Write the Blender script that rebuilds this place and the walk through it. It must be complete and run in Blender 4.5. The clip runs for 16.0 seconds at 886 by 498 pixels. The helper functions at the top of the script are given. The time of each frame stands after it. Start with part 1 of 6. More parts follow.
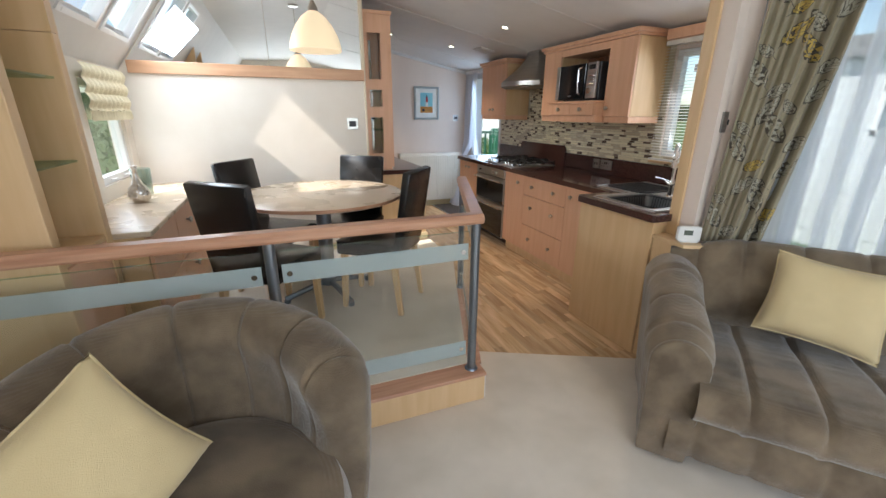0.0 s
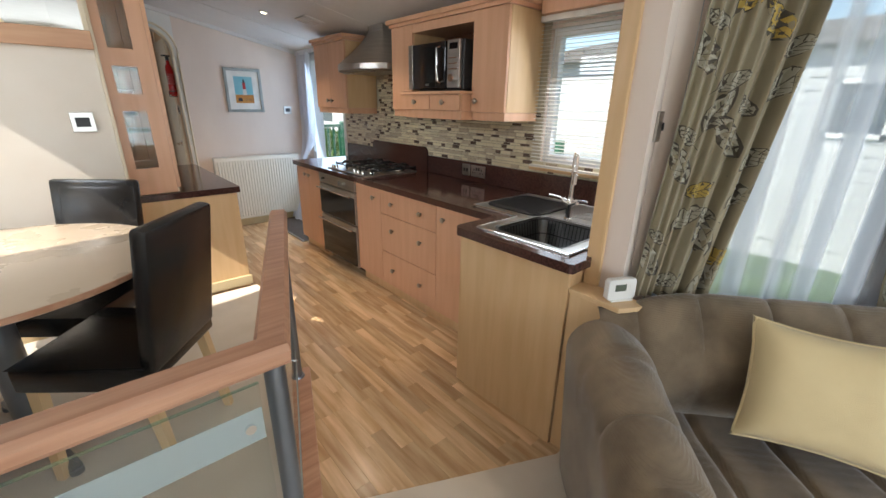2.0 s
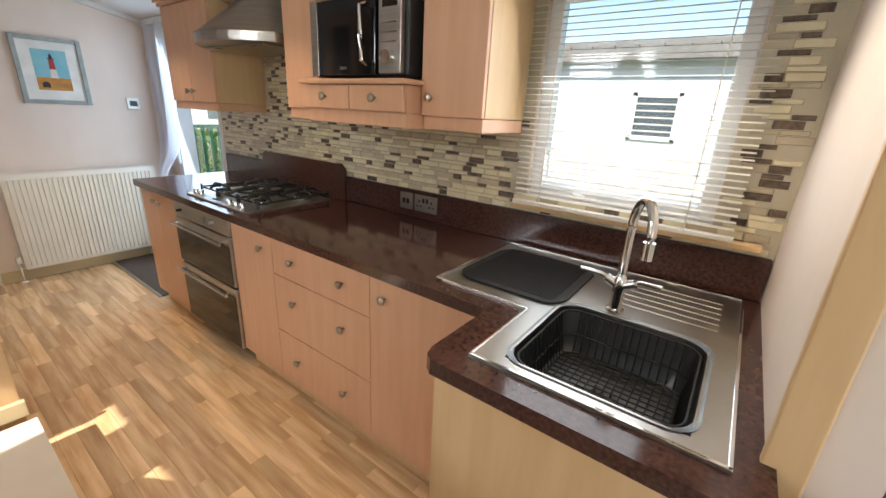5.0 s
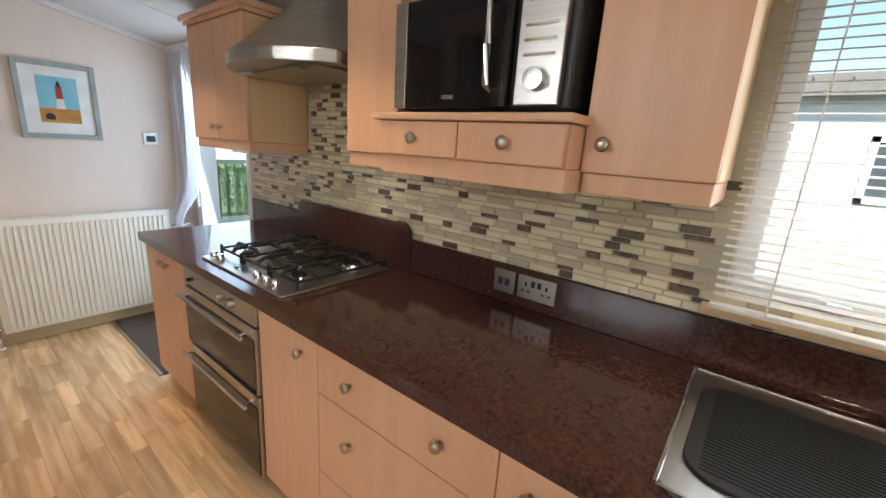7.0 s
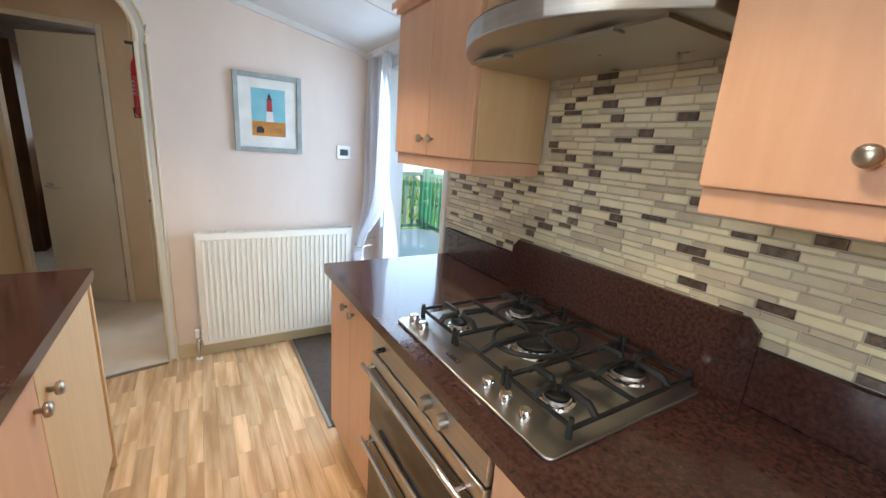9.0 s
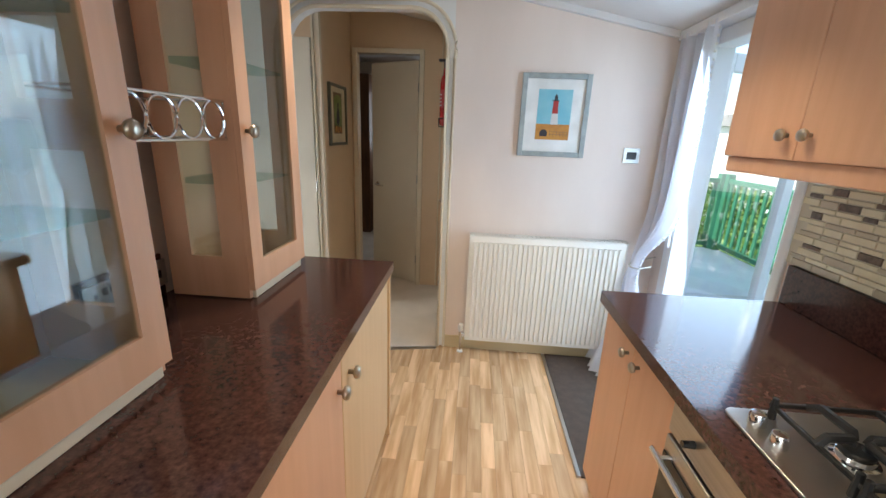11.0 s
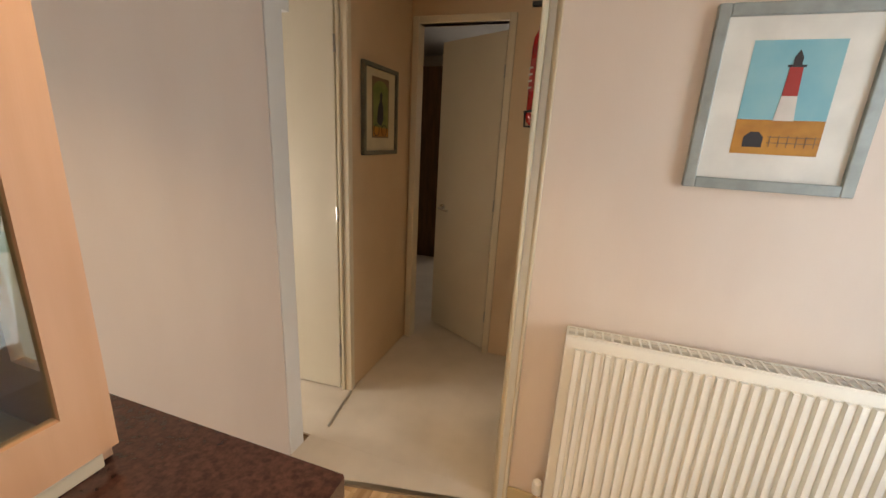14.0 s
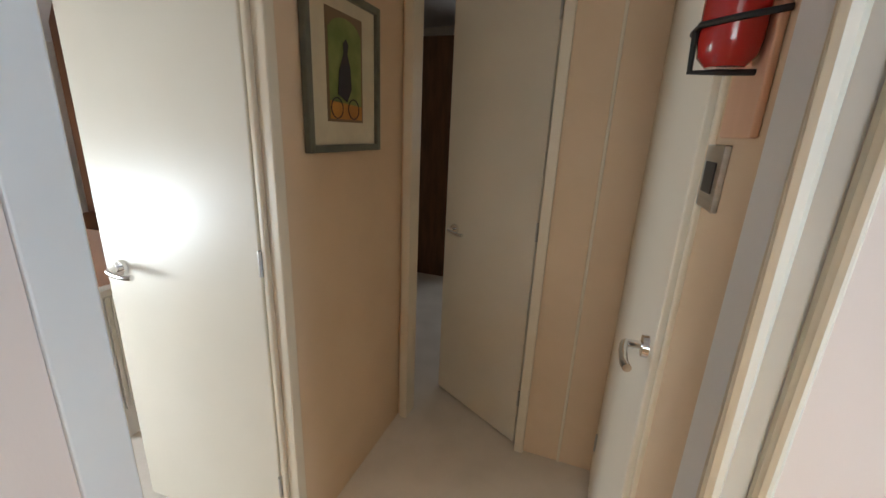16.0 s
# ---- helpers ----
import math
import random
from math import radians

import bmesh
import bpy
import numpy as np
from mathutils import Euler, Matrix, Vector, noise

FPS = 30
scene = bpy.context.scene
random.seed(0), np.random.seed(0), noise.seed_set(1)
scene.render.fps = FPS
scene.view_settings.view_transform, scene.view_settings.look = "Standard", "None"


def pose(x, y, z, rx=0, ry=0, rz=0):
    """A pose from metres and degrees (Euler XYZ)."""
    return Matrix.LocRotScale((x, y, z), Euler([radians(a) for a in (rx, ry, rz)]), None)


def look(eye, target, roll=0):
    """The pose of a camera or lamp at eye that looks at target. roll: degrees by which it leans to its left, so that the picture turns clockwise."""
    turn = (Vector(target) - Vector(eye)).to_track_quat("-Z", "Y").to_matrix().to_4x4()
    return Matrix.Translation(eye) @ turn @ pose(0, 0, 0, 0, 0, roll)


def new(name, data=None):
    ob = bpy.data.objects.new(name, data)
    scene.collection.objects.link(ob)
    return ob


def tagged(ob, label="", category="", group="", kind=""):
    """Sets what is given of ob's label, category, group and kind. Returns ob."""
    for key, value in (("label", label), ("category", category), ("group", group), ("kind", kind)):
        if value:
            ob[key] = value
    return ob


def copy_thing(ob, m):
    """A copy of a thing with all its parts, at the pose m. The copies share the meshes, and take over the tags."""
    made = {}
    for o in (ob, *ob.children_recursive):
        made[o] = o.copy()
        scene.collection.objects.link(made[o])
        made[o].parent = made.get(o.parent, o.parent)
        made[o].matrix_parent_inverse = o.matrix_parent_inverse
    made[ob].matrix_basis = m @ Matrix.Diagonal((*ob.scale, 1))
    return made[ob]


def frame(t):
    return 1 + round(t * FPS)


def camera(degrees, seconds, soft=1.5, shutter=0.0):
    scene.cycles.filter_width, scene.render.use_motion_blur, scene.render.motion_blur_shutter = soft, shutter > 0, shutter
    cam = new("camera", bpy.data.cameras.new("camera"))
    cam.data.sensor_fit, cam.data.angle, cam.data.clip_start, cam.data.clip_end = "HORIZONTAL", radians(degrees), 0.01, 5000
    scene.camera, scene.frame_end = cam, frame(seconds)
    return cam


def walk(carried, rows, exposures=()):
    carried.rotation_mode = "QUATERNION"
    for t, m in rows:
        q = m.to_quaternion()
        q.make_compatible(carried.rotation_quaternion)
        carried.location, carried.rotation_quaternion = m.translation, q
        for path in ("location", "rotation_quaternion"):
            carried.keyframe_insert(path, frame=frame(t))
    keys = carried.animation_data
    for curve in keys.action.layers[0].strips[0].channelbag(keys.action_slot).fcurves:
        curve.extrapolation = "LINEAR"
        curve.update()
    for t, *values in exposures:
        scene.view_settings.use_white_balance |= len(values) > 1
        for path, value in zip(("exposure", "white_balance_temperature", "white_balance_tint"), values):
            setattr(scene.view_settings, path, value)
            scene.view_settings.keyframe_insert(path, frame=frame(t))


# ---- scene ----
cam = camera(95.8, 16.0)
METRES, EYE, TILT, LEAN, TURN = 6.35, 1.43, 0.0, 0.0, -21.5
ROWS = [
    (0.0, 0.0, 0.0, 0.0, 0.14, -18.65, -0.41),
    (0.5, 0.0018, 0.0378, 0.0007, -5.87, -18.86, -0.26),
    (1.0, 0.007, 0.0836, 0.0022, -12.45, -19.07, -0.33),
    (1.5, 0.0229, 0.1251, 0.0021, -16.73, -19.2, -0.6),
    (2.0, 0.038, 0.1607, 0.0041, -19.51, -19.72, -0.95),
    (2.5, 0.0427, 0.1918, 0.0037, -22.69, -20.26, -1.11),
    (3.0, 0.045, 0.2239, 0.0046, -26.4, -20.32, -0.96),
    (3.5, 0.057, 0.25, 0.0024, -28.81, -20.51, -0.97),
    (6.0, 0.0908, 0.3848, 0.0012, -32.38, -18.39, -3.48),
    (6.5, 0.0916, 0.415, 0.002, -30.14, -17.28, -3.6),
    (7.0, 0.0864, 0.4477, 0.0044, -29.65, -14.38, -3.69),
    (7.5, 0.0822, 0.4752, 0.0096, -28.04, -12.92, -3.53),
    (8.0, 0.0829, 0.5068, 0.0072, -23.65, -12.77, -3.73),
    (8.5, 0.0793, 0.5423, 0.0047, -17.33, -13.46, -4.22),
    (9.0, 0.0642, 0.5799, 0.0041, -9.15, -14.27, -4.03),
    (9.5, 0.0477, 0.5984, 0.0055, 1.36, -14.55, -3.34),
    (10.0, 0.0434, 0.6076, 0.005, 12.69, -14.91, -2.87),
    (12.5, 0.0252, 0.6847, 0.0025, 33.1, -17.01, -2.09),
    (13.0, 0.0127, 0.7251, 0.0024, 35.58, -16.07, -2.48),
    (13.5, -0.0077, 0.7605, 0.003, 38.4, -15.47, -2.59),
    (14.0, -0.0354, 0.7968, 0.0025, 40.41, -15.6, -2.9),
    (14.5, -0.0599, 0.8282, 0.0027, 42.71, -16.35, -3.13),
    (15.0, -0.0837, 0.8636, 0.0022, 44.21, -16.85, -3.14),
    (15.5, -0.1128, 0.8914, -0.0001, 43.5, -16.41, -2.8),
    (16.0, -0.1367, 0.9149, -0.0027, 41.98, -16.48, -2.47),
]
walk(cam, [(t, pose(0, 0, EYE, TILT, LEAN, TURN) @ pose(METRES * x, METRES * y, METRES * z, 90 + pitch, roll, yaw)) for t, x, y, z, yaw, pitch, roll in ROWS],
     [(0.0, 0.55, 6200, 10), (1.5, 0.6, 6300, 10), (3.5, 0.85, 6700, 10), (7.0, 0.95, 6600, 10), (9.0, 1.35, 6200, 8), (10.0, 1.3, 6200, 8), (12.5, 1.15, 7300, 11), (13.0, 1.0, 8200, 14), (14.0, 1.05, 8800, 16), (14.5, 1.25, 7000, 11), (15.5, 1.45, 5900, 6), (16.0, 1.55, 6200, 8)])

# ---- world, sun, large lights ----
SUN_AZ, SUN_EL = 77.0, 45.0          # the light travels towards +x +y and down
world = bpy.data.worlds.new("sky")
scene.world = world
world.use_nodes = True
wn = world.node_tree.nodes
sky = wn.new("ShaderNodeTexSky")
sky.sky_type, sky.sun_disc = "NISHITA", False
sky.sun_elevation, sky.sun_rotation = radians(SUN_EL), radians(180 + SUN_AZ)
wn["Background"].inputs["Strength"].default_value = 0.15
world.node_tree.links.new(sky.outputs[0], wn["Background"].inputs["Color"])
sun = new("sun", bpy.data.lights.new("sun", "SUN"))
sun.data.energy, sun.data.angle, sun.data.color = 5.0, radians(0.5), (1, 0.93, 0.82)
sd = Vector((math.sin(radians(SUN_AZ)) * math.cos(radians(SUN_EL)), math.cos(radians(SUN_AZ)) * math.cos(radians(SUN_EL)), -math.sin(radians(SUN_EL))))
sun.matrix_world = look((0, 0, 6), Vector((0, 0, 6)) + sd)


def window_light(name, centre, towards, w, h, watts, col=(0.86, 0.93, 1.0)):
    """Area lamp: sky light that stands in an opening, or an added fill."""
    ob = new(name, bpy.data.lights.new(name, "AREA"))
    ob.data.shape, ob.data.size, ob.data.size_y, ob.data.energy, ob.data.color = "RECTANGLE", w, h, watts, col
    ob.matrix_world = look(centre, towards)
    return ob


window_light("front_window_light", (0.8, -2.02, 1.35), (0.8, 0, 1.25), 2.6, 1.3, 36)
window_light("lounge_window_light", (-1.02, -1.15, 1.25), (0.2, -1.15, 1.1), 1.0, 0.8, 4)
window_light("kitchen_window_light", (2.80, 2.13, 1.55), (1.8, 2.13, 1.2), 0.6, 0.7, 3)
window_light("door_light", (2.90, 5.56, 1.1), (1.8, 5.56, 0.9), 0.7, 1.7, 7.5, (0.58, 0.77, 1.0))
window_light("dining_window_light", (-1.0, 3.35, 1.2), (0.5, 3.35, 1.0), 0.6, 0.35, 1.2)
window_light("roof_window_light", (-0.74, 3.3, 2.05), (0.3, 3.3, 1.0), 1.0, 0.35, 10)
# Added fill lamp before the bedroom's blank end wall; no window there.
window_light("bedroom_fill_light", (0.9, 9.9, 1.6), (0.9, 8.0, 1.2), 1.2, 0.8, 2.5)
# Added lamp out of view, placed to brighten the open bathroom door.
window_light("shower_room_fill_light", (-1.0, 5.7, 0.85), (0.4, 6.3, 0.8), 0.55, 0.4, 9)

# ---- materials ----


def material(name, base, second=None, rough=0.5, metal=0.0, scale=8.0, stretch=(1, 1, 1), detail=4.0, fine=120.0, bump=0.05, vary=0.0, coat=0.0, sharp=(0.35, 0.65), sheen=0.0, dist=0.004):
    """Two colours mixed by noise at object scale, finer grain in the gloss and relief, a shade for each object."""
    m = bpy.data.materials.new(name)
    m.use_nodes = True
    n, l = m.node_tree.nodes, m.node_tree.links
    p = n["Principled BSDF"]
    second = second or tuple(c * 0.86 for c in base)
    geo = n.new("ShaderNodeTexCoord")
    mp = n.new("ShaderNodeMapping")
    mp.inputs["Scale"].default_value = stretch
    l.new(geo.outputs["Object"], mp.inputs["Vector"])
    vec = mp.outputs["Vector"]
    info = n.new("ShaderNodeObjectInfo")
    if vary:
        sh = n.new("ShaderNodeVectorMath")
        sh.operation = "MULTIPLY_ADD"
        cmb = n.new("ShaderNodeCombineXYZ")
        for i in range(3):
            l.new(info.outputs["Random"], cmb.inputs[i])
        l.new(cmb.outputs[0], sh.inputs[0])
        sh.inputs[1].default_value = (37, 19, 53)
        l.new(vec, sh.inputs[2])
        vec = sh.outputs[0]
    a = n.new("ShaderNodeTexNoise")
    a.inputs["Scale"].default_value, a.inputs["Detail"].default_value = scale, detail
    l.new(vec, a.inputs["Vector"])
    ramp = n.new("ShaderNodeValToRGB")
    ramp.color_ramp.elements[0].position, ramp.color_ramp.elements[1].position = sharp
    ramp.color_ramp.elements[0].color, ramp.color_ramp.elements[1].color = (*second, 1), (*base, 1)
    l.new(a.outputs["Fac"], ramp.inputs["Fac"])
    col = ramp.outputs["Color"]
    if vary:
        hsv = n.new("ShaderNodeHueSaturation")
        mr = n.new("ShaderNodeMapRange")
        mr.inputs["To Min"].default_value, mr.inputs["To Max"].default_value = 1 - vary, 1 + vary
        l.new(info.outputs["Random"], mr.inputs["Value"])
        l.new(mr.outputs[0], hsv.inputs["Value"])
        l.new(col, hsv.inputs["Color"])
        col = hsv.outputs["Color"]
    l.new(col, p.inputs["Base Color"])
    b = n.new("ShaderNodeTexNoise")
    b.inputs["Scale"].default_value, b.inputs["Detail"].default_value = fine, 3
    l.new(vec, b.inputs["Vector"])
    rr = n.new("ShaderNodeMapRange")
    rr.inputs["To Min"].default_value, rr.inputs["To Max"].default_value = max(0.02, rough - 0.07), min(1, rough + 0.07)
    l.new(a.outputs["Fac"], rr.inputs["Value"])
    l.new(rr.outputs[0], p.inputs["Roughness"])
    p.inputs["Metallic"].default_value = metal
    p.inputs["Coat Weight"].default_value = coat
    p.inputs["Coat Roughness"].default_value = 0.08
    if sheen:
        p.inputs["Sheen Weight"].default_value, p.inputs["Sheen Roughness"].default_value = sheen, 0.4
    if bump:
        bp = n.new("ShaderNodeBump")
        bp.inputs["Strength"].default_value, bp.inputs["Distance"].default_value = bump, dist
        l.new(b.outputs["Fac"], bp.inputs["Height"])
        l.new(bp.outputs[0], p.inputs["Normal"])
    return m


M_DOOR = material("beech_door", (0.72, 0.425, 0.27), (0.67, 0.38, 0.23), 0.38, scale=3, stretch=(8, 8, 0.7), fine=60, bump=0.03)
M_BEECH = material("beech_panel", (0.70, 0.48, 0.265), (0.645, 0.425, 0.22), 0.42, scale=3, stretch=(8, 8, 0.7), fine=60, bump=0.03)
M_BEECH_H = material("beech_trim", (0.62, 0.37, 0.22), (0.52, 0.285, 0.16), 0.4, scale=3, stretch=(0.8, 7, 7), fine=60, bump=0.03)
M_RAIL = material("handrail_wood", (0.58, 0.32, 0.20), (0.44, 0.215, 0.125), 0.32, scale=5, stretch=(0.6, 9, 9), fine=60, bump=0.04)
M_WORK = material("worktop_laminate", (0.098, 0.042, 0.033), (0.036, 0.016, 0.014), 0.11, scale=95, fine=200, bump=0.0, detail=8, sharp=(0.34, 0.72))
M_WALL = material("pink_wall_vinyl", (0.77, 0.66, 0.585), (0.735, 0.62, 0.545), 0.62, scale=5, stretch=(1, 1, 0.35), fine=150, bump=0.05)
M_CREAM = material("cream_wall_vinyl", (0.80, 0.735, 0.65), (0.77, 0.70, 0.61), 0.6, scale=5, fine=150, bump=0.04)
M_HALL = material("hall_wall_vinyl", (0.72, 0.535, 0.35), (0.69, 0.505, 0.32), 0.6, scale=5, fine=150, bump=0.04)
M_CEIL = material("ceiling_white", (0.72, 0.70, 0.68), (0.69, 0.67, 0.65), 0.6, scale=6, fine=180, bump=0.05)
M_TRIMC = material("cream_trim", (0.76, 0.66, 0.50), (0.72, 0.62, 0.46), 0.4, scale=4, fine=90, bump=0.02)
M_SKIRT = material("skirting", (0.62, 0.50, 0.30), (0.57, 0.45, 0.26), 0.45, scale=4, fine=90, bump=0.02)
M_JAMB = material("white_jamb_paint", (0.78, 0.77, 0.74), (0.75, 0.735, 0.70), 0.38, scale=4, fine=120, bump=0.02)
M_CDOOR = material("cream_door", (0.76, 0.69, 0.56), (0.73, 0.66, 0.53), 0.38, scale=3, fine=200, bump=0.02)
M_CARPET = material("cream_carpet", (0.76, 0.67, 0.57), (0.67, 0.585, 0.485), 0.95, scale=4, fine=420, bump=0.6, sheen=0.3)
M_MATC = material("grey_mat", (0.10, 0.075, 0.06), (0.075, 0.055, 0.045), 0.95, scale=20, fine=500, bump=0.6)
M_PLANK = material("laminate_plank", (0.76, 0.54, 0.33), (0.52, 0.32, 0.165), 0.24, scale=3.0, stretch=(9, 0.8, 9), fine=70, bump=0.02, vary=0.21, detail=6)
M_GROUT = material("dark_seam", (0.20, 0.11, 0.05), None, 0.7)
M_TGROUT = material("mosaic_grout", (0.60, 0.545, 0.42), None, 0.85, fine=400, bump=0.2)
M_TILE_A = material("glass_tile_cream", (0.80, 0.735, 0.53), (0.74, 0.665, 0.46), 0.10, scale=20, vary=0.12, bump=0.02, coat=0.5)
M_TILE_B = material("glass_tile_taupe", (0.63, 0.545, 0.40), (0.56, 0.475, 0.34), 0.12, scale=20, vary=0.14, bump=0.02, coat=0.5)
M_TILE_C = material("stone_tile_brown", (0.18, 0.13, 0.095), (0.085, 0.06, 0.045), 0.22, scale=60, vary=0.3, bump=0.1, coat=0.3)
M_STEEL = material("brushed_steel", (0.53, 0.51, 0.48), (0.45, 0.43, 0.40), 0.32, 1.0, scale=4, stretch=(1, 1, 30), fine=200, bump=0.02)
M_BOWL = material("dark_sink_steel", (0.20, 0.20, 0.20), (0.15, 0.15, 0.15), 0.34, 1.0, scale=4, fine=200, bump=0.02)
M_RUBBER = material("black_rubber", (0.010, 0.010, 0.012), None, 0.62, fine=300, bump=0.1)
M_CHROME = material("chrome", (0.82, 0.82, 0.82), (0.78, 0.78, 0.78), 0.07, 1.0, bump=0)
M_NICKEL = material("satin_nickel", (0.50, 0.45, 0.38), (0.44, 0.40, 0.33), 0.30, 1.0, bump=0)
M_POST = material("grey_metal_post", (0.24, 0.26, 0.29), (0.21, 0.23, 0.26), 0.35, 0.8, bump=0)
M_IRON = material("black_iron", (0.009, 0.009, 0.009), None, 0.55, 0.0, fine=300, bump=0.2)
M_BLACK = material("black_gloss", (0.010, 0.010, 0.011), None, 0.06, bump=0)
M_BPLAS = material("black_plastic", (0.022, 0.022, 0.024), None, 0.45, fine=300, bump=0.1)
M_WPLAS = material("white_plastic", (0.80, 0.79, 0.76), (0.78, 0.77, 0.74), 0.35, bump=0)
M_UPVC = material("white_upvc", (0.82, 0.83, 0.84), (0.80, 0.81, 0.82), 0.30, bump=0)
M_LEATH = material("black_leather", (0.016, 0.015, 0.015), (0.010, 0.009, 0.009), 0.24, scale=9, fine=260, bump=0.18)
M_RADI = material("radiator_enamel", (0.80, 0.77, 0.70), (0.77, 0.74, 0.67), 0.35, bump=0)
M_SOFA = material("olive_cord", (0.225, 0.165, 0.105), (0.115, 0.081, 0.050), 0.9, scale=7, fine=260, bump=0.5, sheen=0.5, detail=6)
M_CUSH = material("cream_cushion", (0.66, 0.52, 0.29), (0.61, 0.475, 0.26), 0.9, scale=6, fine=400, bump=0.5, sheen=0.2)
M_CURT = material("sage_curtain", (0.33, 0.285, 0.195), (0.28, 0.24, 0.16), 0.85, scale=8, fine=400, bump=0.3, sheen=0.2)
M_LEAF_P = material("curtain_leaf_grey", (0.45, 0.42, 0.34), (0.37, 0.345, 0.27), 0.85, scale=30, bump=0)
M_LEAF_D = material("curtain_leaf_line", (0.10, 0.085, 0.065), None, 0.85, bump=0)
M_LEAF_Y = material("curtain_leaf_gold", (0.56, 0.40, 0.10), (0.46, 0.33, 0.09), 0.85, scale=30, bump=0)
M_TABLE = material("beech_table", (0.68, 0.55, 0.41), (0.65, 0.515, 0.37), 0.28, scale=5, stretch=(1, 1, 1), bump=0.02)
M_FRAME = material("grey_picture_frame", (0.34, 0.38, 0.38), (0.27, 0.305, 0.30), 0.4, 0.3, scale=20, bump=0.05)
M_FRAME2 = material("green_grey_frame", (0.15, 0.15, 0.11), (0.12, 0.12, 0.09), 0.4, 0.2, scale=20, bump=0.05)
M_MOUNT = material("white_mount", (0.80, 0.79, 0.75), None, 0.8, bump=0)
M_MOUNT2 = material("cream_mount", (0.70, 0.62, 0.44), None, 0.8, bump=0)
M_PSKY = material("print_sky", (0.16, 0.44, 0.54), (0.24, 0.50, 0.56), 0.6, scale=8, bump=0)
M_PSAND = material("print_sand", (0.55, 0.25, 0.045), (0.40, 0.16, 0.03), 0.6, scale=14, bump=0)
M_PRED = material("print_red", (0.40, 0.035, 0.03), None, 0.6, bump=0)
M_PWHT = material("print_white", (0.68, 0.64, 0.60), None, 0.6, bump=0)
M_PDRK = material("print_dark", (0.03, 0.025, 0.03), None, 0.6, bump=0)
M_PGRN = material("print_green", (0.16, 0.21, 0.05), (0.24, 0.28, 0.08), 0.6, scale=14, bump=0)
M_PBRN = material("print_brown", (0.22, 0.14, 0.07), None, 0.6, bump=0)
M_RED = material("red_enamel", (0.42, 0.012, 0.012), None, 0.2, bump=0, coat=0.5)
M_GREEN = material("green_paint", (0.035, 0.16, 0.095), (0.03, 0.14, 0.08), 0.5, bump=0.05)
M_DECK = material("pale_deck", (0.80, 0.80, 0.78), (0.73, 0.73, 0.72), 0.7, scale=5, bump=0.1)
M_GRASS = material("grass", (0.085, 0.15, 0.03), (0.05, 0.10, 0.02), 0.95, scale=3, fine=80, bump=0.6)
M_HEDGE = material("hedge_leaf", (0.11, 0.19, 0.035), (0.05, 0.10, 0.018), 0.6, scale=4, bump=0)
M_CLAD = material("white_cladding", (0.62, 0.64, 0.66), (0.58, 0.60, 0.62), 0.5, scale=3, bump=0.05)
M_ROOF = material("grey_roof_tile", (0.20, 0.19, 0.19), (0.15, 0.145, 0.145), 0.8, scale=10, bump=0.2)
M_DGLASS = material("dark_far_glass", (0.07, 0.09, 0.11), None, 0.08, bump=0)
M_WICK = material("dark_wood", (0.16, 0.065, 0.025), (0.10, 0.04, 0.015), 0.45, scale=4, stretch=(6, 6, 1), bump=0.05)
M_BLIND = material("slat_cream", (0.80, 0.78, 0.73), None, 0.5, bump=0)
M_ROMAN = material("cream_fabric", (0.74, 0.66, 0.46), (0.67, 0.59, 0.40), 0.9, scale=10, fine=300, bump=0.4)
M_SILVER = material("hammered_silver", (0.75, 0.72, 0.68), (0.55, 0.52, 0.48), 0.18, 1.0, scale=45, fine=45, bump=0.8, dist=0.01)
M_LCD = material("lcd_grey", (0.12, 0.14, 0.11), None, 0.2, bump=0)
M_BROWNP = material("vent_brown", (0.22, 0.09, 0.04), None, 0.6, bump=0)
M_MIRROR = material("mirror_silver", (0.90, 0.91, 0.91), (0.89, 0.90, 0.90), 0.015, 1.0, bump=0)
M_MIRROR.node_tree.nodes["Principled BSDF"].inputs["Roughness"].links and M_MIRROR.node_tree.links.remove(M_MIRROR.node_tree.nodes["Principled BSDF"].inputs["Roughness"].links[0])
M_MIRROR.node_tree.nodes["Principled BSDF"].inputs["Roughness"].default_value = 0.0


def glass(name, tint=(1, 1, 1), rough=0.0, shine=0.03):
    """Thin glass: mostly clear, with a gloss that Fresnel drives."""
    m = bpy.data.materials.new(name)
    m.use_nodes = True
    n, l = m.node_tree.nodes, m.node_tree.links
    n.remove(n["Principled BSDF"])
    t, g, mix, f = n.new("ShaderNodeBsdfTransparent"), n.new("ShaderNodeBsdfGlossy"), n.new("ShaderNodeMixShader"), n.new("ShaderNodeLayerWeight")
    t.inputs["Color"].default_value = (*tint, 1)
    g.inputs["Roughness"].default_value = rough
    f.inputs["Blend"].default_value = 0.12
    fr = n.new("ShaderNodeMapRange")
    fr.inputs["To Min"].default_value, fr.inputs["To Max"].default_value = shine, 0.55
    l.new(f.outputs["Facing"], fr.inputs["Value"])
    l.new(fr.outputs[0], mix.inputs[0])
    l.new(t.outputs[0], mix.inputs[1])
    l.new(g.outputs[0], mix.inputs[2])
    l.new(mix.outputs[0], n["Material Output"].inputs["Surface"])
    return m


M_GLASS = glass("clear_glass", (0.97, 0.99, 0.98))
M_GLASS_T = glass("tinted_glass", (0.80, 0.86, 0.84), 0.02)
M_GLASS_G = glass("green_edge_glass", (0.74, 0.88, 0.83))


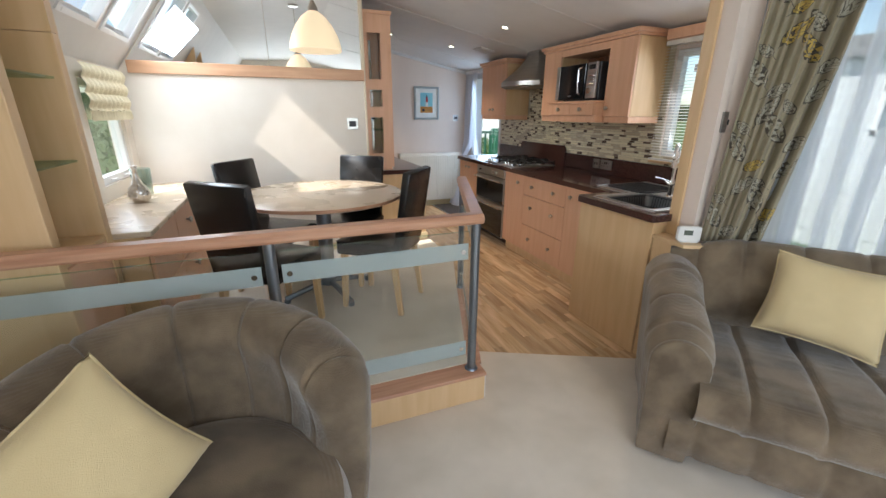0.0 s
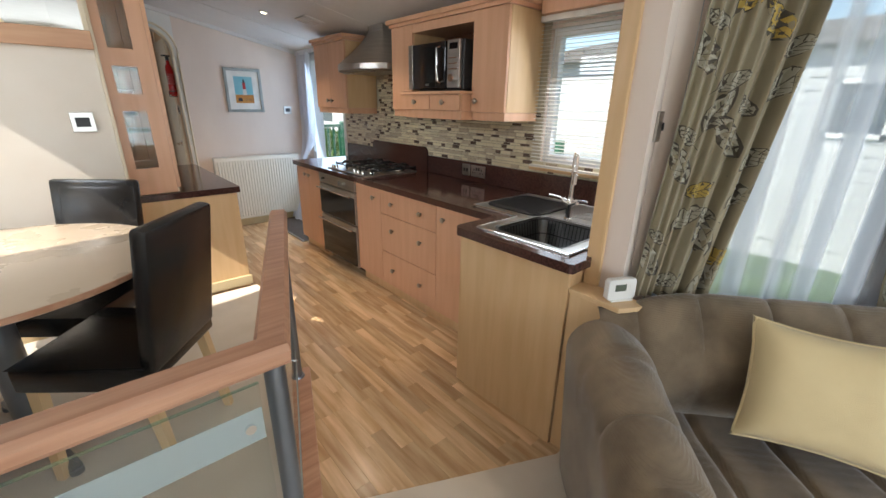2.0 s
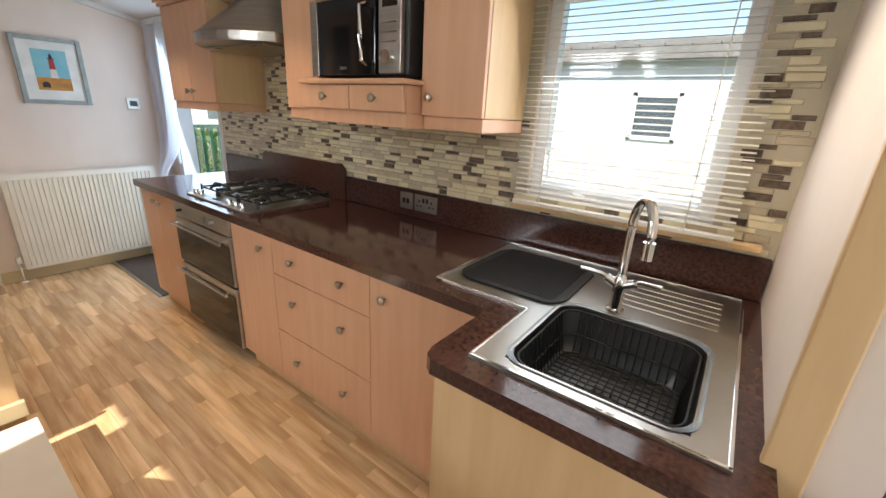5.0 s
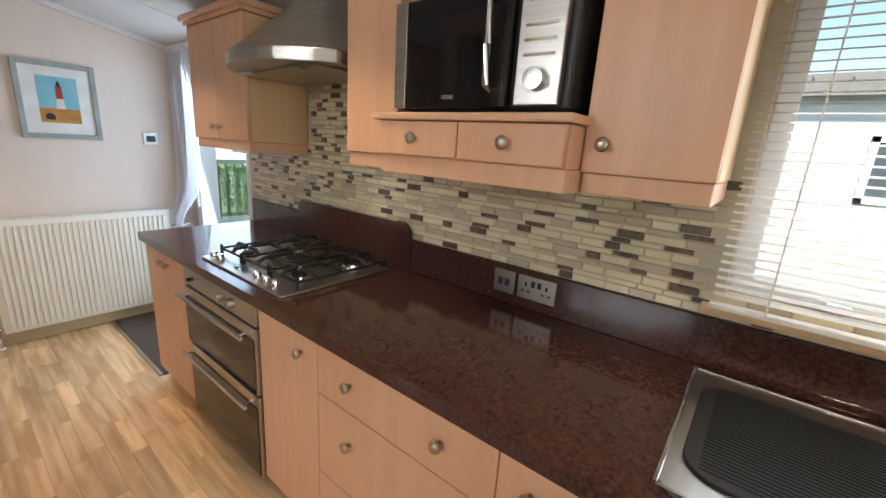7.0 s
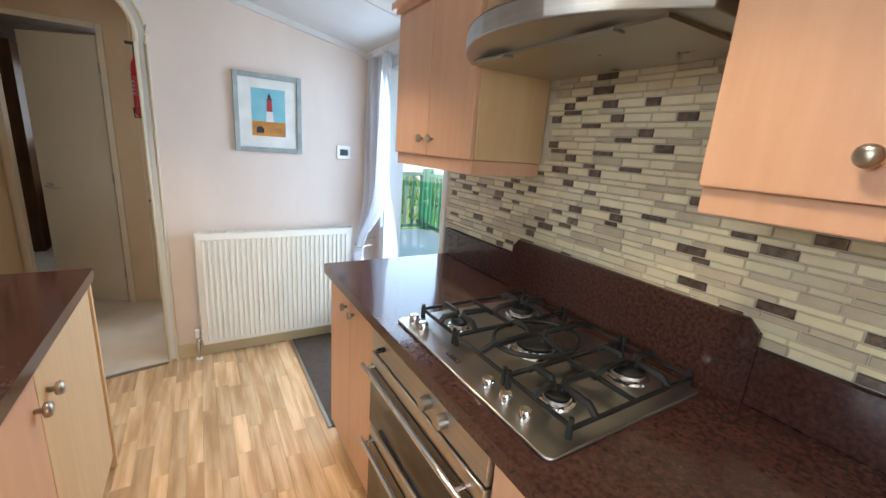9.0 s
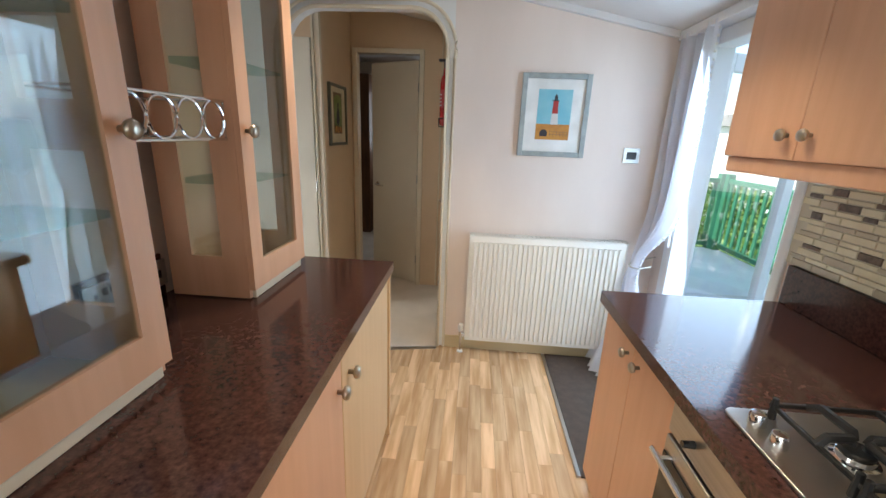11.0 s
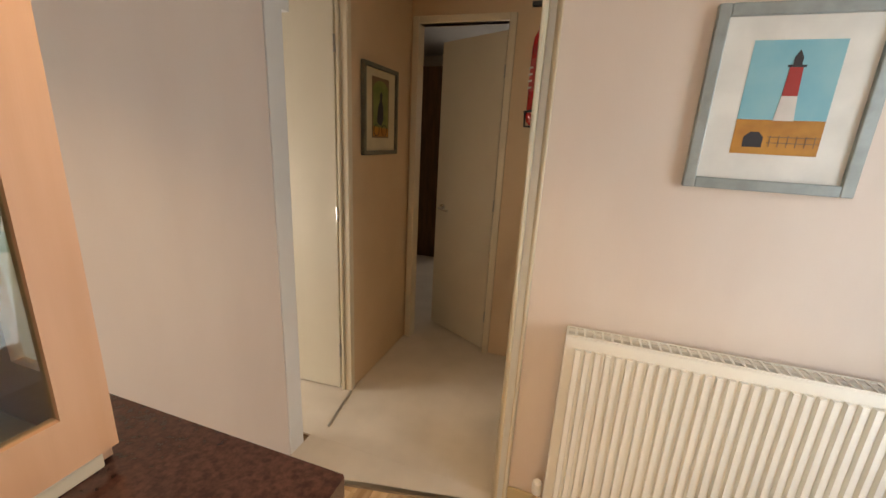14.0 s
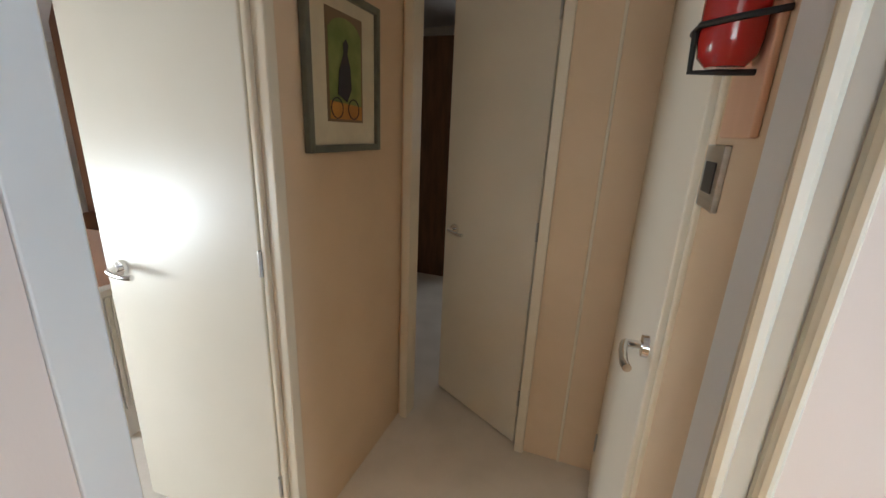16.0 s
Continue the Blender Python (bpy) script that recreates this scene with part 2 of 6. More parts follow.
def cloth(name, col, through_light):
    """Thin cloth that lets light pass."""
    m = bpy.data.materials.new(name)
    m.use_nodes = True
    n, l = m.node_tree.nodes, m.node_tree.links
    n.remove(n["Principled BSDF"])
    d, t, c, m1, m2 = n.new("ShaderNodeBsdfDiffuse"), n.new("ShaderNodeBsdfTranslucent"), n.new("ShaderNodeBsdfTransparent"), n.new("ShaderNodeMixShader"), n.new("ShaderNodeMixShader")
    w = n.new("ShaderNodeTexNoise")
    w.inputs["Scale"].default_value = 300
    for s in (d, t):
        s.inputs["Color"].default_value = (*col, 1)
    mr = n.new("ShaderNodeMapRange")
    mr.inputs["To Min"].default_value, mr.inputs["To Max"].default_value = through_light - 0.12, through_light + 0.12
    l.new(w.outputs["Fac"], mr.inputs["Value"])
    m1.inputs[0].default_value = 0.55
    l.new(d.outputs[0], m1.inputs[1])
    l.new(t.outputs[0], m1.inputs[2])
    l.new(mr.outputs[0], m2.inputs[0])
    l.new(m1.outputs[0], m2.inputs[1])
    l.new(c.outputs[0], m2.inputs[2])
    l.new(m2.outputs[0], n["Material Output"].inputs["Surface"])
    return m


M_SHEER = cloth("sheer_voile", (0.84, 0.88, 0.95), 0.32)
nt = M_SHEER.node_tree
stripe, sco, smap = nt.nodes.new("ShaderNodeTexWave"), nt.nodes.new("ShaderNodeTexCoord"), nt.nodes.new("ShaderNodeMapRange")
stripe.bands_direction, stripe.wave_profile = "X", "SIN"
stripe.inputs["Scale"].default_value, stripe.inputs["Distortion"].default_value = 2.6, 0.8
smap.inputs["From Min"].default_value, smap.inputs["From Max"].default_value = 0.35, 0.65
smap.inputs["To Min"].default_value, smap.inputs["To Max"].default_value = 0.12, 0.50
nt.links.new(sco.outputs["Object"], stripe.inputs["Vector"])
nt.links.new(stripe.outputs["Fac"], smap.inputs["Value"])
nt.links.new(smap.outputs[0], next(n for n in nt.nodes if n.type == "MIX_SHADER" and n.inputs[0].is_linked).inputs[0])
M_LACE = cloth("lace_curtain", (0.86, 0.87, 0.92), 0.12)
M_MILK = cloth("milky_glass", (0.80, 0.84, 0.86), 0.13)
M_FROST = cloth("frosted_band", (0.62, 0.70, 0.70), 0.35)


def lit(name, col, power):
    m = bpy.data.materials.new(name)
    m.use_nodes = True
    p = m.node_tree.nodes["Principled BSDF"]
    p.inputs["Base Color"].default_value = (*col, 1)
    p.inputs["Emission Color"].default_value = (*col, 1)
    p.inputs["Emission Strength"].default_value = power
    return m


nt = M_SOFA.node_tree
rib, tc = nt.nodes.new("ShaderNodeTexWave"), nt.nodes.new("ShaderNodeTexCoord")
rib.bands_direction = "Z"
rib.inputs["Scale"].default_value, rib.inputs["Distortion"].default_value = 55.0, 0.6
rb2 = nt.nodes.new("ShaderNodeBump")
rb2.inputs["Strength"].default_value, rb2.inputs["Distance"].default_value = 0.22, 0.004
old = nt.nodes["Principled BSDF"].inputs["Normal"].links[0].from_socket
nt.links.new(tc.outputs["Object"], rib.inputs["Vector"])
nt.links.new(rib.outputs["Fac"], rb2.inputs["Height"])
nt.links.new(old, rb2.inputs["Normal"])
nt.links.new(rb2.outputs[0], nt.nodes["Principled BSDF"].inputs["Normal"])
M_BULB = lit("spot_bulb", (1, 0.86, 0.62), 6)
M_SHADE = lit("lit_glass_shade", (1.0, 0.80, 0.52), 0.35)

# ---- mesh helpers ----


def box(bm, x0, y0, z0, x1, y1, z1, bev=0.0, m=None):
    r = bmesh.ops.create_cube(bm, size=1)
    mat = Matrix.Translation(((x0 + x1) / 2, (y0 + y1) / 2, (z0 + z1) / 2)) @ Matrix.Diagonal((abs(x1 - x0), abs(y1 - y0), abs(z1 - z0), 1))
    bmesh.ops.transform(bm, matrix=(m @ mat) if m else mat, verts=r["verts"])
    if bev:
        es = list({e for v in r["verts"] for e in v.link_edges})
        bmesh.ops.bevel(bm, geom=es, offset=bev, segments=2, affect="EDGES", profile=0.5)


def prism(bm, pts, z0, z1, m=None, bev=0.0):
    """A flat outline pulled up from z0 to z1."""
    lo = [bm.verts.new((*p, z0)) for p in pts]
    hi = [bm.verts.new((*p, z1)) for p in pts]
    fs = [bm.faces.new(lo[::-1]), bm.faces.new(hi)]
    n = len(pts)
    for i in range(n):
        fs.append(bm.faces.new((lo[i], lo[(i + 1) % n], hi[(i + 1) % n], hi[i])))
    bmesh.ops.recalc_face_normals(bm, faces=fs)
    if m:
        bmesh.ops.transform(bm, matrix=m, verts=lo + hi)
    if bev:
        bmesh.ops.bevel(bm, geom=list({e for f in fs for e in f.edges}), offset=bev, segments=2, affect="EDGES", profile=0.5)


def cyl(bm, p, q, r, r2=None, seg=20):
    p, q = Vector(p), Vector(q)
    d = q - p
    m = Matrix.Translation((p + q) / 2) @ d.to_track_quat("Z", "Y").to_matrix().to_4x4()
    bmesh.ops.create_cone(bm, cap_ends=True, segments=seg, radius1=r, radius2=r if r2 is None else r2, depth=d.length, matrix=m)


def tube(bm, pts, r, seg=8, closed=False):
    """A round rod along a line of points."""
    pts = [Vector(p) for p in pts]
    n = len(pts)
    rings = []
    for i, p in enumerate(pts):
        a = pts[(i - 1) % n] if closed or i else p
        b = pts[(i + 1) % n] if closed or i < n - 1 else p
        q = (b - a).to_track_quat("Z", "Y")
        rings.append([bm.verts.new(p + q @ Vector((r * math.cos(k * 6.28319 / seg), r * math.sin(k * 6.28319 / seg), 0))) for k in range(seg)])
    for i in range(n if closed else n - 1):
        s, t = rings[i], rings[(i + 1) % n]
        for k in range(seg):
            bm.faces.new((s[k], s[(k + 1) % seg], t[(k + 1) % seg], t[k]))
    if not closed:
        bm.faces.new(rings[0][::-1])
        bm.faces.new(rings[-1])


def lathe(bm, prof, at=(0, 0, 0), seg=28):
    """A turned shape from (radius, height) pairs."""
    rings = [[bm.verts.new((at[0] + r * math.cos(k * 6.28319 / seg), at[1] + r * math.sin(k * 6.28319 / seg), at[2] + z)) for k in range(seg)] for r, z in prof]
    for s, t in zip(rings, rings[1:]):
        for k in range(seg):
            bm.faces.new((s[k], s[(k + 1) % seg], t[(k + 1) % seg], t[k]))
    bm.faces.new(rings[0][::-1])
    bm.faces.new(rings[-1])


def sheet(bm, f, nu, nv):
    """A surface f(u, v) over the unit square."""
    g = [[bm.verts.new(f(i / nu, j / nv)) for j in range(nv + 1)] for i in range(nu + 1)]
    for i in range(nu):
        for j in range(nv):
            bm.faces.new((g[i][j], g[i + 1][j], g[i + 1][j + 1], g[i][j + 1]))
    return g


def done(name, bm, mat, parent=None, smooth=False, m=None):
    """The mesh as an object, as a part of parent if there is one."""
    me = bpy.data.meshes.new(name)
    if m:
        bmesh.ops.transform(bm, matrix=m, verts=bm.verts)
    bm.normal_update()
    bm.to_mesh(me)
    bm.free()
    me.materials.append(mat)
    if smooth:
        for p in me.polygons:
            p.use_smooth = True
        me.set_sharp_from_angle(angle=radians(40))
    ob = new(name, me)
    if parent:
        ob.parent = parent
        ob.matrix_parent_inverse = chain(parent).inverted()
    return ob


def chain(ob):
    m = ob.matrix_basis.copy()
    while ob.parent:
        m = ob.parent.matrix_basis @ ob.matrix_parent_inverse @ m
        ob = ob.parent
    return m


def bx(name, mat, *b, parent=None, bev=0.003, m=None):
    bm = bmesh.new()
    box(bm, *b, bev=bev)
    return done(name, bm, mat, parent, m=m)


def pr(name, mat, pts, z0, z1, parent=None, bev=0.0, m=None):
    bm = bmesh.new()
    prism(bm, pts, z0, z1, bev=bev)
    return done(name, bm, mat, parent, m=m)


def empty(name, x, y, z, rz=0):
    ob = new(name)
    ob.matrix_basis = pose(x, y, z, 0, 0, rz)
    ob.empty_display_size = 0.1
    return ob


def struct(ob, label="", category=""):
    return tagged(ob, label, category, kind="structure")


# ---- the shell ----
XL, XR, XC = -1.05, 2.86, 2.10      # outer walls, end of the kitchen's stub wall
YB, YD, YF = -2.1, 3.83, 6.15       # lounge front, mirror wall, radiator wall
STEP = 0.17                         # height of the dining platform


def roof(x):
    """Height of the ceiling."""
    if x < -0.55:
        return 1.72 + 1.41 * (x - XL)
    if x < 0.6:
        return 2.425 + 0.05 * (x + 0.55)
    return 2.03 + 0.2 * (XR - x)


def wall_x(name, x, t, y0, y1, mat, holes=(), top=None, label=""):
    """A wall along y, t thick away from the room, with openings (y0, y1, z0, z1)."""
    bm = bmesh.new()
    h = roof(x) + 0.05 if top is None else top
    cuts = sorted(holes)
    y = y0
    for a, b, lo, hi in cuts:
        box(bm, x, y, -0.02, x + t, a, h)
        if lo > 0.03:
            box(bm, x, a, -0.02, x + t, b, lo)
        box(bm, x, a, hi, x + t, b, h)
        y = b
    box(bm, x, y, -0.02, x + t, y1, h)
    return struct(done(name, bm, mat), label or "plain vinyl-faced wall panel", "wall")


def wall_y(name, y, t, x0, x1, mat, holes=(), label=""):
    """A wall along x that reaches up to the sloping ceiling."""
    bm = bmesh.new()
    xs = sorted({x0, x1, *[v for v in (-0.55, 0.6) if x0 < v < x1], *[v for h in holes for v in h[:2]]})
    for a, b in zip(xs, xs[1:]):
        spans = [(-0.02, None)]
        for h in holes:
            if h[0] <= a + 1e-6 and b <= h[1] + 1e-6:
                spans = ([(-0.02, h[2])] if h[2] > 0.03 else []) + [(h[3], None)]
        for lo, hi in spans:
            ta, tb = (roof(a) + 0.04, roof(b) + 0.04) if hi is None else (hi, hi)
            prism(bm, [(a, lo), (b, lo), (b, tb), (a, ta)], 0, t, m=Matrix(((1, 0, 0, 0), (0, 0, 1, y), (0, 1, 0, 0), (0, 0, 0, 1))))
    return struct(done(name, bm, mat), label or "plain vinyl-faced partition wall", "wall")


struct(bx("ground", M_GRASS, -400, -400, -0.62, 400, 400, -0.5, bev=0), "grass lawn round the holiday home", "ground")
struct(bx("subfloor", M_GROUT, XL - 0.1, YB - 0.1, -0.12, XR + 0.1, 10.2, -0.022, bev=0), "floor deck under the coverings", "floor")
# carpets
struct(pr("lounge_carpet", M_CARPET, [(XL, YB), (XR, YB), (XR, 1.55), (1.9, 1.55), (1.02, 1.97), (0.84, 1.62), (XL, 1.62)], -0.02, 0.0), "pale cream fitted carpet in the lounge", "carpet")
struct(pr("dining_platform", M_CARPET, [(XL, 1.66), (0.80, 1.66), (1.16, 2.66), (1.36, 3.2), (1.36, YD), (XL, YD)], -0.02, STEP), "raised dining platform with cream carpet", "platform")
struct(pr("hall_carpet", M_CARPET, [(-1.0, YF + 0.02), (1.56, YF + 0.02), (1.56, 10.0), (-1.0, 10.0)], -0.02, 0.002), "cream fitted carpet in the hallway", "carpet")
wood_floor = struct(bx("floor", M_GROUT, 0.5, 1.5, -0.021, XR, YF + 0.02, -0.008, bev=0), "wood-strip laminate floor in the kitchen", "floor")

KW = (1.79, 2.47, 1.12, 1.90)
wall_x("wall_kitchen", XR, 0.1, 1.46, YF + 0.1, M_WALL, [KW, (5.12, 6.0, 0, 1.97)])
wall_x("wall_lounge_side", XR, 0.1, YB, 0.5, M_CREAM, [(-1.6, 0.2, 0.8, 1.9)])
# The last opening is out of view, cut where the bathroom lamp stands.
wall_x("wall_window_side", XL, -0.1, YB, 10.0, M_CREAM, [(-1.7, -0.6, 0.8, 1.65), (3.08, 3.70, 0.98, 1.62), (5.4, 6.0, 0.65, 1.05)], top=1.74)
wall_y("wall_front", YB, -0.1, XL - 0.1, XR + 0.1, M_CREAM, [(-0.7, 2.4, 0.6, 2.0)])
wall_y("wall_mirror", YD, 0.06, XL, 0.74, M_CREAM, label="cream dining wall below a long mirror")
wall_x("wall_hall_side", 0.66, -0.06, YD + 0.06, 5.27, M_WALL, top=2.5)
wall_x("wall_hall_return", 0.55, -0.06, 5.27, 6.03, M_WALL, top=2.5)
wall_y("wall_radiator", YF, 0.08, 1.52, XR, M_WALL, label="pink wall behind the radiator")
wall_x("wall_hall_left", 0.55, -0.05, 6.584, 7.32, M_HALL, top=2.5)
wall_y("wall_bathroom_back", 7.32, 0.05, XL, 0.5, M_HALL)
wall_y("wall_bedroom", 7.30, 0.06, 0.5, 1.62, M_HALL, [(0.60, 1.16, 0, 2.10)])
wall_x("wall_hall_right", 1.505, 0.105, YF + 0.08, 7.36, M_HALL, top=2.5)
wall_x("wall_bedroom_outer", XR, 0.1, YF + 0.1, 10.1, M_CREAM)
wall_y("wall_bedroom_end", 10.0, 0.1, XL, XR, M_CREAM)
wall_x("wall_bedroom_side", 2.6, 0.1, 7.36, 10.0, M_CREAM, top=2.5)
stub = bmesh.new()
prism(stub, [(XC - 0.06, 1.46), (XC - 0.06, 1.60), (XR, 1.60), (XR, 1.46)], 0, 2.22)
struct(done("wall_stub", stub, M_WALL), "pink stub wall between lounge and kitchen", "wall")
# the slanted lounge window wall
DW = Matrix(((0.64, 0.77, 0, 2.10), (-0.77, 0.64, 0, 1.46), (0, 0, 1, 0), (0, 0, 0, 1)))
db = bmesh.new()
for b in ((-0.02, 0, 0, 0.10, 0.08, 2.3), (0.10, 0, 0, 0.82, 0.08, 0.72), (0.10, 0, 2.0, 0.82, 0.08, 2.3), (0.82, 0, 0, 1.22, 0.08, 2.3)):
    box(db, *b)
struct(done("wall_slanted", db, M_WALL, m=DW), "slanted lounge wall with a tall window", "wall")
# ceiling
cb = bmesh.new()
prof = [(XL - 0.1, roof(XL - 0.1)), (-0.55, roof(-0.5501)), (0.6, roof(0.6)), (XR + 0.1, roof(XR + 0.1))]
TOXZ = Matrix(((1, 0, 0, 0), (0, 0, 1, 0), (0, 1, 0, 0), (0, 0, 0, 1)))


def roof_band(bm, y0, y1, a, b):
    """A strip of ceiling between two points of its profile."""
    prism(bm, [a, b, (b[0], b[1] + 0.06), (a[0], a[1] + 0.06)], y0, y1, m=TOXZ)


def on_slope(x):
    return (x, roof(x))


RW = (-0.93, -0.61)
for a, b in ((prof[1], prof[2]), (prof[2], prof[3])):
    roof_band(cb, YB - 0.1, 10.1, a, b)
for y0, y1 in ((YB - 0.1, 2.66), (3.14, 3.20), (3.70, 10.1)):
    roof_band(cb, y0, y1, on_slope(XL - 0.1), on_slope(-0.5501))
for y0, y1 in ((2.66, 3.14), (3.20, 3.70)):
    roof_band(cb, y0, y1, on_slope(XL - 0.1), on_slope(RW[0]))
    roof_band(cb, y0, y1, on_slope(RW[1]), on_slope(-0.5501))
for y in (0.55, 1.75, 2.95, 4.15, 5.35):
    prism(cb, [(0.6, roof(0.6) - 0.004), (XR, roof(XR) - 0.004), (XR, roof(XR) + 0.01), (0.6, roof(0.6) + 0.01)], y - 0.012, y + 0.012, m=TOXZ)
struct(done("ceiling", cb, M_CEIL), "white panelled ceiling with roof windows", "ceiling")

# ---- openings ----


def window_frame(name, w, h, glass_mat=M_GLASS, t=0.05, d=0.06, mull=()):
    """A plastic window in its own x z plane, from 0 0 to w h."""
    e = empty(name, 0, 0, 0)
    bm = bmesh.new()
    for b in ((0, 0, t, h), (w - t, 0, w, h), (t, 0, w - t, t), (t, h - t, w - t, h)):
        box(bm, b[0], 0, b[1], b[2], d, b[3], bev=0.006)
    for x in mull:
        box(bm, x - t / 2, 0, t, x + t / 2, d, h - t, bev=0.006)
    done("frame", bm, M_UPVC, e)
    g = bx("pane", glass_mat, t - 0.01, d * 0.4, t - 0.01, w - t + 0.01, d * 0.4 + 0.006, h - t + 0.01, parent=e, bev=0)
    g.visible_shadow = False
    bm = bmesh.new()
    for x in (w * 0.3, w * 0.7):
        box(bm, x - 0.02, -0.012, t * 0.4, x + 0.02, 0, t * 0.4 + 0.012, bev=0.003)
        box(bm, x - 0.005, -0.03, t * 0.4, x + 0.04, -0.012, t * 0.4 + 0.01, bev=0.003)
    done("latch", bm, M_UPVC, e)
    return e


w = window_frame("window_1", KW[1] - KW[0], KW[3] - KW[2])
w.matrix_basis = pose(XR + 0.02, KW[1], KW[2], 0, 0, -90)
struct(w, "white plastic kitchen window above the sink", "window")
w = window_frame("window_2", 0.72, 1.28)
w.matrix_basis = DW @ pose(0.10, 0.01, 0.72)
struct(w, "tall white plastic lounge window behind voile", "window")
w = window_frame("window_3", 0.62, 0.64)
w.matrix_basis = pose(XL - 0.02, 3.08, 0.98, 0, 0, 90)
struct(w, "small white plastic dining window under a blind", "window")
for i, (nm, x, y, z, ww, hh, rz) in enumerate((("window_4", -0.7, YB - 0.02, 0.6, 3.1, 1.4, 180), ("window_5", XL - 0.02, -1.7, 0.8, 1.1, 0.85, 90), ("window_6", XR + 0.02, 0.2, 0.8, 1.8, 1.1, -90))):
    w = window_frame(nm, ww, hh, mull=(ww / 2,))
    w.matrix_basis = pose(x + (ww if rz == 180 else 0), y, z, 0, 0, rz)
    struct(w, "white plastic lounge window", "window")


# Unseen pane added to spread the sun before it reaches the bathroom door.
struct(bx("window_7", M_MILK, XL - 0.06, 5.39, 0.64, XL - 0.052, 6.01, 1.06, bev=0), "added milky pane that softens sun into the unseen bathroom side", "window")


def roof_window(y0, y1):
    e = empty("roof_window", 0, 0, 0)
    a, b = Vector((RW[0], 0, roof(RW[0]))), Vector((RW[1], 0, roof(RW[1])))
    n = Vector((-0.816, 0, 0.578))
    bm = bmesh.new()
    ln = (b - a).length
    m = Matrix(((0, (b - a).normalized().x, n.x, a.x), (1, 0, 0, y0), (0, (b - a).normalized().z, n.z, a.z), (0, 0, 0, 1)))
    ww = y1 - y0
    for q in ((0, 0, 0.03, ln), (ww - 0.03, 0, ww, ln), (0.03, 0, ww - 0.03, 0.03), (0.03, ln - 0.03, ww - 0.03, ln)):
        box(bm, q[0], q[1], -0.01, q[2], q[3], 0.07, m=m)
    done("frame", bm, M_UPVC, e)
    bm = bmesh.new()
    box(bm, 0.02, 0.02, 0.03, ww - 0.02, ln - 0.02, 0.036, m=m)
    done("pane", bm, M_GLASS, e).visible_shadow = False
    return struct(e, "white framed roof window in the sloping ceiling", "window")


roof_window(2.66, 3.14)
roof_window(3.20, 3.70)

# glazed outer door, folded outwards, with its frame
dr = empty("door_1", XR, 5.12, 0)
bm = bmesh.new()
for b in ((XR - 0.012, 5.10, 0, XR + 0.11, 5.15, 2.0), (XR - 0.012, 5.93, 0, XR + 0.11, 6.02, 2.0), (XR - 0.012, 5.15, 1.93, XR + 0.11, 5.93, 2.0), (XR, 5.15, -0.02, XR + 0.11, 5.93, 0.03)):
    box(bm, *b, bev=0.006)
done("frame", bm, M_UPVC, dr)
bm = bmesh.new()
for b in ((0, 0.06, 0.03, 0.08, 0.11, 1.92), (0.70, 0.06, 0.03, 0.78, 0.11, 1.92), (0.08, 0.06, 0.03, 0.70, 0.11, 0.14), (0.08, 0.06, 1.83, 0.70, 0.11, 1.92)):
    box(bm, *b, bev=0.006)
lf = done("door_leaf", bm, M_UPVC, dr, m=pose(XR + 0.10, 5.90, 0, 0, 0, 22))
bx("pane", M_GLASS, 0.07, 0.082, 0.13, 0.71, 0.088, 1.84, parent=dr, bev=0, m=pose(XR + 0.10, 5.90, 0, 0, 0, 22)).visible_shadow = False
bm = bmesh.new()
box(bm, XR - 0.03, 5.945, 0.86, XR - 0.012, 5.985, 1.02, bev=0.006)
box(bm, XR - 0.06, 5.955, 0.95, XR - 0.03, 5.975, 0.97, bev=0.004)
done("handle", bm, M_UPVC, dr)
struct(dr, "white glazed outer door standing open to the deck", "door")

# ---- outside ----
deck = struct(bx("deck", M_DECK, XR + 0.12, 3.6, -0.2, 5.05, 9.2, -0.04, bev=0.01), "pale grey boarded deck outside the door", "deck")
struct(bx("deck_step", M_DECK, 3.4, 7.3, -0.04, 5.0, 9.15, 0.10, bev=0.01), "raised pale end of the deck", "deck")


def railing(x0, y0, x1, y1, z0, group):
    e = empty("deck_railing", x0, y0, z0)
    d = Vector((x1 - x0, y1 - y0, 0))
    ln, ang = d.length, math.degrees(math.atan2(d.y, d.x))
    m = pose(x0, y0, z0, 0, 0, ang)
    bx("top_rail", M_GREEN, 0, -0.03, 0.98, ln, 0.03, 1.04, parent=e, m=m, bev=0.008)
    bx("bottom_rail", M_GREEN, 0, -0.02, 0.14, ln, 0.02, 0.20, parent=e, m=m, bev=0.006)
    for x in (0.05, ln - 0.05):
        bx("post", M_GREEN, x - 0.045, -0.045, -0.02, x + 0.045, 0.045, 1.1, parent=e, m=m, bev=0.008)
    n = int(ln / 0.125)
    for i in range(1, n):
        bx("baluster", M_GREEN, ln * i / n - 0.022, -0.010, 0.19, ln * i / n + 0.022, 0.012, 0.985, parent=e, m=m, bev=0)
    return tagged(e, "dark green painted wooden deck railing", "railing", group)


railing(4.95, 7.7, 4.95, 9.1, 0.0, "deck railings")
railing(4.95, 3.65, 4.95, 7.7, -0.02, "deck railings")
railing(3.0, 9.12, 4.95, 9.12, 0.0, "deck railings")


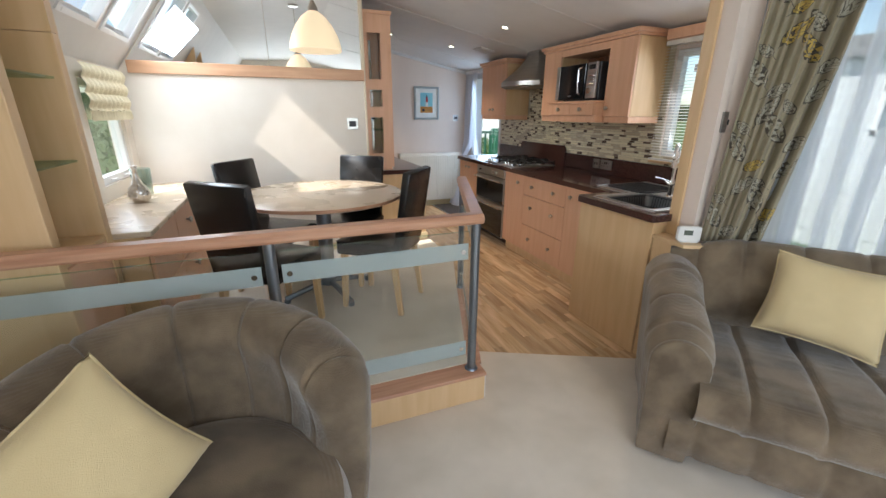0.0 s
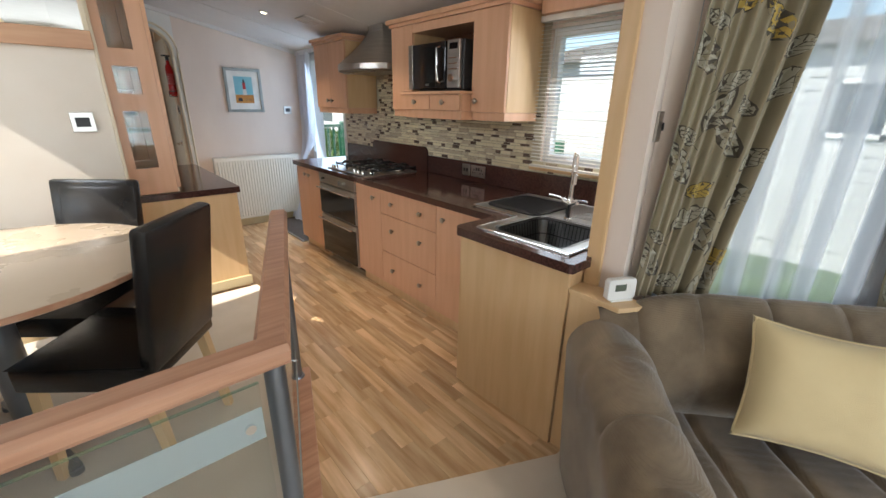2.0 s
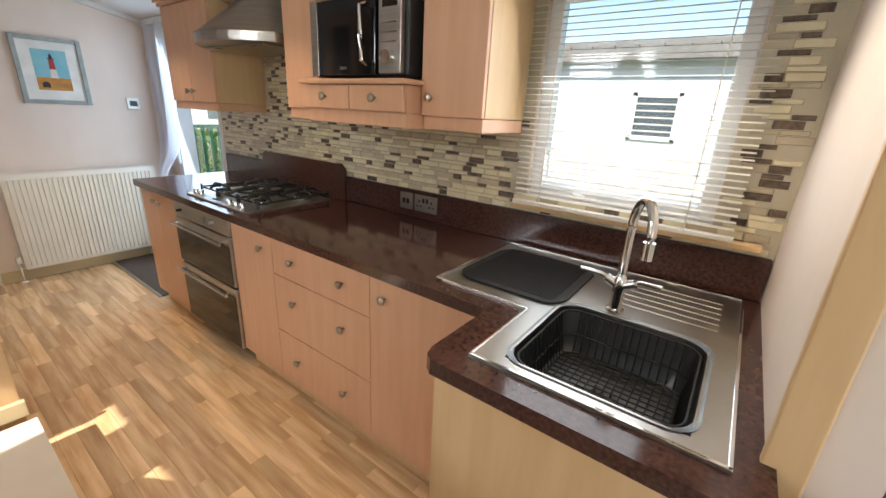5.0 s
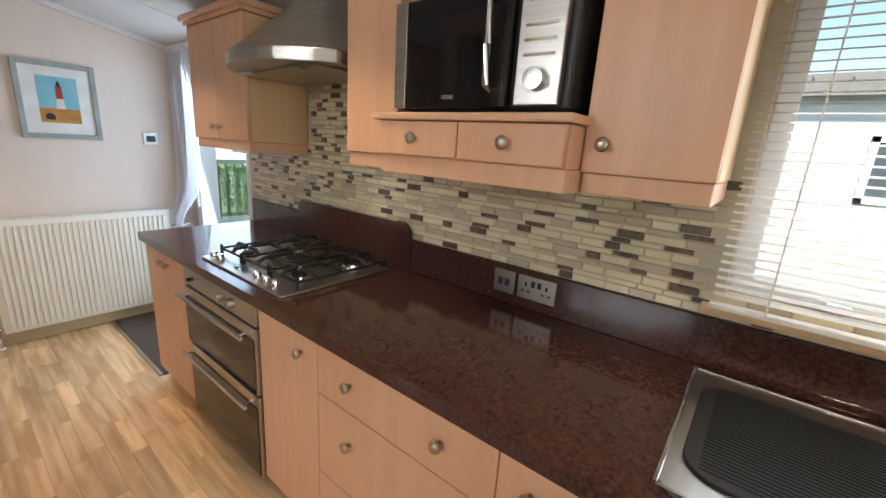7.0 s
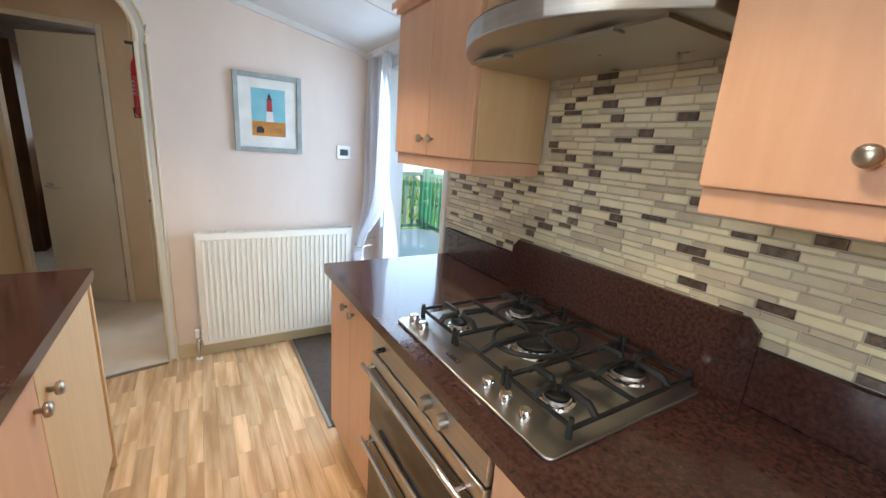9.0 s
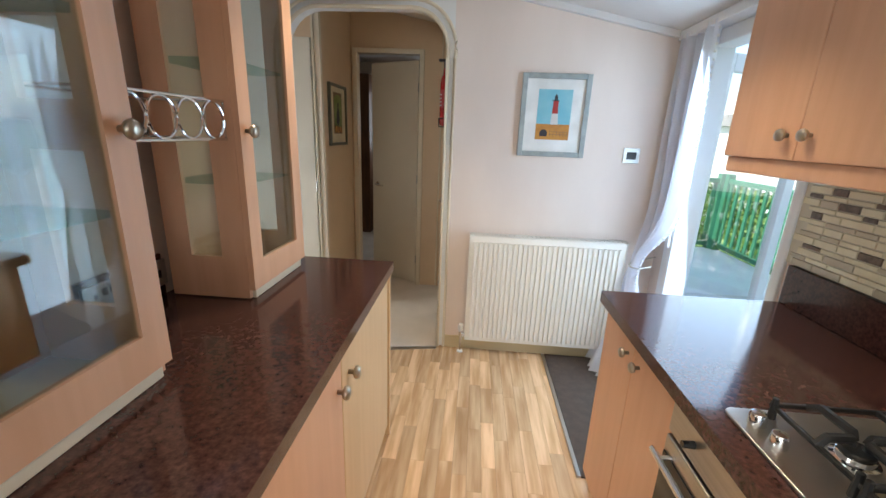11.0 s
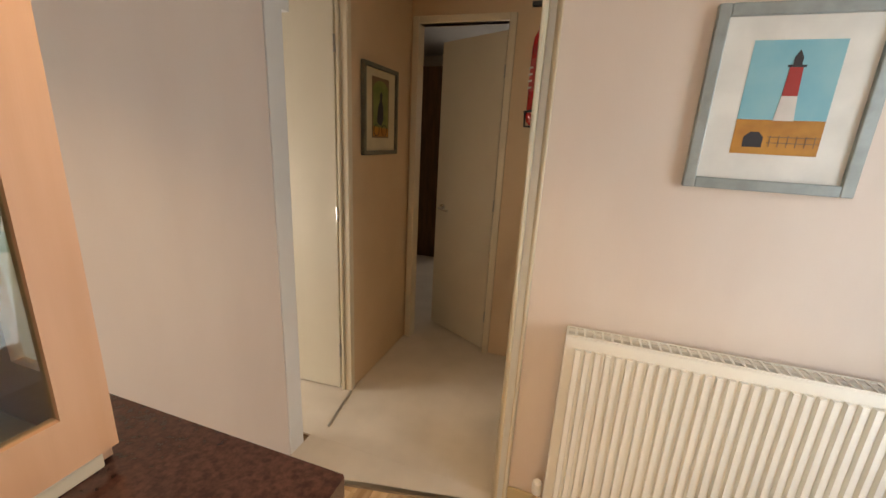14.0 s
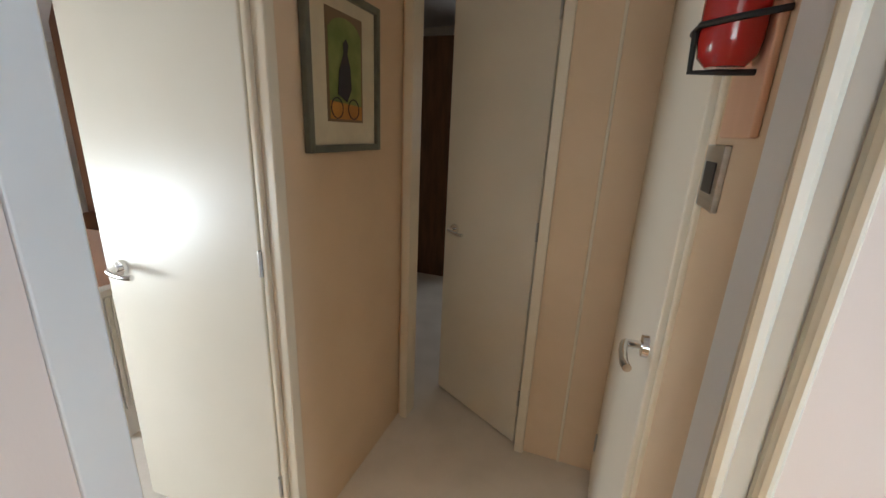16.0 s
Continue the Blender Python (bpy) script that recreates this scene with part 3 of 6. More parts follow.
def hedge(x0, y0, x1, y1, z0, z1, n):
    """Many small leaves in an uneven bank."""
    rng = np.random.default_rng(4)
    bm = bmesh.new()
    for i in range(n):
        p = Vector((rng.uniform(x0, x1), rng.uniform(y0, y1), z0 + (z1 - z0) * rng.uniform(0, 1) ** 0.7))
        p.z *= 0.85 + 0.3 * noise.noise(Vector((p.x, p.y, 0)) * 1.3)
        s = rng.uniform(0.04, 0.09)
        m = Matrix.Translation(p) @ Euler(rng.uniform(0, 6.28, 3)).to_matrix().to_4x4()
        bm.faces.new([bm.verts.new(m @ Vector(v)) for v in ((-s, 0, 0), (0, -s * 0.5, 0), (s, 0, 0), (0, s * 0.5, 0))])
    return bm


tagged(done("hedge", hedge(6.2, 5.0, 7.0, 15, -0.5, 0.75, 9000), M_HEDGE), "bright green leafy hedge beyond the deck", "hedge", kind="stuff")
tagged(done("hedge", hedge(-8, 15.5, 7, 16.5, -0.5, 1.2, 6000), M_HEDGE), "bright green leafy hedge beyond the deck", "hedge", kind="stuff")


def neighbour(x, y, ln, wd, rz, wins, base=-0.5):
    """A neighbouring white-clad holiday home."""
    e = empty("holiday_home", x, y, base, rz)
    m = pose(x, y, base, 0, 0, rz)
    bm = bmesh.new()
    box(bm, 0, 0, -0.2, wd, ln, 2.6)
    done("wall", bm, M_CLAD, e, m=m)
    bm = bmesh.new()
    for i in range(17):
        box(bm, -0.018, 0, 0.1 + i * 0.15, 0.0, ln, 0.24 + i * 0.15)
        box(bm, 0, -0.018, 0.1 + i * 0.15, wd, 0.0, 0.24 + i * 0.15)
    done("cladding", bm, M_CLAD, e, m=m)
    bm = bmesh.new()
    prism(bm, [(-0.25, 2.55), (wd / 2, 2.93), (wd + 0.25, 2.55), (wd + 0.25, 2.68), (wd / 2, 3.06), (-0.25, 2.68)], -0.2, ln + 0.2, m=TOXZ)
    for i in range(int(ln / 0.3)):
        for j in range(9):
            t = j / 9
            box(bm, -0.25 + t * (wd / 2 + 0.25), i * 0.3, 2.68 + t * 0.38, -0.25 + (t + 0.1) * (wd / 2 + 0.25), i * 0.3 + 0.28, 2.70 + t * 0.38 + 0.03)
    done("roof", bm, M_ROOF, e, m=m)
    for y0, y1, z0, z1 in wins:
        wf = bmesh.new()
        for b in ((y0, z0, y0 + 0.06, z1), (y1 - 0.06, z0, y1, z1), (y0, z0, y1, z0 + 0.06), (y0, z1 - 0.06, y1, z1)):
            box(wf, -0.05, b[0], b[1], -0.018, b[2], b[3])
        done("window_frame", wf, M_UPVC, e, m=m)
        bx("window_pane", M_DGLASS, -0.03, y0 + 0.05, z0 + 0.05, -0.019, y1 - 0.05, z1 - 0.05, parent=e, bev=0, m=m)
    return tagged(e, "white clad neighbouring holiday home with grey roof", "holiday home", "neighbouring homes")


neighbour(7.6, -5.8, 11.5, 3.6, 0, [(2.2, 3.2, 1.5, 2.2), (6.90, 7.50, 1.50, 2.18), (8.38, 9.0, 1.54, 2.16)], -0.34)
neighbour(10.2, 15.0, 9, 3.6, 8, [(1, 2, 1.1, 2.0), (4, 5.2, 1.1, 2.0)])
M_HILL = material("far_trees", (0.05, 0.085, 0.03), (0.03, 0.05, 0.02), 0.95, scale=0.3, bump=0)
struct(bx("backdrop", M_HILL, -120, 120, -0.6, 160, 124, 5.5, bev=0.5), "far line of trees", "backdrop")

# ---- kitchen run along the outer wall ----
XF = 2.215          # front of the doors
knob_mesh = bmesh.new()
lathe(knob_mesh, [(0.006, 0), (0.006, 0.012), (0.015, 0.016), (0.017, 0.022), (0.014, 0.028), (0.004, 0.030)], seg=14)
KNOB = bpy.data.meshes.new("knob")
knob_mesh.to_mesh(KNOB)
knob_mesh.free()
KNOB.materials.append(M_NICKEL)
for f in KNOB.polygons:
    f.use_smooth = True


def knob(parent, x, y, z, rx=0, ry=-90, rz=0, s=1.0):
    """A satin knob; it points to -x as a rule."""
    k = new("knob", KNOB)
    k.parent = parent
    k.matrix_parent_inverse = chain(parent).inverted()
    k.matrix_basis = pose(x, y, z, rx, ry, rz) @ Matrix.Scale(s, 4)
    return k


def base_unit(name, y0, y1, fronts, label, knobs, body_z=0.09):
    """A cupboard: carcass, plinth and fronts (y0, y1, z0, z1)."""
    e = empty(name, XF, y0, 0)
    bx("body", M_BEECH, XF + 0.02, y0 + 0.001, body_z, 2.80, y1 - 0.001, 0.858, parent=e)
    bx("plinth", M_BEECH, XF + 0.05, y0 + 0.001, -0.006, XF + 0.07, y1 - 0.001, body_z, parent=e, bev=0)
    for (a, b, lo, hi), ks in zip(fronts, knobs):
        f = bx("drawer_front" if hi - lo < 0.4 else "door", M_DOOR, XF, a + 0.0015, lo, XF + 0.019, b - 0.0015, hi, parent=e, bev=0.002)
        for ky, kz in ks:
            knob(f, XF, ky, kz)
    return tagged(e, label, "kitchen cabinet", "kitchen base cabinets")


base_unit("base_cabinet", 4.47, 5.02, [(4.47, 4.745, 0.10, 0.855), (4.745, 5.02, 0.10, 0.855)], "beech-effect two-door kitchen base cabinet", [[(4.70, 0.79)], [(4.79, 0.79)]])
base_unit("base_cabinet", 3.43, 3.80, [(3.43, 3.80, 0.10, 0.855)], "beech-effect narrow kitchen base cabinet", [[(3.52, 0.775)]])
base_unit("drawer_unit", 2.77, 3.43, [(2.77, 3.43, 0.67, 0.855), (2.77, 3.43, 0.37, 0.666), (2.77, 3.43, 0.10, 0.366)], "beech-effect three-drawer kitchen unit", [[(3.27, 0.765), (2.93, 0.765)], [(3.27, 0.56), (2.93, 0.56)], [(3.27, 0.24), (2.93, 0.24)]])
base_unit("base_cabinet", 2.25, 2.77, [(2.25, 2.77, 0.10, 0.855)], "beech-effect kitchen base cabinet under the sink", [[(2.69, 0.775)]])
sink_unit = empty("sink_end_unit", 1.93, 1.62, 0)
bx("front_panel", M_BEECH, 1.925, 1.615, -0.006, 1.945, 2.235, 0.858, parent=sink_unit)
bx("end_panel", M_BEECH, 1.945, 1.615, -0.006, 2.80, 1.635, 0.858, parent=sink_unit)
bx("side_panel", M_BEECH, 1.945, 2.215, -0.006, 2.80, 2.235, 0.858, parent=sink_unit)
tagged(sink_unit, "beech-effect panelled end of the kitchen counter", "kitchen cabinet")
vent = bmesh.new()
for i in range(8):
    box(vent, XF + 0.048, 2.30, 0.02 + i * 0.009, XF + 0.053, 2.36, 0.025 + i * 0.009)
tagged(done("plinth_vent", vent, M_BROWNP), "small brown slotted vent in the plinth", "vent")
vent = bmesh.new()
for i in range(8):
    box(vent, XF + 0.048, 4.52, 0.02 + i * 0.009, XF + 0.053, 4.62, 0.025 + i * 0.009)
tagged(done("plinth_vent", vent, M_BROWNP), "small brown slotted vent in the plinth", "vent")


def rounded(x0, y0, x1, y1, r, n=6):
    pts = []
    for cx, cy, a in ((x1 - r, y0 + r, -90), (x1 - r, y1 - r, 0), (x0 + r, y1 - r, 90), (x0 + r, y0 + r, 180)):
        for i in range(n + 1):
            t = radians(a + 90 * i / n)
            pts.append((cx + r * math.cos(t), cy + r * math.sin(t)))
    return pts


# worktop with the bowl's hole: four slabs round it
BOWL = (1.99, 1.70, 2.40, 2.10)
wt = bmesh.new()
prism(wt, [(1.895, 1.585), (BOWL[0], 1.585), (BOWL[0], 2.25), (1.93, 2.25), (1.90, 2.24), (1.885, 2.22), (1.885, 1.60)], 0.86, 0.90)
prism(wt, [(BOWL[0], 1.585), (BOWL[2], 1.585), (BOWL[2], BOWL[1]), (BOWL[0], BOWL[1])], 0.86, 0.90)
prism(wt, [(BOWL[2], 1.585), (XR - 0.01, 1.585), (XR - 0.01, 5.06), (2.20, 5.06), (2.19, 5.05), (2.19, 2.275), (2.183, 2.257), (2.165, 2.25), (BOWL[0], 2.25), (BOWL[0], BOWL[3]), (BOWL[2], BOWL[3])], 0.86, 0.90)
tagged(done("worktop", wt, M_WORK), "glossy dark brown speckled laminate worktop", "worktop")
up = bmesh.new()
box(up, 2.835, 1.605, 0.9005, XR - 0.001, 5.06, 1.045, bev=0.003)
prism(up, [(3.62, 0.9005), (4.50, 0.9005), (4.50, 1.085), (4.47, 1.115), (3.65, 1.115), (3.62, 1.085)], 2.822, 2.835, m=Matrix(((0, 0, 1, 0), (1, 0, 0, 0), (0, 1, 0, 0), (0, 0, 0, 1))))
tagged(done("upstand", up, M_WORK), "dark brown laminate upstand behind the worktop", "upstand")

# cooker
oven = empty("double_oven", XF, 3.80, 0)
bx("body", M_BPLAS, XF + 0.01, 3.803, 0.07, 2.78, 4.467, 0.858, parent=oven)
bx("control_panel", M_STEEL, XF - 0.012, 3.803, 0.765, XF + 0.01, 4.467, 0.856, parent=oven, bev=0.004)
for lo, hi in ((0.475, 0.755), (0.09, 0.462)):
    bm = bmesh.new()
    box(bm, XF - 0.014, 3.805, lo, XF + 0.01, 4.465, hi, bev=0.004)
    d = done("oven_door", bm, M_STEEL, oven)
    bx("glass_panel", M_BLACK, XF - 0.018, 3.812, lo + 0.008, XF - 0.0145, 4.458, hi - 0.045, parent=d, bev=0.001)
    bm = bmesh.new()
    cyl(bm, (XF - 0.055, 3.83, hi - 0.03), (XF - 0.055, 4.44, hi - 0.03), 0.008, seg=12)
    for y in (3.86, 4.41):
        cyl(bm, (XF - 0.055, y, hi - 0.03), (XF - 0.012, y, hi - 0.03), 0.006, seg=10)
    done("handle", bm, M_CHROME, d, smooth=True)
for y in (3.98, 4.06, 4.36):
    bm = bmesh.new()
    r = 0.02 if y < 4.2 else 0.009
    cyl(bm, (XF - 0.012, y, 0.81), (XF - 0.038, y, 0.81), r, r * 0.88, 20)
    done("control_knob", bm, M_STEEL if y < 4.2 else M_BLACK, oven, smooth=True)
tagged(oven, "built-in stainless steel double oven with dark glass", "oven")

HX0, HX1, HY0, HY1 = 2.245, 2.775, 3.69, 4.37
hob = empty("gas_hob", 2.5, 4.03, 0.9)
pr("plate", M_STEEL, rounded(HX0, HY0, HX1, HY1, 0.02), 0.9005, 0.909, parent=hob, bev=0.003)
BURN = [(2.40, 3.82, 0.036), (2.66, 3.82, 0.046), (2.53, 4.03, 0.062), (2.40, 4.235, 0.030), (2.66, 4.235, 0.042)]
for x, y, r in BURN:
    bm = bmesh.new()
    lathe(bm, [(r * 1.25, 0), (r * 1.2, 0.006), (r * 0.98, 0.008), (r * 0.95, 0.016), (r * 0.8, 0.018)], (x, y, 0.909))
    b = done("burner", bm, M_CHROME, hob, smooth=True)
    bm = bmesh.new()
    lathe(bm, [(r * 0.88, 0), (r * 0.9, 0.005), (r * 0.82, 0.008), (r * 0.3, 0.009)], (x, y, 0.9275))
    done("burner_cap", bm, M_IRON, b, smooth=True)
GZ = 0.948
for y0, y1 in ((3.712, 3.914), (3.918, 4.142), (4.146, 4.348)):
    bm = bmesh.new()
    x0, x1 = 2.328, 2.765
    for xa, ya, xb, yb in ((x0, y0, x1, y0), (x0, y1, x1, y1), (x0, y0, x0, y1), (x1, y0, x1, y1)):
        box(bm, xa - 0.004, ya - 0.004, GZ - 0.016, xb + 0.004, yb + 0.004, GZ - 0.006, bev=0.002)
    for x in (x0, x1):
        for y in (y0 + 0.006, y1 - 0.006):
            cyl(bm, (x, y, 0.909), (x, y, GZ + 0.008), 0.008, 0.006, 8)
    for cx, cy, r in BURN:
        if not y0 < cy < y1:
            continue
        wide = r > 0.06
        ends = [(cx, y0, 0, -1), (cx, y1, 0, 1)] + ([(x0, cy, -1, 0), (x1, cy, 1, 0)] if wide else [(x0, cy, -1, 0) if cx < 2.5 else (x1, cy, 1, 0)])
        if not wide:
            ends.append((2.53, cy, 1 if cx < 2.5 else -1, 0))
        for ex_, ey_, dx, dy in ends:
            inner = (cx + dx * r * 0.55, cy + dy * r * 0.55)
            mid = (ex_ * 0.75 + inner[0] * 0.25, ey_ * 0.75 + inner[1] * 0.25)
            tube(bm, [(ex_, ey_, GZ - 0.012), (*mid, GZ + 0.006), (*inner, GZ + 0.008), (inner[0] - dx * 0.002, inner[1] - dy * 0.002, GZ - 0.002)], 0.009, 6)
        if wide:
            tube(bm, [(cx + 0.135 * math.cos(t * 0.2618), cy + 0.105 * math.sin(t * 0.2618), GZ - 0.004) for t in range(24)], 0.007, 6, True)
    if y1 - y0 < 0.21:
        box(bm, 2.526, y0, GZ - 0.016, 2.534, y1, GZ - 0.004, bev=0.002)
    done("pan_support", bm, M_IRON, hob, smooth=True)
for y in (3.80, 3.865, 3.93, 4.26, 4.32):
    bm = bmesh.new()
    lathe(bm, [(0.017, 0), (0.016, 0.018), (0.013, 0.026), (0.004, 0.027)], (2.285, y, 0.909), 18)
    done("control_knob", bm, M_CHROME, hob, smooth=True)
bx("badge", M_BPLAS, 2.275, 4.05, 0.909, 2.288, 4.11, 0.9105, parent=hob, bev=0)
bx("badge_bar", M_CHROME, 2.279, 4.055, 0.9105, 2.284, 4.105, 0.9112, parent=hob, bev=0)
tagged(hob, "stainless steel five-burner gas hob with black iron supports", "hob")

# sockets
def socket(name, x, y, z, w, h, nx, gang, label, facing=-90):
    """A steel plate with black sockets, lying in a wall plane."""
    e = empty(name, x, y, z)
    m = pose(x, y, z, 0, 0, facing)
    bx("plate", M_STEEL, -w / 2, -0.009, -h / 2, w / 2, 0.0, h / 2, parent=e, m=m, bev=0.002)
    bm = bmesh.new()
    if nx == "switch":
        for i in range(gang):
            xx = (i - (gang - 1) / 2) * 0.028
            box(bm, xx - 0.009, -0.014, -0.013, xx + 0.009, -0.009, 0.013, bev=0.002)
    elif nx == "panel":
        box(bm, -w * 0.30, -0.011, -h * 0.24, w * 0.30, -0.009, h * 0.24, bev=0.001)
    else:
        for s in (-1, 1):
            xx = s * w * 0.27
            box(bm, xx - 0.004, -0.011, 0.004, xx + 0.004, -0.009, 0.018)
            for q in (-0.012, 0.012):
                box(bm, xx + q - 0.005, -0.011, -0.016, xx + q + 0.005, -0.009, -0.010)
            box(bm, s * 0.012 - 0.007, -0.013, 0.006, s * 0.012 + 0.007, -0.009, 0.028, bev=0.001)
    done("rocker" if nx != "socket" else "socket_holes", bm, M_BPLAS, e, m=m)
    return tagged(e, label, "socket" if nx == "socket" else "switch")


socket("wall_switch", 2.833, 3.135, 0.985, 0.086, 0.086, "switch", 2, "steel double switch plate on the upstand")
socket("wall_socket", 2.833, 3.005, 0.985, 0.146, 0.086, "socket", 2, "steel double socket with black inserts")
socket("wall_socket", 0.6755, 4.54, 0.985, 0.146, 0.086, "socket", 2, "steel double socket with black inserts", 90)
socket("wall_switch", 0.6755, 4.705, 0.985, 0.10, 0.086, "switch", 2, "steel switch plate with black rockers", 90)
socket("wall_thermostat", 2.615, YF - 0.001, 1.37, 0.095, 0.09, "panel", 1, "small steel wall control by the outer door", 0)
socket("wall_thermostat", 0.62, YD - 0.001, 1.34, 0.10, 0.10, "panel", 1, "small steel wall control on the dining wall", 0)
socket("wall_switch", 2.115, 1.459, 1.40, 0.086, 0.10, "switch", 1, "steel switch plate on the stub wall", 0)

# ---- wall cabinets ----
UF = 2.52


def cornice(bm, x0, y0, x1, y1, z):
    prism(bm, [(x0 - 0.03, y0 - 0.03), (x1, y0 - 0.03), (x1, y1 + 0.03), (x0 - 0.03, y1 + 0.03)], z + 0.02, z + 0.05, bev=0.004)
    prism(bm, [(x0 - 0.012, y0 - 0.012), (x1, y0 - 0.012), (x1, y1 + 0.012), (x0 - 0.012, y1 + 0.012)], z, z + 0.02)


wc = empty("wall_cabinet", UF, 4.43, 1.37)
bx("body", M_BEECH, UF + 0.02, 4.43, 1.42, XR - 0.012, 5.05, 1.99, parent=wc)
for a, b, k in ((4.43, 4.74, 4.70), (4.74, 5.05, 4.78)):
    d = bx("door", M_DOOR, UF, a + 0.0015, 1.42, UF + 0.019, b - 0.0015, 1.99, parent=wc)
    knob(d, UF, k, 1.485)
bx("pelmet", M_DOOR, UF + 0.012, 4.435, 1.37, XR - 0.012, 5.045, 1.419, parent=wc)
bm = bmesh.new()
cornice(bm, UF, 4.43, XR - 0.012, 5.05, 1.992)
done("cornice", bm, M_DOOR, wc)
tagged(wc, "beech-effect two-door kitchen wall cabinet", "kitchen cabinet", "kitchen wall cabinets")

wc = empty("wall_cabinet", UF, 2.52, 1.37)
for a, b, k in ((2.52, 2.80, 2.75), (3.42, 3.68, 3.46)):
    bx("body", M_BEECH, UF + 0.02, a, 1.42, XR - 0.012, b, 1.99, parent=wc)
    d = bx("door", M_DOOR, UF, a + 0.0015, 1.42, UF + 0.019, b - 0.0015, 1.99, parent=wc)
    knob(d, UF, k, 1.485)
    bx("pelmet", M_DOOR, UF + 0.012, a + 0.004, 1.37, XR - 0.012, b - 0.004, 1.419, parent=wc)
bx("top_panel", M_DOOR, UF + 0.002, 2.80, 1.935, XR - 0.012, 3.42, 1.99, parent=wc)
# Back of the open shelf, much darker brown than the case round it.
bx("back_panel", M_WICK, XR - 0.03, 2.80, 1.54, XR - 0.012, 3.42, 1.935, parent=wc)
bx("shelf", M_DOOR, UF - 0.115, 2.785, 1.525, XR - 0.031, 3.415, 1.545, parent=wc, bev=0.005)
bx("drawer_box", M_DOOR, UF - 0.08, 2.80, 1.37, XR - 0.031, 3.40, 1.4245, parent=wc)
bx("drawer_case", M_DOOR, UF - 0.08, 2.802, 1.425, XR - 0.031, 3.398, 1.524, parent=wc)
for a, b in ((2.805, 3.098), (3.102, 3.395)):
    d = bx("drawer_front", M_DOOR, UF - 0.099, a, 1.428, UF - 0.081, b, 1.522, parent=wc)
    knob(d, UF - 0.099, (a + b) / 2, 1.476)
bm = bmesh.new()
cornice(bm, UF, 2.52, XR - 0.012, 3.68, 1.992)
done("cornice", bm, M_DOOR, wc)
tagged(wc, "beech-effect kitchen wall cabinet with open microwave shelf", "kitchen cabinet", "kitchen wall cabinets")

mw = empty("microwave", UF, 2.84, 1.545)
bx("body", M_BPLAS, UF - 0.04, 2.83, 1.558, XR - 0.05, 3.375, 1.845, parent=mw, bev=0.006)
bx("feet", M_BPLAS, UF, 2.88, 1.5455, XR - 0.1, 3.33, 1.558, parent=mw, bev=0)
bx("door", M_BLACK, UF - 0.062, 2.985, 1.56, UF - 0.041, 3.372, 1.843, parent=mw, bev=0.004)
bx("door_edge", M_STEEL, UF - 0.066, 3.328, 1.56, UF - 0.0625, 3.372, 1.843, parent=mw, bev=0.001)
bm = bmesh.new()
tube(bm, [(UF - 0.066, 3.03, 1.60), (UF - 0.094, 3.03, 1.61), (UF - 0.097, 3.03, 1.70), (UF - 0.094, 3.03, 1.80), (UF - 0.066, 3.03, 1.81)], 0.009, 10)
done("handle", bm, M_CHROME, mw, smooth=True)
bx("control_panel", M_STEEL, UF - 0.063, 2.85, 1.565, UF - 0.041, 2.965, 1.843, parent=mw, bev=0.003)
bx("display", M_BLACK, UF - 0.0645, 2.87, 1.79, UF - 0.063, 2.945, 1.825, parent=mw, bev=0)
for i in range(3):
    bx("button", M_CHROME, UF - 0.067, 2.868, 1.672 + i * 0.032, UF - 0.0635, 2.947, 1.679 + i * 0.032, parent=mw, bev=0.001)
bm = bmesh.new()
cyl(bm, (UF - 0.063, 2.907, 1.622), (UF - 0.088, 2.907, 1.622), 0.027, 0.024, 24)
done("dial", bm, M_CHROME, mw, smooth=True)
bx("badge", M_STEEL, UF - 0.0635, 3.15, 1.583, UF - 0.0622, 3.19, 1.594, parent=mw, bev=0)
tagged(mw, "black and steel microwave oven on the cabinet shelf", "microwave")
bm = bmesh.new()
tube(bm, [(2.62, 2.829, 1.60), (2.60, 2.812, 1.64), (2.63, 2.808, 1.67), (2.70, 2.810, 1.62), (2.76, 2.812, 1.56)], 0.004, 6)
tagged(done("power_cable", bm, M_BPLAS, smooth=True), "black power cable beside the microwave", "cable")

# extractor hood: curved lip, flared body
hd = empty("extractor_hood", XR, 4.05, 1.72)
HA, HB = 3.70, 4.425
lip = [(XR - 0.013, HA), (XR - 0.013, HB)] + [(XR - 0.37 - 0.18 * (1 - ((i / 12) * 2 - 1) ** 2), HB - (HB - HA) * i / 12) for i in range(13)]
pr("lip", M_STEEL, lip, 1.715, 1.762, parent=hd, bev=0.004)
pr("filter", M_NICKEL, [(2.46, HA + 0.06), (2.80, HA + 0.06), (2.80, HB - 0.06), (2.46, HB - 0.06)], 1.707, 1.716, parent=hd)
for y in (3.86, 4.20):
    bx("lamp_cover", M_STEEL, 2.44, y, 1.700, 2.48, y + 0.12, 1.707, parent=hd, bev=0.002)
bm = bmesh.new()
n = 12
rings = []
for t, z in ((0, 1.762), (0.2, 1.80), (0.45, 1.86), (0.7, 1.93), (1.0, 2.03), (1.0, 2.16)):
    s = t ** 1.15
    row = []
    for i in range(n + 1):
        u = i / n
        y = HB - (HB - HA) * u
        x = XR - 0.37 - 0.18 * (1 - (u * 2 - 1) ** 2)
        row.append(bm.verts.new((x * (1 - s) + (XR - 0.24) * s, y * (1 - s) + (4.17 - 0.22 * u) * s, z)))
    row += [bm.verts.new((XR - 0.013, row[-1].co.y, z)), bm.verts.new((XR - 0.013, row[0].co.y, z))]
    rings.append(row)
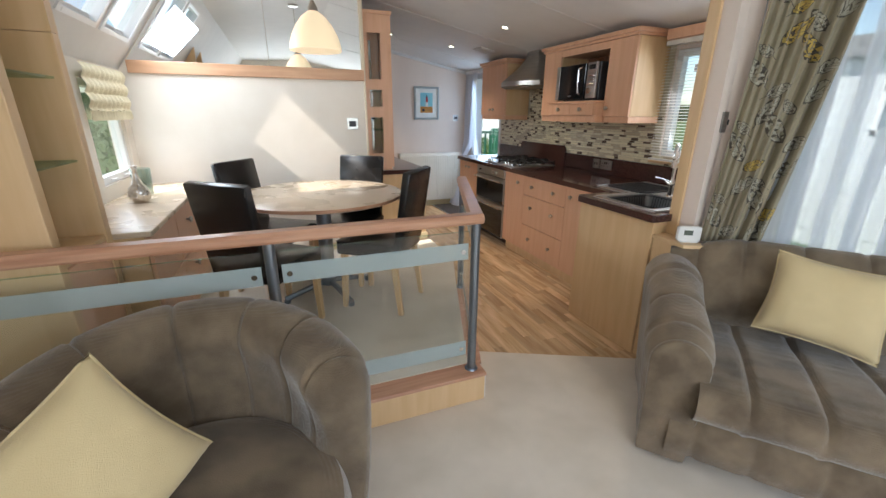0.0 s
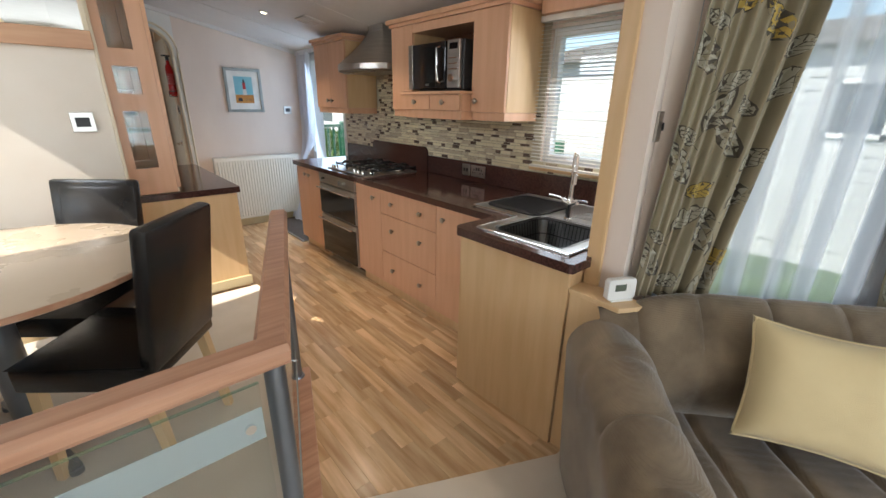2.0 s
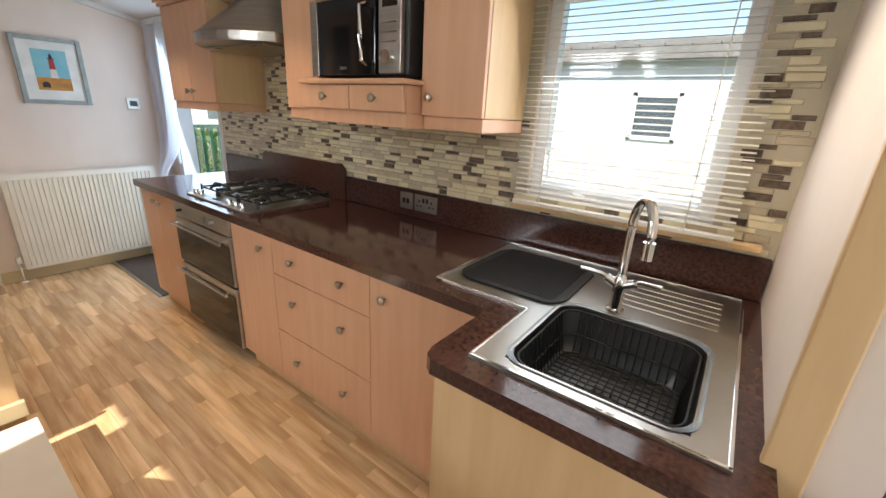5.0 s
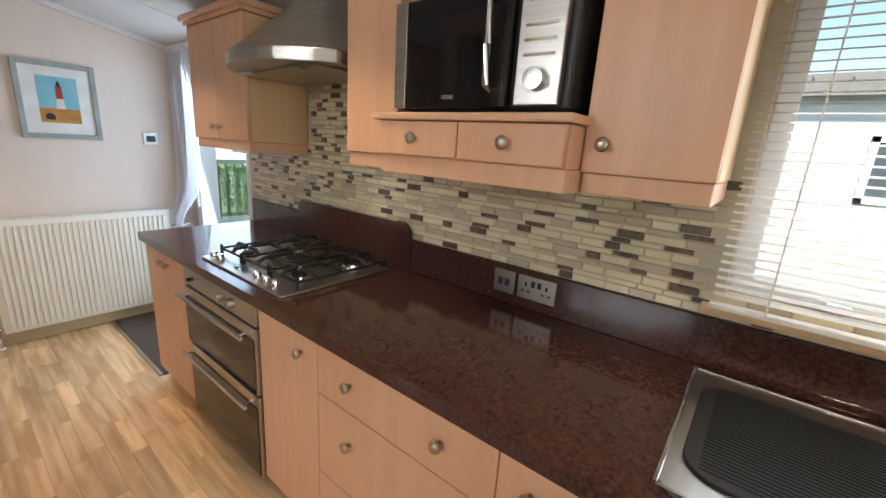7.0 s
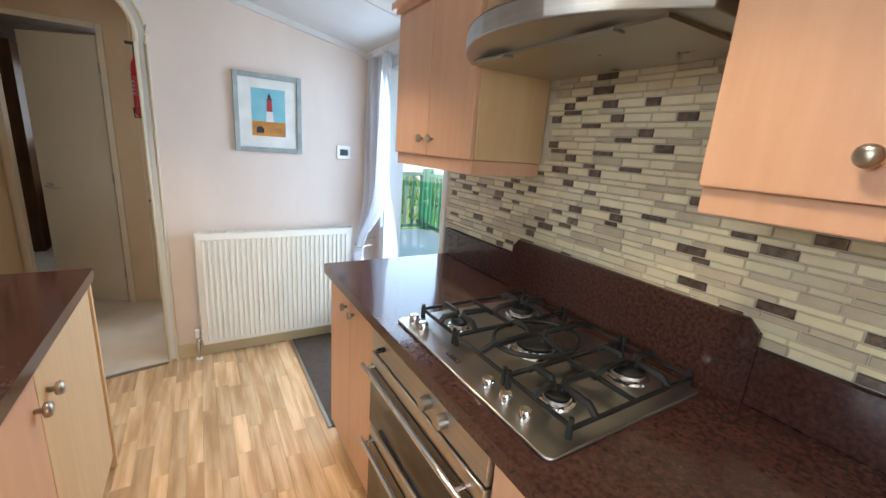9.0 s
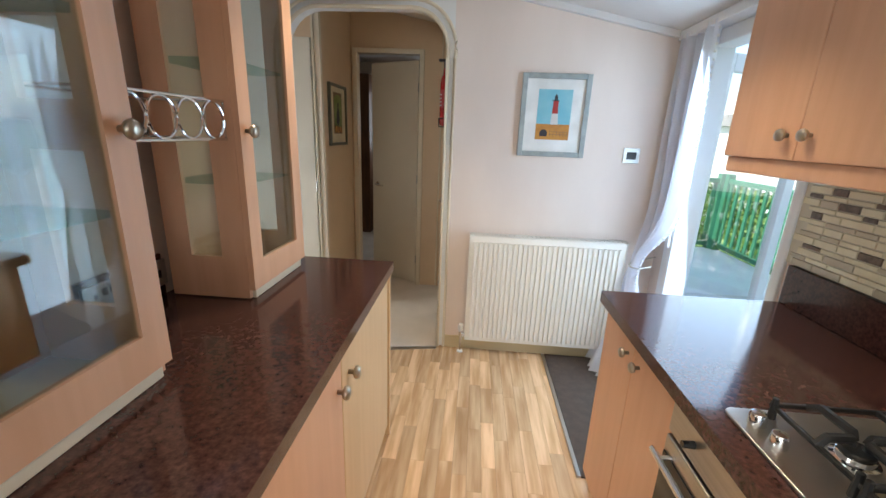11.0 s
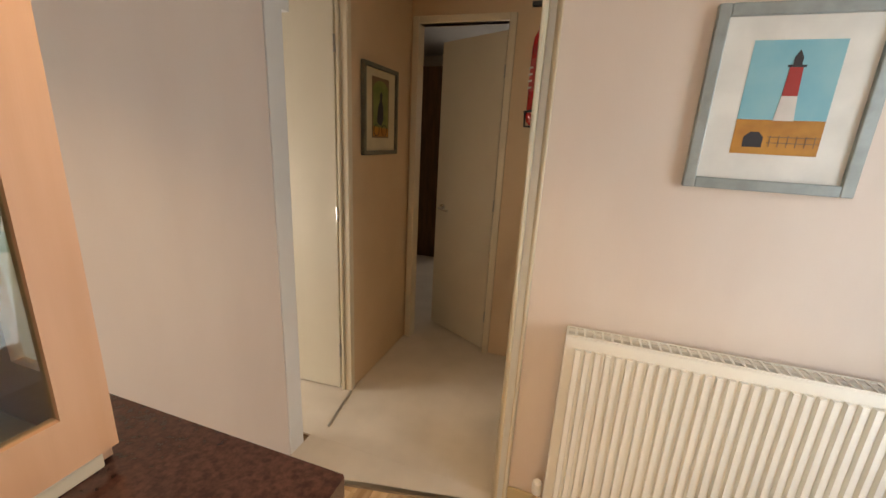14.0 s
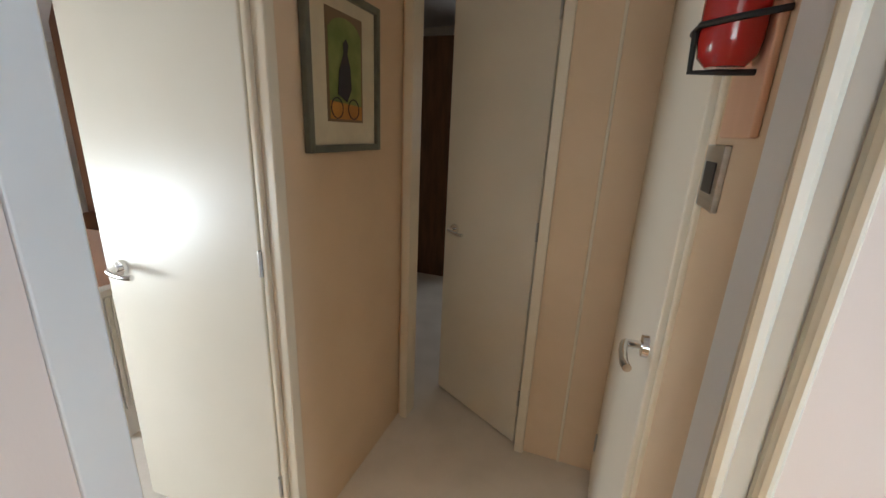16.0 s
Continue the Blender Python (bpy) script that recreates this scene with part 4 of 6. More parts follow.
for a, b in zip(rings, rings[1:]):
    for k in range(len(a)):
        bm.faces.new((a[k], a[(k + 1) % len(a)], b[(k + 1) % len(a)], b[k]))
bm.faces.new(rings[0][::-1])
bm.faces.new(rings[-1])
bmesh.ops.recalc_face_normals(bm, faces=bm.faces)
done("body", bm, M_STEEL, hd, smooth=True)
for i in range(4):
    bm = bmesh.new()
    cyl(bm, (2.385, 4.16 + i * 0.022, 1.738), (2.365, 4.16 + i * 0.022, 1.738), 0.007, seg=12)
    done("button", bm, M_CHROME, hd, smooth=True)
tagged(hd, "stainless steel chimney extractor hood with curved lip", "extractor hood")

# trim round the kitchen window, slatted blind
tr = bmesh.new()
box(tr, XR - 0.12, 1.62, 1.96, XR - 0.001, 2.475, 2.03, bev=0.004)
struct(done("trim_pelmet", tr, M_DOOR), "beech pelmet above the kitchen blind", "trim")
sill = bmesh.new()
box(sill, XR - 0.055, 1.64, 1.066, XR - 0.001, 2.52, 1.085, bev=0.004)
struct(done("trim_sill", sill, M_BEECH), "cream sill below the kitchen window", "trim")
bl = empty("venetian_blind", XR - 0.06, 2.14, 1.95)
bx("headrail", M_BLIND, XR - 0.085, 1.72, 1.925, XR - 0.045, 2.50, 1.958, parent=bl)
slat = bmesh.new()
prism(slat, [(-0.0125, -0.001), (0, 0.0015), (0.0125, -0.001), (0, 0.0022)], -0.385, 0.385, m=TOXZ)
SLAT = bpy.data.meshes.new("slat")
slat.to_mesh(SLAT)
slat.free()
SLAT.materials.append(M_BLIND)
for i in range(37):
    s = new("slat", SLAT)
    s.parent = bl
    s.matrix_parent_inverse = chain(bl).inverted()
    s.matrix_basis = pose(XR - 0.065, 2.11, 1.905 - i * 0.0215, 0, -8, 0)
bx("bottom_rail", M_BLIND, XR - 0.08, 1.72, 1.09, XR - 0.05, 2.50, 1.105, parent=bl)
for y in (1.86, 2.38):
    bx("tape", M_BLIND, XR - 0.082, y - 0.002, 1.10, XR - 0.0805, y + 0.002, 1.93, parent=bl, bev=0)
tagged(bl, "cream slatted venetian blind, open, over the kitchen window", "blind")

# sink, draining board, bowl, mat, tap
sk = empty("sink", 2.4, 2.0, 0.9)
bm = bmesh.new()
o = (1.955, 1.645, 2.80, 2.495)
bb = (2.00, 1.71, 2.39, 2.09)
prism(bm, [(o[0], o[1]), (o[2], o[1]), (o[2], bb[1]), (o[0], bb[1])], 0.9005, 0.906)
prism(bm, [(o[0], bb[1]), (bb[0], bb[1]), (bb[0], bb[3]), (o[0], bb[3])], 0.9005, 0.906)
prism(bm, [(bb[2], bb[1]), (o[2], bb[1]), (o[2], bb[3]), (bb[2], bb[3])], 0.9005, 0.906)
prism(bm, [(o[0], bb[3]), (o[2], bb[3]), (o[2], 2.16), (o[0], 2.16)], 0.9005, 0.906)
prism(bm, [(2.26, 2.16), (o[2], 2.16), (o[2], o[3]), (2.29, o[3]), (2.26, 2.465)], 0.9005, 0.906)
done("deck", bm, M_STEEL, sk)
bm = bmesh.new()
for q in ((o[0], o[1], o[2], o[1] + 0.008), (o[0], o[1], o[0] + 0.008, 2.16), (o[0], 2.152, 2.26, 2.16), (2.26, 2.16, 2.268, o[3]), (2.26, o[3] - 0.008, o[2], o[3]), (o[2] - 0.008, o[1], o[2], o[3])):
    box(bm, q[0], q[1], 0.9061, q[2], q[3], 0.910, bev=0.0015)
done("raised_edge", bm, M_CHROME, sk)
bm = bmesh.new()
rg = [[bm.verts.new((x, y, z)) for x, y in rounded(2.0 + k, 1.71 + k, 2.39 - k, 2.09 - k, 0.06)] for k, z in ((-0.012, 0.908), (0.0, 0.904), (0.008, 0.80), (0.02, 0.765), (0.05, 0.757))]
for a, b in zip(rg, rg[1:]):
    for k in range(len(a)):
        bm.faces.new((a[k], a[(k + 1) % len(a)], b[(k + 1) % len(a)], b[k]))
bm.faces.new(rg[-1])
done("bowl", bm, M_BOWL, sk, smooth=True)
for i in range(6):
    bx("drainer_rib", M_STEEL, 2.49 + i * 0.043, 1.70, 0.9061, 2.498 + i * 0.043, 1.99 - i * 0.012, 0.910, parent=sk, bev=0.0015)
bm = bmesh.new()
cyl(bm, (2.2, 1.9, 0.7575), (2.2, 1.9, 0.761), 0.04)
done("plug_hole", bm, M_CHROME, sk, smooth=True)
tagged(sk, "stainless steel inset sink with draining board", "sink")
bm = bmesh.new()
for z, k in ((0.895, 0.012), (0.82, 0.02), (0.768, 0.035)):
    tube(bm, [(x, y, z) for x, y in rounded(2.0 + k, 1.71 + k, 2.39 - k, 2.09 - k, 0.05)], 0.003, 6, True)
for i in range(14):
    y = 1.76 + i * 0.021
    tube(bm, [(2.012, y, 0.895), (2.03, y, 0.768), (2.36, y, 0.768), (2.378, y, 0.895)], 0.0022, 5)
for i in range(14):
    x = 2.05 + i * 0.022
    tube(bm, [(x, 1.722, 0.895), (x, 1.742, 0.768), (x, 2.058, 0.768), (x, 2.078, 0.895)], 0.0022, 5)
tagged(done("sink_rack", bm, M_IRON, smooth=True), "black wire basket standing in the sink bowl", "dish rack")
tray = empty("drainer_mat", 2.53, 2.45, 0.906)
pr("base", M_RUBBER, rounded(2.325, 2.085, 2.715, 2.465, 0.07), 0.9065, 0.914, parent=tray, bev=0.002)
bm = bmesh.new()
for i in range(30):
    box(bm, 2.35 + i * 0.0118, 2.115, 0.9141, 2.355 + i * 0.0118, 2.435, 0.9165)
tagged(done("ribs", bm, M_RUBBER, tray), kind="stuff")
tagged(tray, "black ribbed rubber mat on the draining board", "drainer mat")
tp = empty("tap", 2.46, 2.10, 0.906)
TX, TY = 2.43, 1.955
bm = bmesh.new()
lathe(bm, [(0.026, 0), (0.025, 0.008), (0.018, 0.012), (0.017, 0.06), (0.020, 0.075), (0.020, 0.10), (0.013, 0.115), (0.011, 0.12)], (TX, TY, 0.906))
done("base", bm, M_CHROME, tp, smooth=True)
bm = bmesh.new()
pts = [(TX, TY, 1.02), (TX, TY, 1.16)]
for i in range(13):
    a = math.pi * i / 12
    pts.append((TX - 0.065 * (1 - math.cos(a)) * 0.75, TY - 0.065 * (1 - math.cos(a)) * 0.5, 1.17 + 0.08 * math.sin(a)))
pts += [(pts[-1][0], pts[-1][1], 1.14)]
tube(bm, pts, 0.012, 14)
cyl(bm, (pts[-1][0], pts[-1][1], 1.155), (pts[-1][0], pts[-1][1], 1.11), 0.0145, seg=16)
done("spout", bm, M_CHROME, tp, smooth=True)
for s in (-1, 1):
    bm = bmesh.new()
    cyl(bm, (TX, TY, 0.985), (TX - 0.005, TY + s * 0.04, 1.005), 0.016, 0.014, 14)
    tube(bm, [(TX - 0.005, TY + s * 0.04, 1.005), (TX - 0.012, TY + s * 0.055, 1.015), (TX - 0.03, TY + s * 0.11, 1.022)], 0.006, 8)
    done("lever", bm, M_CHROME, tp, smooth=True)
tagged(tp, "chrome swan-neck mixer tap with two levers", "tap")

# boxed shelf by the sofa with its thermostat, trim on the stub wall's end
bc = empty("boxed_shelf", 1.93, 1.5, 0)
bx("panel", M_BEECH, 1.935, 1.47, -0.002, 2.04, 1.61, 0.765, parent=bc)
pr("top", M_BEECH, [(1.91, 1.40), (2.035, 1.33), (2.035, 1.612), (1.925, 1.612)], 0.765, 0.785, parent=bc, bev=0.003)
tagged(bc, "small beech boxed-in shelf beside the sofa", "shelf")
struct(bx("trim_stub", M_BEECH, 2.02, 1.545, 0.786, 2.0395, 1.608, 2.2, bev=0.004), "beech edge trim on the stub wall", "trim")
th = empty("thermostat", 2.0, 1.44, 0.785)
mth = pose(1.985, 1.44, 0.785, 0, 0, -28)
bm = bmesh.new()
prism(bm, rounded(-0.058, 0, 0.058, 0.082, 0.014), -0.014, 0.014, m=mth @ Matrix(((1, 0, 0, 0), (0, 0, 1, 0), (0, 1, 0, 0.004), (0, 0, 0, 1))), bev=0.003)
done("body", bm, M_WPLAS, th)
bx("screen", M_LCD, -0.03, -0.0155, 0.04, 0.015, -0.014, 0.066, parent=th, m=mth, bev=0)
bx("stand", M_WPLAS, -0.045, -0.022, 0.0005, 0.045, 0.03, 0.006, parent=th, m=mth, bev=0.001)
for z in (0.058, 0.044):
    bm = bmesh.new()
    cyl(bm, (0.035, -0.014, z), (0.035, -0.017, z), 0.006, seg=12)
    done("button", bm, M_WPLAS, th, m=mth)
tagged(th, "white room thermostat with grey display on the shelf", "thermostat")

# ---- worktop run opposite, display cabinets ----
sb = empty("sideboard", 1.0, 4.5, 0)
bx("body", M_BEECH, 0.70, 3.90, 0.06, 1.305, 5.215, 0.858, parent=sb)
bx("end_panel", M_BEECH, 0.76, 3.893, -0.006, 1.335, 3.899, 0.858, parent=sb)
bx("end_panel", M_BEECH, 0.70, 5.216, 0.0, 1.335, 5.236, 0.858, parent=sb)
bx("plinth", M_BEECH, 0.74, 3.90, -0.006, 1.27, 5.215, 0.059, parent=sb)
for a, b, k, front in ((3.905, 4.582, 4.545, M_DOOR), (4.585, 5.212, 4.650, M_BEECH)):
    d = bx("door", front, 1.306, a, 0.065, 1.326, b, 0.853, parent=sb)
    knob(d, 1.326, k, 0.73, 0, 90, 0, 1.25)
bm = bmesh.new()
prism(bm, [(0.662, 3.89), (1.355, 3.89), (1.36, 3.895), (1.345, 5.25), (1.34, 5.255), (0.662, 5.255)], 0.8595, 0.90)
done("worktop", bm, M_WORK, sb)
bx("upstand", M_WORK, 0.662, 4.362, 0.9005, 0.675, 4.753, 1.045, parent=sb)
tagged(sb, "beech-effect sideboard with dark brown laminate top", "sideboard")


def window_panel(bm, w, h, panes, t, bev=0.006):
    """A board with openings (x0, z0, x1, z1), in its own x z plane."""
    zs = sorted({0, h, *[p[1] for p in panes], *[p[3] for p in panes]})
    x0, x1 = panes[0][0], panes[0][2]
    box(bm, 0, 0, 0, x0, t, h)
    box(bm, x1, 0, 0, w, t, h)
    holes = {(p[1], p[3]) for p in panes}
    for a, b in zip(zs, zs[1:]):
        if (a, b) not in holes:
            box(bm, x0, 0, a, x1, t, b)


def display_cabinet(y0, y1, z1, near, hinge):
    """A slim glazed cabinet on the worktop, door to +x, glazed sides."""
    e = empty("display_cabinet", 0.84, y0, 0.9)
    x0, x1, z0 = (0.73, 0.995, 0.905) if near else (0.70, 0.965, 0.905)
    h = z1 - z0
    panes = [(0.075, 0.16, 0.19, 0.49), (0.075, 0.585, 0.19, 0.73), (0.075, 0.82, 0.19, 1.20)] if near else [(0.08, 0.14, 0.185, 1.08)]
    for yy, pn in ((y0, panes), (y1 - 0.018, panes)):
        bm = bmesh.new()
        window_panel(bm, x1 - x0, h, pn, 0.018)
        done("side", bm, M_DOOR, e, m=pose(x0, yy, z0))
        for p in pn:
            bx("pane", M_GLASS, x0 + p[0] - 0.004, yy + 0.007, z0 + p[1] - 0.004, x0 + p[2] + 0.004, yy + 0.010, z0 + p[3] + 0.004, parent=e, bev=0)
    bm = bmesh.new()
    w = y1 - y0
    window_panel(bm, w, h - 0.03, [(0.065, 0.09, w - 0.065, h - 0.10)], 0.02)
    m = Matrix(((0, -1, 0, x1 + 0.021), (1, 0, 0, y0), (0, 0, 1, z0 + 0.03), (0, 0, 0, 1)))
    d = done("door", bm, M_DOOR, e, m=m)
    bx("pane", M_GLASS_T, 0.06, 0.008, 0.085, w - 0.06, 0.011, h - 0.095, parent=d, bev=0, m=m)
    knob(d, x1 + 0.021, y0 + (0.032 if hinge else w - 0.032), 1.44, 0, 90, 0, 1.2)
    bx("base", M_TRIMC, x0, y0 + 0.019, z0 - 0.004, x1 + 0.012, y1 - 0.019, z0 + 0.024, parent=e)
    bx("back", M_DOOR, x0 + 0.001, y0 + 0.018, z0 + 0.025, x0 + 0.006, y1 - 0.018, z1, parent=e, bev=0)
    bx("top", M_DOOR, x0, y0 - 0.01, z1, x1 + 0.03, y1 + 0.01, z1 + 0.03, parent=e)
    for z in (z0 + 0.37, z0 + 0.73):
        bx("glass_shelf", M_GLASS_G, x0 + 0.008, y0 + 0.02, z, x1 - 0.006, y1 - 0.02, z + 0.006, parent=e, bev=0)
    return tagged(e, "beech-effect glazed display cabinet standing on the worktop", "display cabinet", "display cabinets")


c1 = display_cabinet(3.90, 4.34, 2.25, True, False)
c2 = display_cabinet(4.755, 5.145, 2.19, False, True)
for y in (4.0, 4.1, 4.25):
    bm = bmesh.new()
    lathe(bm, [(0.028, 0), (0.028, 0.003), (0.005, 0.006), (0.004, 0.07), (0.028, 0.09), (0.036, 0.13), (0.03, 0.17), (0.029, 0.17), (0.034, 0.13), (0.02, 0.088)], (0.86, y, 1.2815), 16)
    tagged(done("wine_glass", bm, M_GLASS, smooth=True), "clear stemmed wine glass on a glass shelf", "wine glass", "wine glasses")
wr = empty("wire_shelf", 0.8, 4.55, 1.42)
bm = bmesh.new()
for x in (0.70, 0.945):
    for z in (1.415, 1.52):
        tube(bm, [(x, 4.362, z), (x, 4.752, z)], 0.004, 8)
for y in (4.366, 4.748):
    tube(bm, [(0.70, y, 1.415), (0.945, y, 1.415), (0.945, y, 1.52), (0.70, y, 1.52)], 0.004, 8, True)
for i in range(9):
    tube(bm, [(0.715 + i * 0.025, 4.362, 1.415), (0.715 + i * 0.025, 4.752, 1.415)], 0.002, 6)
done("frame", bm, M_CHROME, wr, smooth=True)
for i in range(4):
    bm = bmesh.new()
    tube(bm, [(0.945, 4.413 + i * 0.095 + 0.046 * math.cos(k * 0.2618), 1.4675 + 0.049 * math.sin(k * 0.2618)) for k in range(24)], 0.004, 8, True)
    done("ring", bm, M_CHROME, wr, smooth=True)
tagged(wr, "chrome wire shelf with rings between the cabinets", "wire shelf")
fb = bmesh.new()
box(fb, 0.661, 5.17, 1.80, 0.70, 5.30, 2.0, bev=0.003)
tagged(done("hook_board", fb, M_DOOR), "beech board with a hook on the wall", "hook board")
bm = bmesh.new()
tube(bm, [(0.70, 5.235, 1.85), (0.735, 5.235, 1.845), (0.745, 5.235, 1.86), (0.74, 5.235, 1.875)], 0.006, 8)
tagged(done("wall_hook", bm, M_NICKEL, smooth=True), "small metal coat hook on the board", "hook")

# ---- radiator end ----
rd = empty("radiator", 2.2, YF, 0.1)
RX0, RX1, RZ0, RZ1, RY = 1.675, 2.655, 0.10, 0.845, 6.06
bx("front_panel", M_RADI, RX0, RY, RZ0, RX1, RY + 0.012, RZ1 - 0.006, parent=rd, bev=0.004)
bx("back_panel", M_RADI, RX0, RY + 0.055, RZ0, RX1, RY + 0.065, RZ1 - 0.006, parent=rd, bev=0.004)
bm = bmesh.new()
nr = 30
for i in range(nr):
    x = RX0 + 0.025 + (RX1 - RX0 - 0.05) * (i + 0.5) / nr
    prism(bm, [(x - 0.0105, RY + 0.001), (x - 0.008, RY - 0.015), (x + 0.008, RY - 0.015), (x + 0.0105, RY + 0.001)], RZ0 + 0.03, RZ1 - 0.045, bev=0)
done("flutes", bm, M_RADI, rd)
bm = bmesh.new()
box(bm, RX0, RY - 0.002, RZ1 - 0.005, RX1, RY + 0.004, RZ1)
box(bm, RX0, RY + 0.062, RZ1 - 0.005, RX1, RY + 0.068, RZ1)
box(bm, RX0, RY + 0.031, RZ1 - 0.005, RX1, RY + 0.034, RZ1 - 0.001)
for i in range(36):
    x = RX0 + (RX1 - RX0) * i / 35
    box(bm, x - 0.003, RY + 0.004, RZ1 - 0.005, x + 0.003, RY + 0.062, RZ1 - 0.001)
done("top_grille", bm, M_RADI, rd)
for x in (RX0 - 0.003, RX1 - 0.002):
    bx("side_panel", M_RADI, x, RY, RZ0 + 0.02, x + 0.005, RY + 0.066, RZ1 - 0.002, parent=rd, bev=0.001)
bm = bmesh.new()
for x in (1.85, 2.45):
    box(bm, x, RY + 0.065, RZ0 + 0.08, x + 0.04, YF, RZ1 - 0.08)
done("bracket", bm, M_RADI, rd)
bm = bmesh.new()
cyl(bm, (RX0 - 0.028, RY + 0.03, 0.10), (RX0 - 0.028, RY + 0.03, 0.15), 0.012)
cyl(bm, (RX0 - 0.028, RY + 0.03, 0.13), (RX0, RY + 0.03, 0.13), 0.009)
cyl(bm, (RX0 - 0.028, RY + 0.03, -0.006), (RX0 - 0.028, RY + 0.03, 0.10), 0.007)
done("valve", bm, M_CHROME, rd, smooth=True)
bm = bmesh.new()
lathe(bm, [(0.017, 0), (0.019, 0.02), (0.017, 0.05), (0.012, 0.055)], (RX0 - 0.028, RY + 0.03, 0.151), 16)
done("valve_cap", bm, M_WPLAS, rd, smooth=True)
bm = bmesh.new()
lathe(bm, [(0.022, 0), (0.018, 0.008), (0.008, 0.01)], (RX0 - 0.028, RY + 0.03, -0.006), 16)
done("pipe_collar", bm, M_WPLAS, rd, smooth=True)
tagged(rd, "white fluted panel radiator on the wall", "radiator")

mt = empty("door_mat", 2.5, 5.5, 0)
bx("pile", M_MATC, 2.235, 5.07, -0.007, XR - 0.001, YF - 0.03, 0.006, parent=mt)
bx("edge_strip", M_STEEL, 2.215, 5.07, -0.007, 2.2345, YF - 0.03, 0.008, parent=mt, bev=0.003)
tagged(mt, "dark brown entrance mat with a metal edge", "door mat")
sk_ = bmesh.new()
box(sk_, 1.53, YF - 0.014, -0.006, 2.845, YF - 0.001, 0.085, bev=0.003)
struct(done("baseboard", sk_, M_SKIRT), "cream-brown skirting board", "skirting")


def picture(name, m, w, h, fr, mount, frame_mat, mount_mat, label):
    """A framed print, hanging in the plane y = 0 that faces -y."""
    e = empty(name, *m.translation)
    bm = bmesh.new()
    for b in ((0, 0, fr, h), (w - fr, 0, w, h), (fr, 0, w - fr, fr), (fr, h - fr, w - fr, h)):
        box(bm, b[0], -0.024, b[1], b[2], -0.001, b[3], bev=0.003)
    done("frame", bm, frame_mat, e, m=m)
    bx("mount", mount_mat, fr - 0.004, -0.010, fr - 0.004, w - fr + 0.004, -0.004, h - fr + 0.004, parent=e, bev=0, m=m)
    return tagged(e, label, "picture")


def lay(e, mat, pts, m, depth, name):
    """A flat patch of the print, as an outline in x z."""
    bm = bmesh.new()
    prism(bm, pts, depth - 0.0008, depth, m=m @ Matrix(((1, 0, 0, 0), (0, 0, -1, 0), (0, 1, 0, 0), (0, 0, 0, 1))))
    return done(name, bm, mat, e)


m = pose(1.93, YF - 0.001, 1.345)
p = picture("lighthouse_picture", m, 0.398, 0.472, 0.03, 0.06, M_FRAME, M_MOUNT, "lighthouse print in a grey-green wooden frame")
X0, X1, Z0, Z1 = 0.10, 0.298, 0.10, 0.385
lay(p, M_PSKY, [(X0, Z0 + 0.09), (X1, Z0 + 0.09), (X1, Z1), (X0, Z1)], m, 0.0110, "print_sky")
lay(p, M_PSAND, [(X0, Z0), (X1, Z0), (X1, Z0 + 0.0898), (X0, Z0 + 0.0898)], m, 0.0112, "print_ground")
lay(p, M_PWHT, [(0.182, Z0 + 0.088), (0.228, Z0 + 0.088), (0.222, Z0 + 0.15), (0.187, Z0 + 0.15)], m, 0.0124, "print_tower")
lay(p, M_PRED, [(0.187, Z0 + 0.1502), (0.222, Z0 + 0.1502), (0.219, Z0 + 0.22), (0.190, Z0 + 0.22)], m, 0.0124, "print_tower_band")
lay(p, M_PDRK, [(0.184, Z0 + 0.2202), (0.225, Z0 + 0.2202), (0.225, Z0 + 0.226), (0.214, Z0 + 0.2262), (0.214, Z0 + 0.243), (0.2045, Z0 + 0.262), (0.195, Z0 + 0.243), (0.195, Z0 + 0.2262), (0.184, Z0 + 0.226)], m, 0.0124, "print_lantern")
lay(p, M_PDRK, [(0.125, Z0 + 0.018), (0.170, Z0 + 0.018), (0.170, Z0 + 0.045), (0.158, Z0 + 0.058), (0.138, Z0 + 0.058), (0.125, Z0 + 0.045)], m, 0.0124, "print_hut")
for z in (0.03, 0.045):
    lay(p, M_PBRN, [(0.18, Z0 + z), (X1, Z0 + z), (X1, Z0 + z + 0.002), (0.18, Z0 + z + 0.002)], m, 0.0124, "print_fence")
for i in range(6):
    lay(p, M_PBRN, [(0.185 + i * 0.02, Z0 + 0.02), (0.187 + i * 0.02, Z0 + 0.02), (0.187 + i * 0.02, Z0 + 0.05), (0.185 + i * 0.02, Z0 + 0.05)], m, 0.0126, "print_fence_post")

# lace curtain, gathered at the waist, with a beaded edge
def lace(u, v):
    z = 2.02 - 2.0 * v
    tie = math.exp(-((z - 0.72) / 0.22) ** 2)
    low = max(0.0, 0.72 - z)
    wid = 0.36 * (1 - 0.75 * tie) - 0.06 * v
    far = 6.10
    y = far - u * wid + 0.01 - 0.06 * tie
    x = 2.80 - 0.03 * math.sin(u * 34) * (1 - 0.5 * tie) - 0.09 * tie - low * 0.38 - 0.02 * math.sin(u * 9 + v * 3)
    return Vector((x, y, z))


